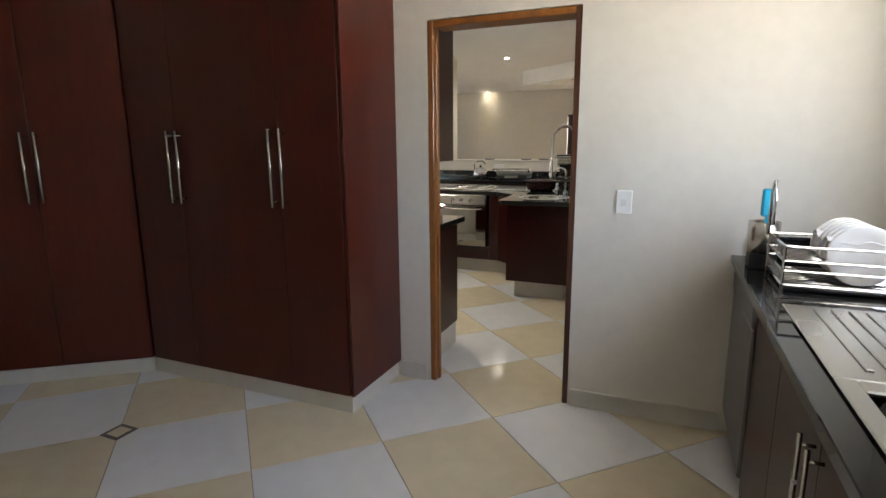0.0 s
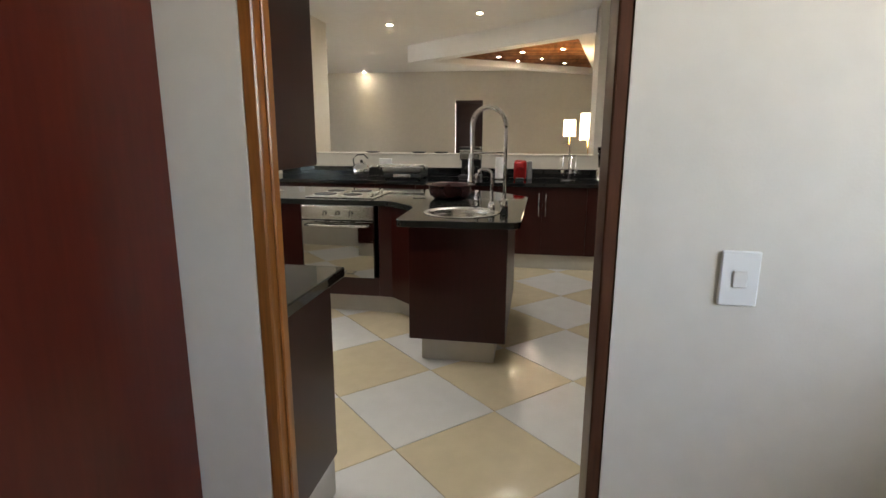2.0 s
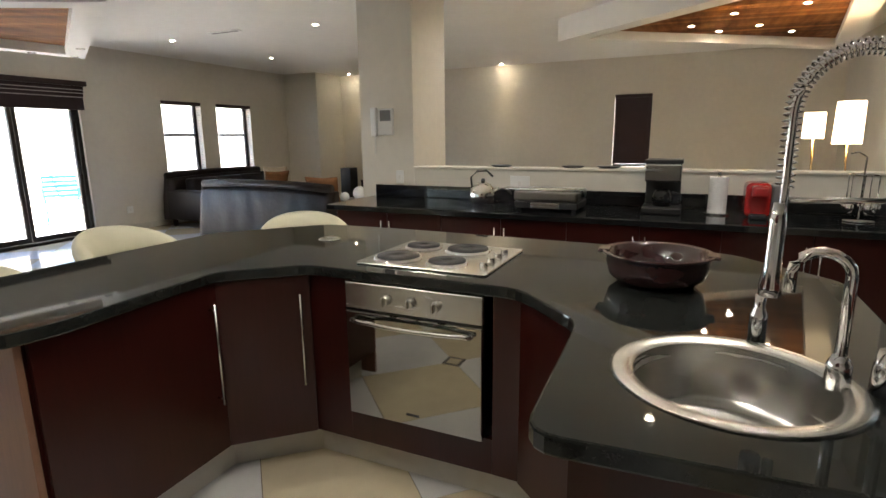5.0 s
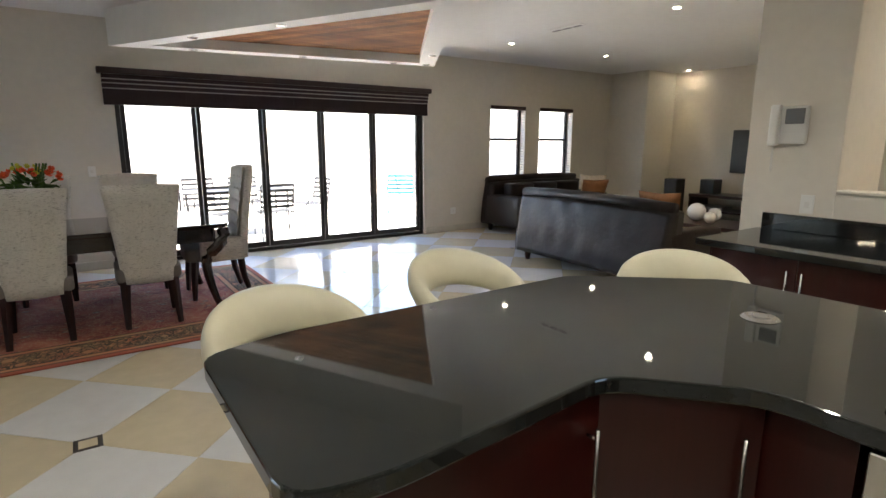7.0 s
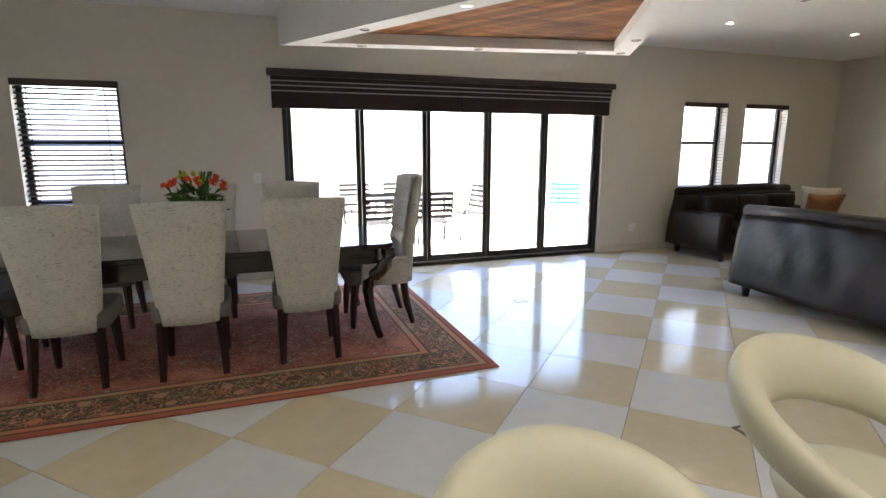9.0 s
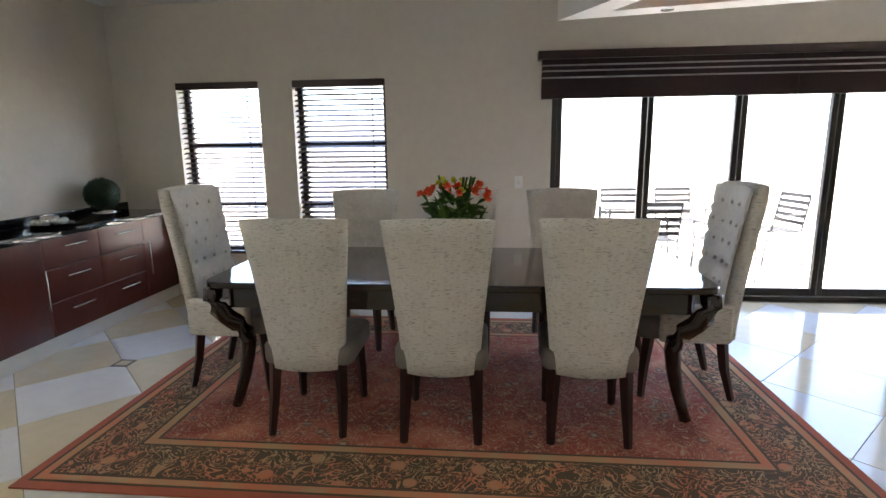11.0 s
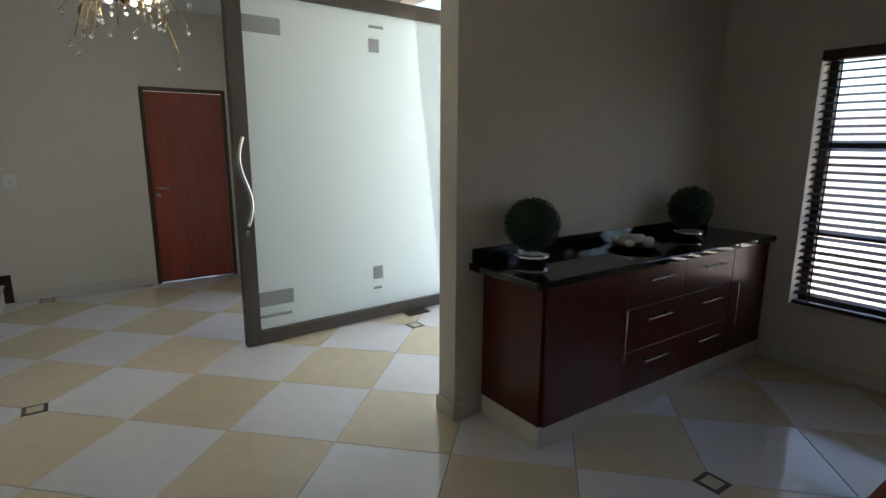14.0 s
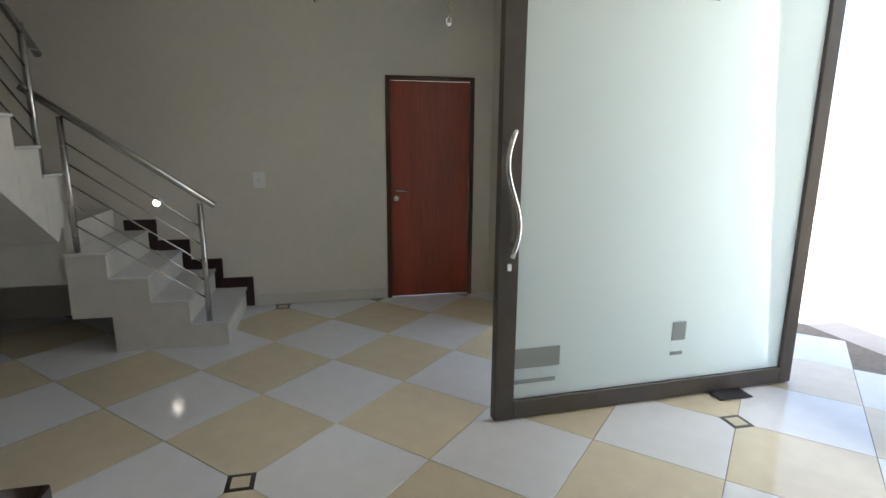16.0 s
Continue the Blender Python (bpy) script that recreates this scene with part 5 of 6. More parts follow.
part("goblet", lathe([(0.05, 0), (0.058, 0.01), (0.075, 0.2), (0.072, 0.2), (0.054, 0.012), (0.0, 0.012)], -1.62, 7.62, 1.07, 28), "solid_glass", be, "clear glass goblet", True)
part("lid", lathe([(0, 0.03), (0.04, 0.03), (0.045, 0.012), (0.077, 0.01), (0.077, 0), (0, 0)], -1.62, 7.62, 1.271, 28), "black_plastic", be, smooth=True)
part("handle", tube([(-1.55, 7.62, 1.25), (-1.50, 7.62, 1.24), (-1.505, 7.62, 1.12), (-1.555, 7.62, 1.1)], 0.009, 8), "solid_glass", be, smooth=True)
ts = thing("toaster", -1.02, 7.55, 0.918, "brushed steel toaster in the kitchen corner", "toaster")
part("body", box(-1.16, -0.88, 7.46, 7.63, 0.935, 1.10, 0.03, 3), "steel", ts)
part("base", box(-1.15, -0.89, 7.465, 7.625, 0.919, 0.936, 0.004), "black_plastic", ts)
for y in (7.51, 7.575):
    part("slot", box(-1.12, -0.92, y - 0.012, y + 0.012, 1.0995, 1.102), "black_plastic", ts)
part("lever", box(-1.185, -1.162, 7.535, 7.565, 1.03, 1.045, 0.003), "black_plastic", ts)
for x, y, h in ((-0.98, 6.9, 0.16), (-0.92, 6.8, 0.2), (-0.95, 6.45, 0.18), (-0.99, 6.38, 0.15), (-1.22, 7.75, 0.2)):
    jr = thing("storage_jar", x, y, 0.918, "steel and glass storage jar by the window", "jar", "counter jars")
    part("jar", lathe([(0, 0), (0.04, 0), (0.042, h * 0.8), (0.03, h * 0.85), (0, h * 0.85)], x, y, 0.919, 20), "steel", jr, smooth=True)
    part("lid", lathe([(0, 0), (0.034, 0), (0.034, h * 0.12), (0, h * 0.13)], x, y, 0.92 + h * 0.85, 20), "black_plastic", jr, smooth=True)
ph = thing("intercom_phone", -5.33, 8.0, 1.45, "white wall intercom handset with grey screen", "intercom")
part("cradle", box(-5.45, -5.255, 7.965, 7.999, 1.45, 1.675, 0.008, 2), "white_plastic", ph)
part("handset", box(-5.455, -5.395, 7.925, 7.964, 1.44, 1.685, 0.012, 2), "white_plastic", ph)
part("screen", box(-5.375, -5.27, 7.955, 7.9645, 1.57, 1.66, 0.003), "grey_plastic", ph)
part("cord", tube([(-5.425 + 0.006 * math.sin(k * 1.6), 7.955 + 0.006 * math.cos(k * 1.6), 1.44 - k * 0.004) for k in range(40)], 0.003, 5), "white_plastic", ph)
for x in (-4.3, -3.72, -3.45, -3.1):
    solo("ledge_tray", lathe([(0, 0), (0.06, 0.0), (0.09, 0.012), (0.085, 0.015), (0, 0.006)], x, 8.07, 1.1855, 20), "dark_iron", "small dark dish on the ledge", "dish", group="dishes on the ledge", smooth=True, at=(x, 8.07, 1.185))

# table lamps in the lounge beyond the half wall
for x, y, z0, h, r in ((-1.86, 10.0, 1.38, 0.24, 0.09), (-1.60, 9.95, 1.33, 0.38, 0.115)):
    la = thing("table_lamp", x, y, 0.75, "lit table lamp with cream drum shade", "lamp", "lounge lamps")
    part("base", lathe([(0, 0), (0.08, 0), (0.08, 0.015), (0.02, 0.03), (0, 0.03)], x, y, 0.752, 20), "brass", la, smooth=True)
    part("stem", tube([(x - 0.03, y, 0.77), (x + 0.02, y, 1.05), (x, y, z0 + 0.05)], 0.008, 8), "brass", la, smooth=True)
    part("shade", lathe([(r, 0), (r * 0.95, h), (r * 0.93, h), (r * 0.98, 0)], x, y, z0, 28), "shade_on", la, "glowing cream drum shade", True)
    pl_ = bpy.data.lights.new("lamp_bulb", "POINT")
    pl_.energy, pl_.color, pl_.shadow_soft_size = 3, (1.0, 0.74, 0.42), 0.04
    new("lamp_bulb", pl_).location = (x, y, z0 + h * 0.6)
lt = thing("side_table", -1.7, 10.0, 0, "dark wooden side table carrying the lamps", "table")
part("tabletop", box(-2.05, -1.40, 9.7, 10.3, 0.71, 0.75, 0.006), "leg_wood", lt)
for x in (-2.0, -1.45):
    for y in (9.75, 10.25):
        part("leg", box(x - 0.025, x + 0.025, y - 0.025, y + 0.025, 0.0, 0.709, 0.004), "leg_wood", lt)


# ---- bar stools ----
def bar_stool(x, y, rz):
    ob = thing("bar_stool", 0, 0, 0, "cream leather bar stool with open ring back", "stool", "stools at the island")
    part("base", lathe([(0, 0.03), (0.03, 0.03), (0.05, 0.022), (0.19, 0.008), (0.205, 0.0), (0, 0.0)], 0, 0, 0.001, 36), "chrome", ob, "round chrome foot", True)
    part("column", lathe([(0.028, 0.02), (0.028, 0.35), (0.02, 0.352), (0.02, 0.6)], 0, 0, 0, 18), "chrome", ob, smooth=True)
    part("footrest", tube([(0.0, 0, 0.28), (0.1, 0.0, 0.28), *[(0.13 * math.cos(a), 0.13 * math.sin(a), 0.27) for a in (-1.2, -0.8, -0.4, 0, 0.4, 0.8, 1.2)]], 0.009, 8), "chrome", ob, smooth=True)
    part("seat", lathe([(0, -0.02), (0.14, -0.02), (0.185, 0.0), (0.20, 0.035), (0.185, 0.065), (0.12, 0.078), (0, 0.075)], 0, 0, 0.6, 36), "leather_cream", ob, smooth=True)
    rings = []
    for k in range(45):
        a = radians(-152 + 304 * k / 44)
        f = math.cos(a / 2) ** 2
        r = 0.215 + 0.06 * f
        c = Vector((-r * math.cos(a), r * math.sin(a), 0.645 + 0.215 * f ** 0.8))
        o = Vector((-math.cos(a), math.sin(a), 0))
        wide = (o * 0.35 + Vector((0, 0, 1))).normalized()
        thin = (o - wide * o.dot(wide)).normalized()
        hw, ht = 0.035 + 0.058 * f, 0.030 + 0.014 * f
        rings.append([c + wide * hw * math.cos(q * math.pi / 8) + thin * ht * math.sin(q * math.pi / 8) for q in range(16)])
    part("backrest", loft(rings), "leather_cream", ob, "padded cream leather ring back", True)
    part("lever", tube([(0.0, 0.02, 0.575), (0.05, 0.16, 0.56), (0.06, 0.22, 0.535)], 0.006, 6), "black_plastic", ob)
    ob.matrix_basis = pose(x, y, 0, 0, 0, rz)
    return ob


s0 = bar_stool(-5.40, 4.90, 8)
copy_thing(s0, pose(-5.62, 5.78, 0, 0, 0, 3))
copy_thing(s0, pose(-5.06, 6.50, 0, 0, 0, -48))

# ---- dining ----
rug = solo("rug", box(-10.415, -7.935, 2.15, 5.935, 0.003, 0.013, 0.003), "rug", "faded red oriental rug with a dark floral border", "rug", at=(-9.175, 4.043, 0.0))

TCX, TCY = -9.19, 4.06
dt = thing("dining_table", TCX, TCY, 0.0135, "dark polished dining table with curved cabriole legs", "table")
part("tabletop", prism(rounded_rect(TCX, TCY, 0.53, 1.36, 0.10, 4), 0.725, 0.762, 0.008, 2), "table_wood", dt)
part("apron", prism(rounded_rect(TCX, TCY, 0.45, 1.26, 0.05, 3), 0.60, 0.724), "table_wood", dt)
for sx in (-1, 1):
    for sy in (-1, 1):
        pts, rad = [], []
        # high knee at the corner, sweeping in under the apron and out to the foot
        for u, off, r_ in ((0.0, 0.070, 0.052), (0.08, 0.076, 0.052), (0.16, 0.058, 0.052), (0.24, 0.018, 0.050), (0.31, -0.030, 0.050), (0.38, -0.064, 0.047), (0.46, -0.072, 0.044), (0.60, -0.062, 0.039), (0.75, -0.042, 0.034), (0.90, -0.014, 0.030), (1.0, 0.010, 0.028)):
            pts.append((TCX + sx * (0.45 + off * 0.5), TCY + sy * (1.235 + off), 0.718 - u * 0.702))
            rad.append(r_)
        part("leg", tube(pts, 0.05, 12, radii=rad), "table_wood", dt, "dark curved cabriole leg", True)


def curved_panel(w0, w1, z0, z1, lean, thick, curve, base_x, n=14, m=10, dimple=0.0):
    """A padded chair back: wider at the top, leaning back along +x and curving round the sitter."""
    b = bmesh.new()
    grid = []
    for side in (0, 1):
        rows = []
        for j in range(m + 1):
            v = j / m
            w = w0 + (w1 - w0) * v ** 1.2
            row = []
            for i in range(n + 1):
                u = 2 * i / n - 1
                edge = 1 - 0.55 * max(0, abs(u) - 0.85) / 0.15
                top = 0.012 * (1 - u * u) if j == m else 0
                x = base_x + lean * v ** 1.4 - curve * u * u + (thick / 2 * edge if side else -thick / 2 * edge) * (1 - 0.3 * (v > 0.97))
                if not side and dimple:
                    x += dimple * (0.5 + 0.5 * math.cos(u * math.pi * 4 + (j % 2) * math.pi)) * (0.5 + 0.5 * math.cos(v * math.pi * 10)) * (0.12 < v < 0.97)
                row.append(b.verts.new((x, u * w / 2, z0 + (z1 - z0) * v + top)))
            rows.append(row)
        grid.append(rows)
    for side in (0, 1):
        for j in range(m):
            for i in range(n):
                q = grid[side]
                b.faces.new([q[j][i], q[j][i + 1], q[j + 1][i + 1], q[j + 1][i]])
    f, r = grid
    for j in range(m):
        for i in (0, n):
            b.faces.new([f[j][i], r[j][i], r[j + 1][i], f[j + 1][i]])
    for i in range(n):
        for j in (0, m):
            b.faces.new([f[j][i], r[j][i], r[j][i + 1], f[j][i + 1]])
    return b


def buttons(w0, w1, z0, z1, lean, thick, curve, base_x, rows, cols):
    out = []
    for j in range(rows):
        v = (j + 0.8) / (rows + 0.6)
        for i in range(cols - (j % 2)):
            u = ((i + 0.5 + 0.5 * (j % 2)) / cols) * 2 - 1
            w = w0 + (w1 - w0) * v ** 1.2
            out.append((base_x + lean * v ** 1.4 - curve * u * u - thick / 2 + 0.001, u * w / 2, z0 + (z1 - z0) * v))
    return out


def chair_legs(ob, sx, sy, top, splay=0.05):
    for x in (-sx, sx):
        for y in (-sy, sy):
            o = splay if x > 0 else 0.01
            b = tube([(x * 0.9, y * 0.95, top), (x, y, top * 0.5), (x + (o if x > 0 else -o), y * 1.03, 0.0)], 0.02, 4, radii=[0.034, 0.028, 0.020])
            part("leg", b, "leg_wood", ob, "dark tapered wooden leg")


def dining_chair():
    """Faces -x; the back stands at +x."""
    ob = thing("dining_chair", 0, 0, 0, "cream boucle upholstered dining chair with dark wooden legs", "chair", "chairs round the table")
    part("backrest", curved_panel(0.38, 0.53, 0.35, 1.12, 0.10, 0.075, 0.05, 0.21), "boucle", ob, "cream boucle back, wider at the top", True)
    part("inner_back", curved_panel(0.36, 0.50, 0.47, 1.10, 0.09, 0.02, 0.05, 0.165, dimple=0.012, n=24, m=22), "boucle_tuft", ob, "button-tufted inner back", True)
    for p in buttons(0.36, 0.50, 0.47, 1.10, 0.09, 0.02, 0.05, 0.165, 4, 4):
        part("button", ball(*p, 0.011, 1), "boucle_tuft", ob)
    s = prism(rounded_rect(-0.03, 0, 0.24, 0.235, 0.07, 4), 0.36, 0.475, 0.025, 3)
    part("seat", s, "velvet_grey", ob, "grey upholstered seat", True)
    chair_legs(ob, 0.20, 0.18, 0.37)
    return ob


def end_chair():
    ob = thing("carver_chair", 0, 0, 0, "tall cream tufted carver chair with low arms", "chair", "carvers at the table ends")
    part("backrest", curved_panel(0.46, 0.54, 0.36, 1.22, 0.10, 0.085, 0.03, 0.25), "boucle", ob, "tall cream upholstered back", True)
    part("inner_back", curved_panel(0.42, 0.50, 0.47, 1.21, 0.095, 0.03, 0.03, 0.20, dimple=0.018, n=24, m=26), "boucle_tuft", ob, "deep button-tufted inner back", True)
    for p in buttons(0.42, 0.50, 0.47, 1.21, 0.095, 0.03, 0.03, 0.20, 6, 4):
        part("button", ball(*p, 0.013, 1), "boucle_tuft", ob)
    part("seat", prism(rounded_rect(-0.02, 0, 0.26, 0.25, 0.07, 4), 0.36, 0.49, 0.03, 3), "velvet_grey", ob, "grey upholstered seat", True)
    for s in (-1, 1):
        part("arm", box(-0.16, 0.22, s * 0.265 - 0.03, s * 0.265 + 0.03, 0.36, 0.58, 0.02, 3), "boucle", ob, "low padded arm", True)
    chair_legs(ob, 0.22, 0.21, 0.37)
    return ob


RZ = 0.0135
ch = dining_chair()
ch.matrix_basis = pose(-8.69, 3.335, RZ)
copy_thing(ch, pose(-8.67, 4.02, RZ, 0, 0, 1))
copy_thing(ch, pose(-8.70, 4.76, RZ, 0, 0, -2))
for k, y in enumerate((3.28, 4.05, 4.80)):
    copy_thing(ch, pose(-9.83, y, RZ, 0, 0, 180 + (k - 1) * 2))
ec = end_chair()
ec.matrix_basis = pose(-9.17, 2.70, RZ, 0, 0, -92)
copy_thing(ec, pose(-9.22, 5.38, RZ, 0, 0, 88))

# flowers on the table
FXc, FYc = -9.19, 4.05
fv = thing("flower_vase", FXc, FYc, 0.763, "orange and yellow flowers in a dark green vase", "flowers")
part("vase", lathe([(0, 0), (0.06, 0), (0.07, 0.05), (0.095, 0.16), (0.125, 0.25), (0.118, 0.25), (0.09, 0.16), (0, 0.03)], FXc, FYc, 0.763, 28), "leaf_dark", fv, "dark green leafy vase", True)
for sg in (-1, 1):
    hp_ = [(FXc + 0.02, FYc + sg * q, 0.763 + h) for q, h in ((0.072, 0.04), (0.105, 0.08), (0.125, 0.14), (0.135, 0.20), (0.155, 0.235), (0.17, 0.23))]
    part("handle", tube(hp_, 0.011, 8), "ceramic_white", fv, "white curved vase handle", True)
rnd = random.Random(5)
for k in range(150):
    a, r, z = rnd.uniform(0, 6.283), rnd.uniform(0.03, 0.27), rnd.uniform(1.0, 1.21)
    z -= 0.35 * r
    lf = bmesh.new()
    L, Wd = rnd.uniform(0.06, 0.12), rnd.uniform(0.02, 0.036)
    v = [lf.verts.new(p) for p in ((0, 0, 0), (L * 0.5, Wd, 0.012), (L, 0, -0.005), (L * 0.5, -Wd, 0.012))]
    lf.faces.new(v[:3])
    lf.faces.new([v[0], v[2], v[3]])
    lf.transform(pose(FXc + 0.6 * r * math.cos(a), FYc + 0.6 * r * math.sin(a), z, rnd.uniform(-40, 40), rnd.uniform(-70, 10), math.degrees(a)))
    part("leaf", lf, "leaf_green", fv)
for k in range(26):
    a, r = k * 2.4, 0.21 * math.sqrt((k + 0.5) / 26)
    z = 1.25 - 1.9 * r * r + rnd.uniform(-0.02, 0.03)
    orange = r > 0.13 and rnd.random() < 0.7
    b = bmesh.new()
    R = rnd.uniform(0.032, 0.05) if orange else rnd.uniform(0.022, 0.035)
    for i in range(9):
        pa = i * 2.399
        ti = 15 + 65 * (i % 3) / 3
        q = bmesh.new()
        vs = [q.verts.new(p) for p in ((0, 0, 0), (R * 0.6, R * 0.4, 0.004), (R, 0, 0.012), (R * 0.6, -R * 0.4, 0.004))]
        q.faces.new(vs)
        q.transform(pose(0, 0, 0, 0, -ti, math.degrees(pa)))
        join(b, q)
    b.transform(pose(FXc + r * math.cos(a), FYc + r * math.sin(a), z, rnd.uniform(-25, 25), 20 + r * 120, math.degrees(a)))
    part("flower", b, "petal_orange" if orange else "petal_yellow", fv)
for k in range(7):
    a, r = rnd.uniform(0, 6.28), rnd.uniform(0.05, 0.18)
    part("stem", tube([(FXc + r * 0.5 * math.cos(a), FYc + r * 0.5 * math.sin(a), 1.1), (FXc + r * math.cos(a), FYc + r * math.sin(a), 1.29)], 0.004, 5, radii=[0.003, 0.007]), "leaf_green", fv)

# ---- sideboard ----
SB = "low reddish mahogany sideboard with steel handles"
sbx = [-11.0, -10.55, -10.10, -9.65, -9.25, -8.84]
cabinet("sideboard", -11.03, -8.83, 0.62, 1.085, 0.12, 0.845, [(-11.02, -10.55, 0.12, 0.845, "r"), (-10.55, -10.0, 0.62, 0.845, "h"), (-10.55, -10.0, 0.37, 0.62, "h"), (-10.55, -10.0, 0.12, 0.37, "h"), (-10.0, -9.45, 0.62, 0.845, "h"), (-10.0, -9.45, 0.37, 0.62, "h"), (-10.0, -9.45, 0.12, 0.37, "h"), (-9.45, -8.845, 0.12, 0.845, "l")], SB, "mahogany_red", facing="+y", handle_len=0.3, toe=0.012)
sw_ = thing("granite_worktop", -9.9, 0.85, 0.847, "black polished granite sideboard top with upstand", "worktop")
part("slab", box(-11.045, -8.74, 0.605, 1.115, 0.847, 0.885, 0.004), "granite", sw_)
part("upstand", box(-11.04, -8.76, 0.604, 0.622, 0.886, 0.96, 0.003), "granite", sw_)


def topiary(x, y):
    ob = thing("topiary_ball", x, y, 0.885, "clipped green topiary ball on a chrome dish", "plant", "topiary on the sideboard")
    part("dish", lathe([(0, 0), (0.06, 0), (0.075, 0.012), (0.10, 0.03), (0.095, 0.045), (0.06, 0.04), (0, 0.03)], x, y, 0.8855, 32), "chrome", ob, "polished chrome dish", True)
    part("core", ball(x, y, 1.085, 0.132, 3), "leaf_dark", ob, smooth=True)
    verts, faces = [], []
    rr = random.Random(int(x * 100))
    for k in range(1500):
        u, a = rr.uniform(-1, 1), rr.uniform(0, 6.283)
        n_ = Vector((math.sqrt(1 - u * u) * math.cos(a), math.sqrt(1 - u * u) * math.sin(a), u))
        t1 = n_.orthogonal().normalized()
        t1.rotate(Matrix.Rotation(rr.uniform(0, 6.28), 3, n_))
        c = n_ * 0.132 + n_ * rr.uniform(-0.005, 0.012)
        t2 = (n_.cross(t1) + n_ * rr.uniform(-0.4, 0.4)).normalized()
        s = rr.uniform(0.006, 0.012)
        i = len(verts)
        verts += [c - t1 * s, c + t2 * s * 0.6, c + t1 * s + n_ * s * 0.9, c - t2 * s * 0.6]
        faces.append((i, i + 1, i + 2, i + 3))
    me = bpy.data.meshes.new("leaves")
    me.from_pydata([(v.x, v.y, v.z + 1.085 - 0.885) for v in verts], [], faces)
    me.materials.append(MATS["leaf_dark"])
    o = new("leaves", me)
    o.parent = ob
    tagged(o, kind="stuff")


topiary(-9.04, 0.76)
topiary(-10.47, 0.80)
dp = thing("decor_bowl", -9.85, 0.82, 0.885, "dark dish of pale decorative shells", "bowl")
part("dish", lathe([(0, 0), (0.10, 0), (0.16, 0.02), (0.165, 0.028), (0.15, 0.024), (0, 0.012)], -9.85, 0.82, 0.8855, 36), "black_gloss", dp, smooth=True)
for k in range(11):
    a, r = k * 2.4, 0.11 * math.sqrt(k / 11)
    part("shell", ball(-9.85 + r * math.cos(a), 0.82 + r * math.sin(a), 0.925 + 0.02 * (k < 4), 0.032, 2, None, 0.75), "ceramic_white", dp, smooth=True)

# ---- lounge ----
def sofa(label, w, rz, x, y):
    """Back along local -y, faces +y."""
    ob = thing("sofa", 0, 0, 0, label, "sofa", "dark leather sofas")

    def pad(name, *a, lab=""):
        part(name, box(*a, 0.05, 3), "leather_dark", ob, lab, True)

    h = w / 2
    # backrest, with a sagging outer skin
    b = bmesh.new()
    n, m = 40, 14
    gr = [[b.verts.new((-h + w * i / n, -0.47 + 0.10 * (j / m) ** 2 + 0.012 * noise.noise(Vector((i * 0.35, j * 0.22, 2.0))) + 0.004 * math.sin(i * 0.9 + j * 0.35) * (j / m), 0.12 + (0.72 - 0.03 * (2 * i / n - 1) ** 2) * j / m)) for i in range(n + 1)] for j in range(m + 1)]
    fr = [[b.verts.new((-h + w * i / n, -0.20 + 0.02 * (j / m), 0.12 + (0.72 - 0.03 * (2 * i / n - 1) ** 2) * j / m)) for i in range(n + 1)] for j in range(m + 1)]
    for j in range(m):
        for i in range(n):
            b.faces.new([gr[j][i], gr[j][i + 1], gr[j + 1][i + 1], gr[j + 1][i]])
            b.faces.new([fr[j][i], fr[j][i + 1], fr[j + 1][i + 1], fr[j + 1][i]])
        for i in (0, n):
            b.faces.new([gr[j][i], fr[j][i], fr[j + 1][i], gr[j + 1][i]])
    for i in range(n):
        for j in (0, m):
            b.faces.new([gr[j][i], gr[j][i + 1], fr[j][i + 1], fr[j][i]])
    part("backrest", b, "leather_dark", ob, "creased dark leather back", True)
    part("top_roll", tube([(-h, -0.32, 0.845), (-h / 2, -0.32, 0.868), (0, -0.32, 0.872), (h / 2, -0.32, 0.868), (h, -0.32, 0.845)], 0.06, 12), "leather_dark", ob, smooth=True)
    pad("seat_base", -h + 0.2, h - 0.2, -0.2, 0.46, 0.12, 0.34)
    for i in range(3):
        wi = (w - 0.44) / 3
        pad("seat_cushion", -h + 0.22 + i * wi, -h + 0.22 + (i + 1) * wi - 0.01, -0.18, 0.47, 0.345, 0.47)
        pad("back_cushion", -h + 0.22 + i * wi, -h + 0.22 + (i + 1) * wi - 0.01, -0.19, 0.02, 0.475, 0.80)
    for s in (-1, 1):
        pad("arm", s * (h - 0.1) - 0.11, s * (h - 0.1) + 0.11, -0.38, 0.48, 0.12, 0.62, lab="rounded leather arm")
    for sx in (-1, 1):
        for y_ in (-0.36, 0.40):
            part("foot", lathe([(0, 0), (0.03, 0), (0.045, 0.12), (0, 0.12)], sx * (h - 0.12), y_, 0.0, 12), "leg_wood", ob, smooth=True)
    ob.matrix_basis = pose(x, y, 0, 0, 0, rz)
    return ob


sofa("dark brown creased leather sofa with its back to the room", 2.15, -3, -7.72, 9.33)
sofa("dark brown leather sofa beneath the lounge windows", 2.1, -90, -10.42, 11.05)


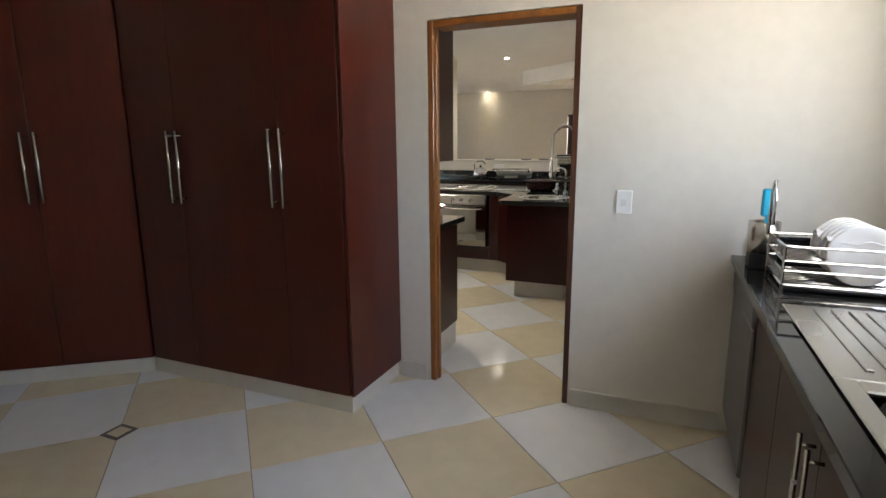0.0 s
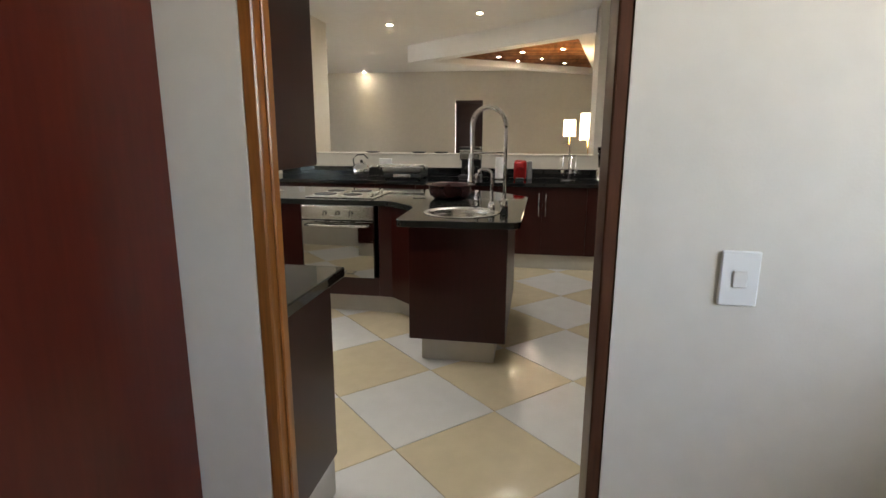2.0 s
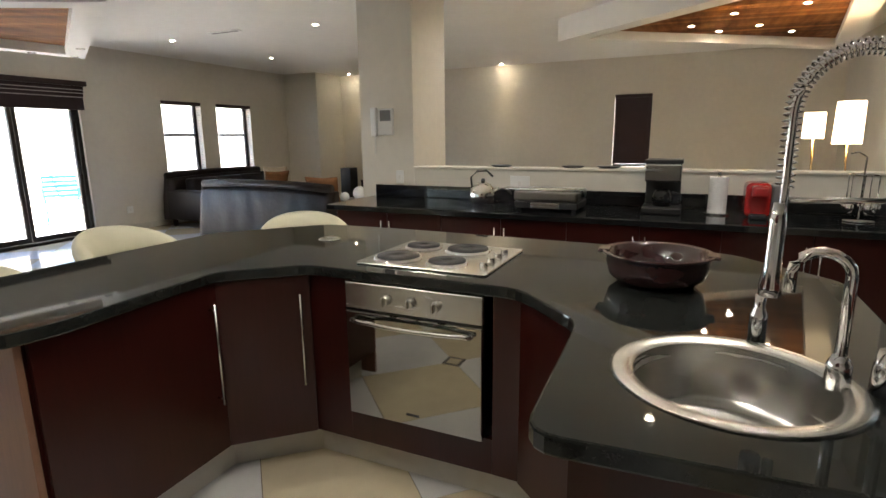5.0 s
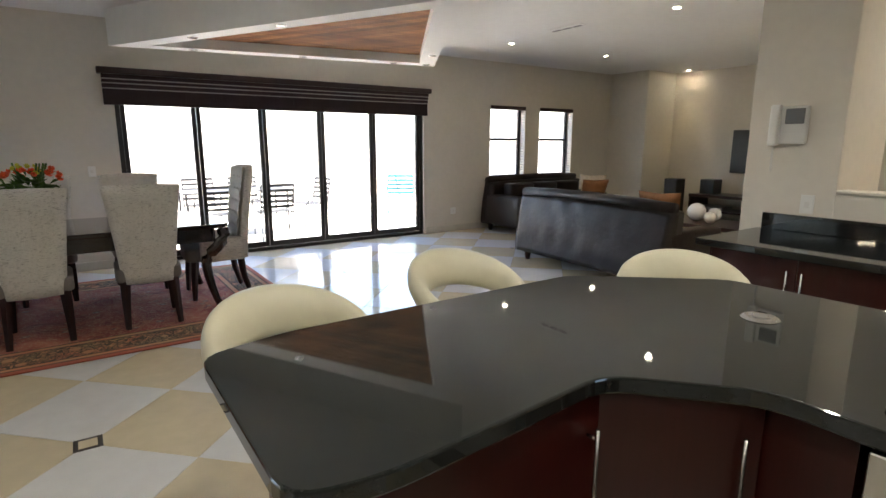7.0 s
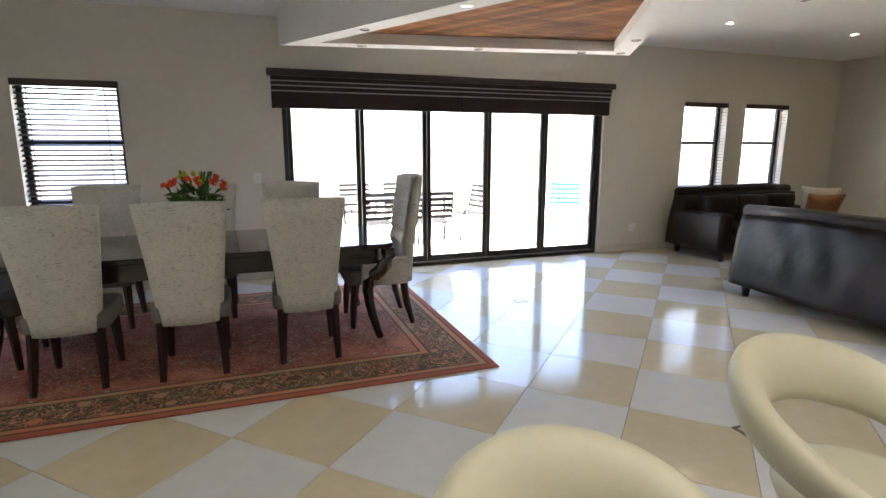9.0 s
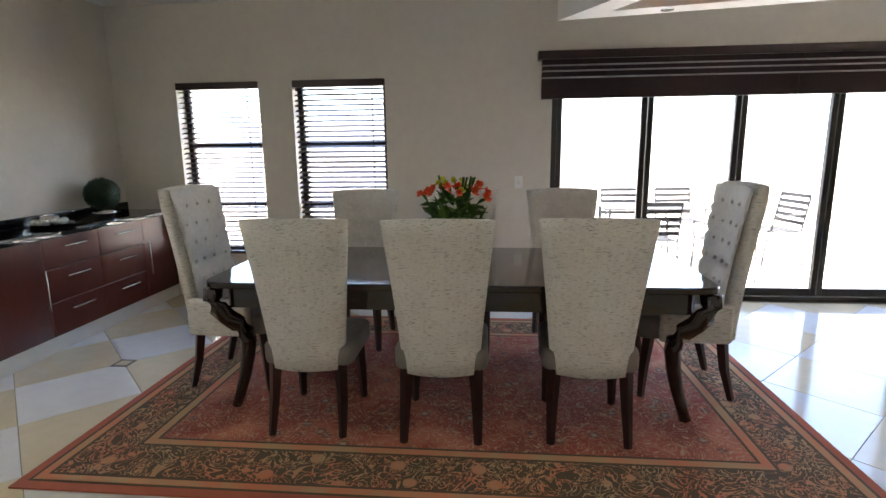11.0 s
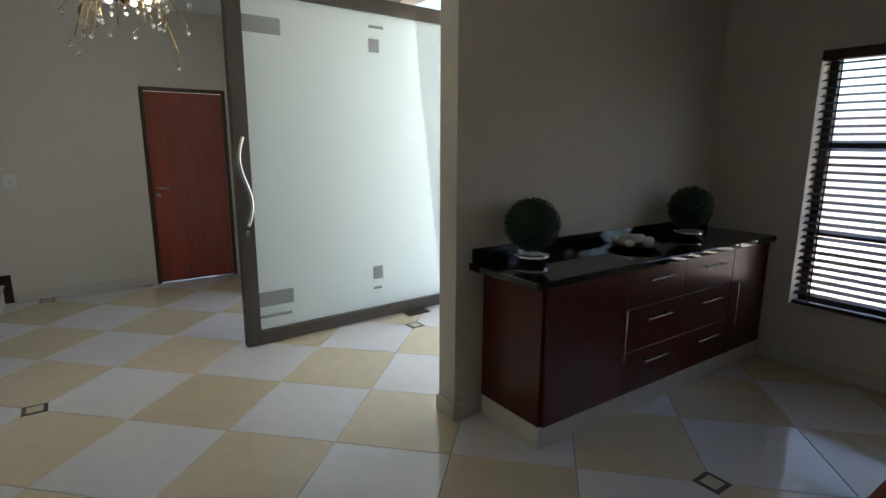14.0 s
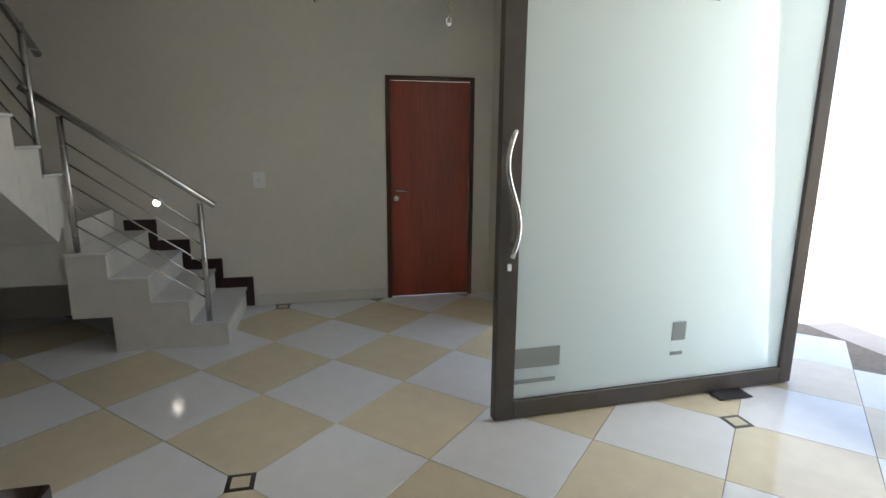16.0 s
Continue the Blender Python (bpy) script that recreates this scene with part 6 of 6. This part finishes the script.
def cushion(x, y, z, rz, tilt, m, label):
    b = bmesh.new()
    bmesh.ops.create_grid(b, x_segments=10, y_segments=10, size=0.22)
    up = [(v.co.x, v.co.y) for v in b.verts]
    b.free()
    b = bmesh.new()
    bmesh.ops.create_cube(b, size=1)
    bmesh.ops.subdivide_edges(b, edges=b.edges[:], cuts=8, use_grid_fill=True)
    for v in b.verts:
        u, w = v.co.x * 2, v.co.z * 2
        f = max(0.0, (1 - u ** 4) * (1 - w ** 4))
        pin = 1 - 0.10 * (1 - abs(u)) * abs(w) - 0.10 * (1 - abs(w)) * abs(u)
        v.co = Vector((u * 0.22 * pin, v.co.y * (0.02 + 0.15 * f), w * 0.22 * pin))
    b.transform(pose(x, y, z, tilt, 0, rz))
    solo("cushion", b, m, label, "cushion", group="sofa cushions", smooth=True, at=(x, y, z))


cushion(-9.98, 11.75, 0.72, 35, 20, "cushion_light", "pale patterned cushion on the sofa")
cushion(-9.80, 11.55, 0.66, 60, 25, "cushion_tan", "tan brown cushion on the sofa")
cushion(-7.15, 9.45, 0.74, 12, 15, "cushion_tan", "golden tan cushion on the leather sofa")

ot = thing("coffee_table", -7.7, 11.2, 0, "low dark coffee table in front of the sofas", "table")
part("tabletop", box(-8.3, -7.0, 10.85, 11.6, 0.38, 0.43, 0.008), "leg_wood", ot)
for x in (-8.24, -7.06):
    for y in (10.92, 11.53):
        part("leg", box(x - 0.035, x + 0.035, y - 0.035, y + 0.035, 0, 0.379, 0.004), "leg_wood", ot)
for x, y, r in ((-7.75, 11.2, 0.12), (-7.5, 11.1, 0.08), (-7.95, 11.05, 0.075), (-7.6, 11.38, 0.09)):
    solo("decor_ball", ball(x, y, 0.43 + r, r, 3), "ceramic_white", "white ceramic ball on the coffee table", "ornament", group="white ornaments", smooth=True, at=(x, y, 0.43))
tvu = thing("media_unit", -8.6, 13.95, 0, "low dark wooden media unit under the television", "tv unit")
part("tabletop", box(-9.35, -7.3, 13.65, 14.28, 0.50, 0.55, 0.006), "leg_wood", tvu)
part("shelf", box(-9.3, -7.35, 13.68, 14.27, 0.24, 0.27, 0.004), "leg_wood", tvu)
part("base", box(-9.3, -7.35, 13.68, 14.27, 0.0, 0.06, 0.004), "leg_wood", tvu)
for x in (-9.33, -8.35, -7.34):
    part("upright", box(x - 0.02, x + 0.02, 13.67, 14.27, 0.061, 0.499, 0.003), "leg_wood", tvu)
solo("media_player", box(-9.2, -8.75, 13.72, 14.1, 0.271, 0.34, 0.006), "steel_dark", "silver media player on the shelf", "electronics", at=(-9.0, 13.9, 0.271))
for x, y, h, z in ((-9.72, 13.75, 0.80, 0.0), (-9.12, 13.95, 0.26, 0.551)):
    sk_ = thing("loudspeaker", x, y, z, "black box loudspeaker beside the media unit", "speaker", "loudspeakers")
    part("cabinet", box(x - 0.13, x + 0.13, y - 0.12, y + 0.16, z + 0.001, z + h, 0.006), "black_plastic", sk_)
    part("grille", box(x - 0.12, x + 0.12, y - 0.128, y - 0.121, z + 0.02, z + h - 0.02, 0.003), "dark_iron", sk_)
tv = thing("television", -8.0, 14.2, 0.95, "flat black television mounted on the wall", "television")
part("bezel", box(-8.92, -7.92, 14.18, 14.25, 0.93, 1.69, 0.006), "black_plastic", tv)
part("screen", box(-8.90, -7.94, 14.174, 14.179, 0.95, 1.67), "screen_black", tv)
part("bracket", box(-8.6, -8.3, 14.251, 14.299, 1.2, 1.4), "dark_iron", tv)

# ---- hall ----
stc = thing("staircase", -5.9, -3.0, 0, "white tiled staircase with dark wood skirting", "stairs", kind="structure")
R_, T_ = 0.18, 0.25
for k in range(4):
    x0 = -6.43 + k * T_
    part("step", box(x0, -5.43 if k == 3 else x0 + T_ + 0.001, -3.49, -2.56, 0.001 if k < 3 else 0.26, (k + 1) * R_ - 0.022), "concrete_white", stc)
    part("tread", box(x0 - 0.015, x0 + T_, -3.49, -2.548, (k + 1) * R_ - 0.021, (k + 1) * R_, 0.004), "tile_white", stc)
    part("stair_skirting", box(x0 - 0.07, x0 + T_ - 0.07, -3.4985, -3.482, k * R_ + 0.002, (k + 1) * R_ + 0.09, 0.003), "leg_wood", stc, "dark wood stepped skirting")
part("landing", box(-5.43, -4.45, -3.49, -2.60, 0.50, 0.90), "concrete_white", stc)
part("landing", box(-5.0, -4.45, -3.49, -2.60, 0.901, 1.08), "concrete_white", stc)
for k in range(8):
    y0 = -2.65 + k * 0.26
    if y0 > -0.9:
        break
    part("step", box(-5.45, -4.5, y0, y0 + 0.262, 0.90 + k * R_, 1.08 + (k + 1) * R_ - 0.021), "concrete_white", stc)
    part("tread", box(-5.462, -4.5, y0 - 0.015, y0 + 0.26, 1.08 + (k + 1) * R_ - 0.02, 1.08 + (k + 1) * R_, 0.004), "tile_white", stc)
part("soffit", turned(box(-5.448, -4.5, 0.0, 2.1, -0.20, 0.0), pose(0, -2.60, 0.98, math.degrees(math.atan2(0.18, 0.26)), 0, 0)), "concrete_white", stc)
part("support_wall", box(-4.49, -4.35, -3.49, -0.8, 0.001, 0.699), "concrete_white", stc)
hr = thing("stair_railing", -6.3, -2.6, 0.18, "brushed steel stair railing with thin level rods", "railing")
P0, P1 = (-6.30, -2.60, 0.18), (-5.50, -2.60, 0.72)
part("post", tube([P0, (-6.30, -2.60, 1.04)], 0.02, 12), "steel", hr, smooth=True)
part("post", tube([(P1[0], P1[1], 0.72), (P1[0], P1[1], 1.62)], 0.02, 12), "steel", hr, smooth=True)
part("handrail", tube([(-6.40, -2.60, 1.02), (-5.30, -2.60, 1.80)], 0.024, 12), "steel", hr, smooth=True)
for k in range(5):
    dz = 0.14 + k * 0.145
    part("rod", tube([(-6.30, -2.60, 0.22 + dz * 0.9), (-5.50, -2.60, 0.78 + dz * 0.95)], 0.006, 8), "steel", hr, smooth=True)
hr2 = thing("stair_railing", -5.42, -2.4, 1.3, "brushed steel railing on the upper stair flight", "railing")
part("post", tube([(-5.42, -2.45, 1.26), (-5.42, -2.45, 2.16)], 0.02, 12), "steel", hr2, smooth=True)
part("handrail", tube([(-5.42, -2.62, 2.0), (-5.42, -1.0, 3.1)], 0.024, 12), "steel", hr2, smooth=True)
for k in range(4):
    part("rod", tube([(-5.42, -2.45, 1.45 + k * 0.15), (-5.42, -1.0, 2.45 + k * 0.15)], 0.006, 8), "steel", hr2, smooth=True)
sl = thing("step_light", -5.77, -3.49, 0.93, "small lit round wall light beside the stairs", "wall light")
part("rim", turned(lathe([(0.03, 0), (0.045, 0.0), (0.045, 0.01), (0.03, 0.012)], 0, 0, 0, 20), pose(-5.77, -3.499, 0.95, -90, 0, 0)), "chrome", sl, smooth=True)
part("lens", turned(lathe([(0, 0.004), (0.029, 0.004), (0.029, 0.009), (0, 0.009)], 0, 0, 0, 20), pose(-5.77, -3.499, 0.95, -90, 0, 0)), "lamp_dim", sl)

CX, CY, CZ = -7.37, -0.44, 2.17
chd = thing("chandelier", CX, CY, CZ, "brass branch chandelier hung with crystal leaf drops", "chandelier")
part("ceiling_rose", lathe([(0, 0), (0.06, 0), (0.06, -0.03), (0.01, -0.05), (0, -0.05)], CX, CY, CEIL, 24), "brass", chd, smooth=True)
part("stem", tube([(CX, CY, CEIL - 0.04), (CX, CY, CZ)], 0.008, 8), "brass", chd, smooth=True)
rc = random.Random(9)
for k in range(16):
    a = k * 6.283 / 16 + rc.uniform(-0.15, 0.15)
    L, dz = rc.uniform(0.16, 0.32), rc.uniform(-0.22, 0.1)
    d = Vector((math.cos(a), math.sin(a), 0))
    pts = [Vector((CX, CY, CZ)) + d * L * u + Vector((0, 0, 0.12 * math.sin(u * 3.1) + dz * u * u)) for u in (0, 0.2, 0.4, 0.6, 0.8, 1.0)]
    br = part("branch", tube(pts, 0.004, 6), "brass", chd, smooth=True)
    for j in (2, 3, 4, 5):
        e = pts[j] + Vector((rc.uniform(-0.05, 0.05), rc.uniform(-0.05, 0.05), rc.uniform(-0.06, -0.015)))
        tw = tube([pts[j], (pts[j] + e) / 2 + Vector((0, 0, 0.01)), e], 0.002, 5)
        part("twig", tw, "brass", br)
        part("crystal", ball(e.x, e.y, e.z - 0.012, 0.012, 1, None, 1.9), "solid_glass", br, smooth=True)
for k in range(6):
    a = k * 1.047
    x, y = CX + 0.11 * math.cos(a), CY + 0.11 * math.sin(a)
    part("bulb", ball(x, y, CZ + 0.03, 0.014, 2), "lamp_on", chd, smooth=True)
cn = thing("console_table", -6.2, 0.25, 0, "dark wooden console table with a steel handle", "console table")
part("tabletop", box(-6.57, -5.96, 0.22, 1.25, 0.735, 0.772, 0.004), "table_wood", cn)
part("drawer", box(-6.555, -5.97, 0.235, 1.24, 0.60, 0.734, 0.003), "leg_wood", cn)
for x in (-6.53, -6.0):
    for y in (0.26, 1.21):
        part("leg", box(x - 0.028, x + 0.028, y - 0.028, y + 0.028, 0.001, 0.599, 0.004), "leg_wood", cn)
bar_handle(cn, (-6.555, 0.55, 0.67), (-6.555, 0.85, 0.67), (-0.03, 0, 0))


# ---- terrace furniture ----
def garden_chair(m, label):
    ob = thing("garden_chair", 0, 0, 0, label, "garden chair", "terrace chairs")
    for s in (-1, 1):
        part("side_frame", tube([(0.25, s * 0.25, 0), (0.2, s * 0.25, 0.44), (-0.22, s * 0.25, 0.42), (-0.28, s * 0.25, 0.0)], 0.011, 6), m, ob)
        part("back_post", tube([(-0.22, s * 0.25, 0.42), (-0.30, s * 0.25, 0.86)], 0.011, 6), m, ob)
        part("arm", tube([(0.18, s * 0.27, 0.44), (0.16, s * 0.28, 0.62), (-0.25, s * 0.27, 0.64)], 0.011, 6), m, ob)
    for k in range(5):
        part("slat", box(-0.20 + k * 0.085, -0.14 + k * 0.085, -0.25, 0.25, 0.425, 0.437), m, ob)
    for k in range(5):
        z = 0.50 + k * 0.082
        part("slat", box(-0.245 - k * 0.015, -0.233 - k * 0.015, -0.25, 0.25, z, z + 0.045), m, ob)
    return ob


GZ = -0.03
g = garden_chair("dark_iron", "dark metal slatted garden chair on the terrace")
g.matrix_basis = pose(-12.2, 6.87, GZ, 0, 0, 178)
for x, y, r in ((-12.25, 6.05, 184), (-13.7, 6.1, 0), (-13.75, 6.9, 6), (-13.0, 7.75, -80), (-12.95, 5.2, 88)):
    copy_thing(g, pose(x, y, GZ, 0, 0, r))
g2 = garden_chair("teal_metal", "teal blue metal garden chair on the terrace")
g2.matrix_basis = pose(-13.2, 9.75, GZ, 0, 0, 150)
copy_thing(g2, pose(-13.8, 10.3, GZ, 0, 0, 60))
gt = thing("garden_table", -12.97, 6.47, GZ, "dark metal garden table on the terrace", "garden table")
part("tabletop", box(-13.35, -12.6, 5.65, 7.3, 0.68, 0.70, 0.004), "dark_iron", gt)
for x in (-13.3, -12.65):
    for y in (5.7, 7.25):
        part("leg", tube([(x, y, GZ), (x, y, 0.68)], 0.015, 8), "dark_iron", gt)


# ---- tiled floor: 60 cm tiles laid at 45 degrees, with small square inlays every third diagonal ----
D_ = 2.555 / 6
FX, FY = -6.75, -0.85
floor = thing("floor", FX, FY, 0, "glossy cream and white chequered floor tiles laid diagonally", "floor", kind="structure")
part("screed", box(-11.04, -0.62, -3.64, 14.4, -0.10, -0.004), "grout", floor)
part("screed", box(-11.27, -11.05, 4.81, 8.94, -0.10, -0.004), "grout", floor)


def tile_mesh(name, material):
    h = D_ - 0.0023
    b = bmesh.new()
    lo = [b.verts.new((x, y, -0.006)) for x, y in ((h, 0), (0, h), (-h, 0), (0, -h))]
    up = [b.verts.new((x, y, -0.0012)) for x, y in ((h, 0), (0, h), (-h, 0), (0, -h))]
    k = h - 0.002
    tp_ = [b.verts.new((x, y, 0.0)) for x, y in ((k, 0), (0, k), (-k, 0), (0, -k))]
    for a, c in ((lo, up), (up, tp_)):
        for i in range(4):
            b.faces.new([a[i], a[(i + 1) % 4], c[(i + 1) % 4], c[i]])
    b.faces.new(tp_)
    return finish(name, b, material)


def under_floor(x, y):
    """Whether the rooms' floor covers the place."""
    if 0.45 < y < 14.2 and -11.0 < x < -0.9:
        return True
    return (-3.6 < y <= 0.6 and -10.6 < x < -3.6) or (-1.0 < y <= 0.6 and -5.6 < x < -0.9)


tiles = {"tile_white": tile_mesh("tile", "tile_white"), "tile_cream": tile_mesh("tile", "tile_cream")}
near, far_ = [], {"tile_white": [], "tile_cream": []}
for p in range(-12, 16):
    for q in range(-8, 38):
        if (p + q) % 2 == 0:
            continue
        x, y = FX + p * D_, FY + q * D_
        if not under_floor(x, y):
            continue
        m = "tile_white" if p % 2 else "tile_cream"
        seen = (-3.4 < y < 7.4) and not (x > -5.6 and y < 1.2)
        if seen and len(near) < 298:
            near.append((x, y, m))
        else:
            far_[m].append((x, y))
for x, y, m in near:
    t_ = new("tile", tiles[m])
    t_.parent = floor
    t_.matrix_basis = Matrix.Translation((x - FX, y - FY, 0))
for m, places in far_.items():
    verts, faces = [], []
    h = D_ - 0.0023
    for x, y in places:
        k = len(verts)
        verts += [(x - FX + h, y - FY, 0), (x - FX, y - FY + h, 0), (x - FX - h, y - FY, 0), (x - FX, y - FY - h, 0)]
        faces.append((k, k + 1, k + 2, k + 3))
    # half tiles along the window wall and the outer wall of the kitchen
    for p, x_in, side in ((-11, WX + 0.004, 1), (-10, WX + 0.004, 1), (14, -0.786, -1), (15, -0.786, -1)):
        for q in range(4, 36):
            x, y = FX + p * D_, FY + q * D_
            if (p + q) % 2 == 0 or under_floor(x, y) or m != ("tile_white" if p % 2 else "tile_cream"):
                continue
            w = h - side * (x_in - x)
            if w <= 0.01:
                continue
            k = len(verts)
            tip = x + side * h
            if w <= h:
                verts += [(tip - FX, y - FY, 0), (x_in - FX, y - FY + w, 0), (x_in - FX, y - FY - w, 0)]
                faces.append((k, k + 1, k + 2))
            else:
                e = 2 * h - w
                verts += [(tip - FX, y - FY, 0), (x - FX, y - FY + h, 0), (x_in - FX, y - FY + e, 0), (x_in - FX, y - FY - e, 0), (x - FX, y - FY - h, 0)]
                faces.append((k, k + 1, k + 2, k + 3, k + 4))
    me = bpy.data.meshes.new("far_tiles")
    me.from_pydata(verts, [], faces)
    me.materials.append(MATS[m])
    o = new("far_tiles", me)
    o.parent = floor
    tagged(o, kind="stuff")
inb, inw = box(-0.062, 0.062, -0.062, 0.062, -0.004, 0.0015, 0.001), box(-0.04, 0.04, -0.04, 0.04, 0.0, 0.0025, 0.0005)
inb, inw = finish("inlay", inb, "inlay_dark"), finish("inlay_centre", inw, "tile_cream")
for i in range(-1, 3):
    for j in range(-1, 6):
        x, y = FX + i * 2.555, FY + j * 2.555
        if under_floor(x, y):
            for nm, me in (("inlay", inb), ("inlay_centre", inw)):
                o = new(nm, me)
                o.parent = floor
                o.matrix_basis = Matrix.Translation((x - FX, y - FY, 0))
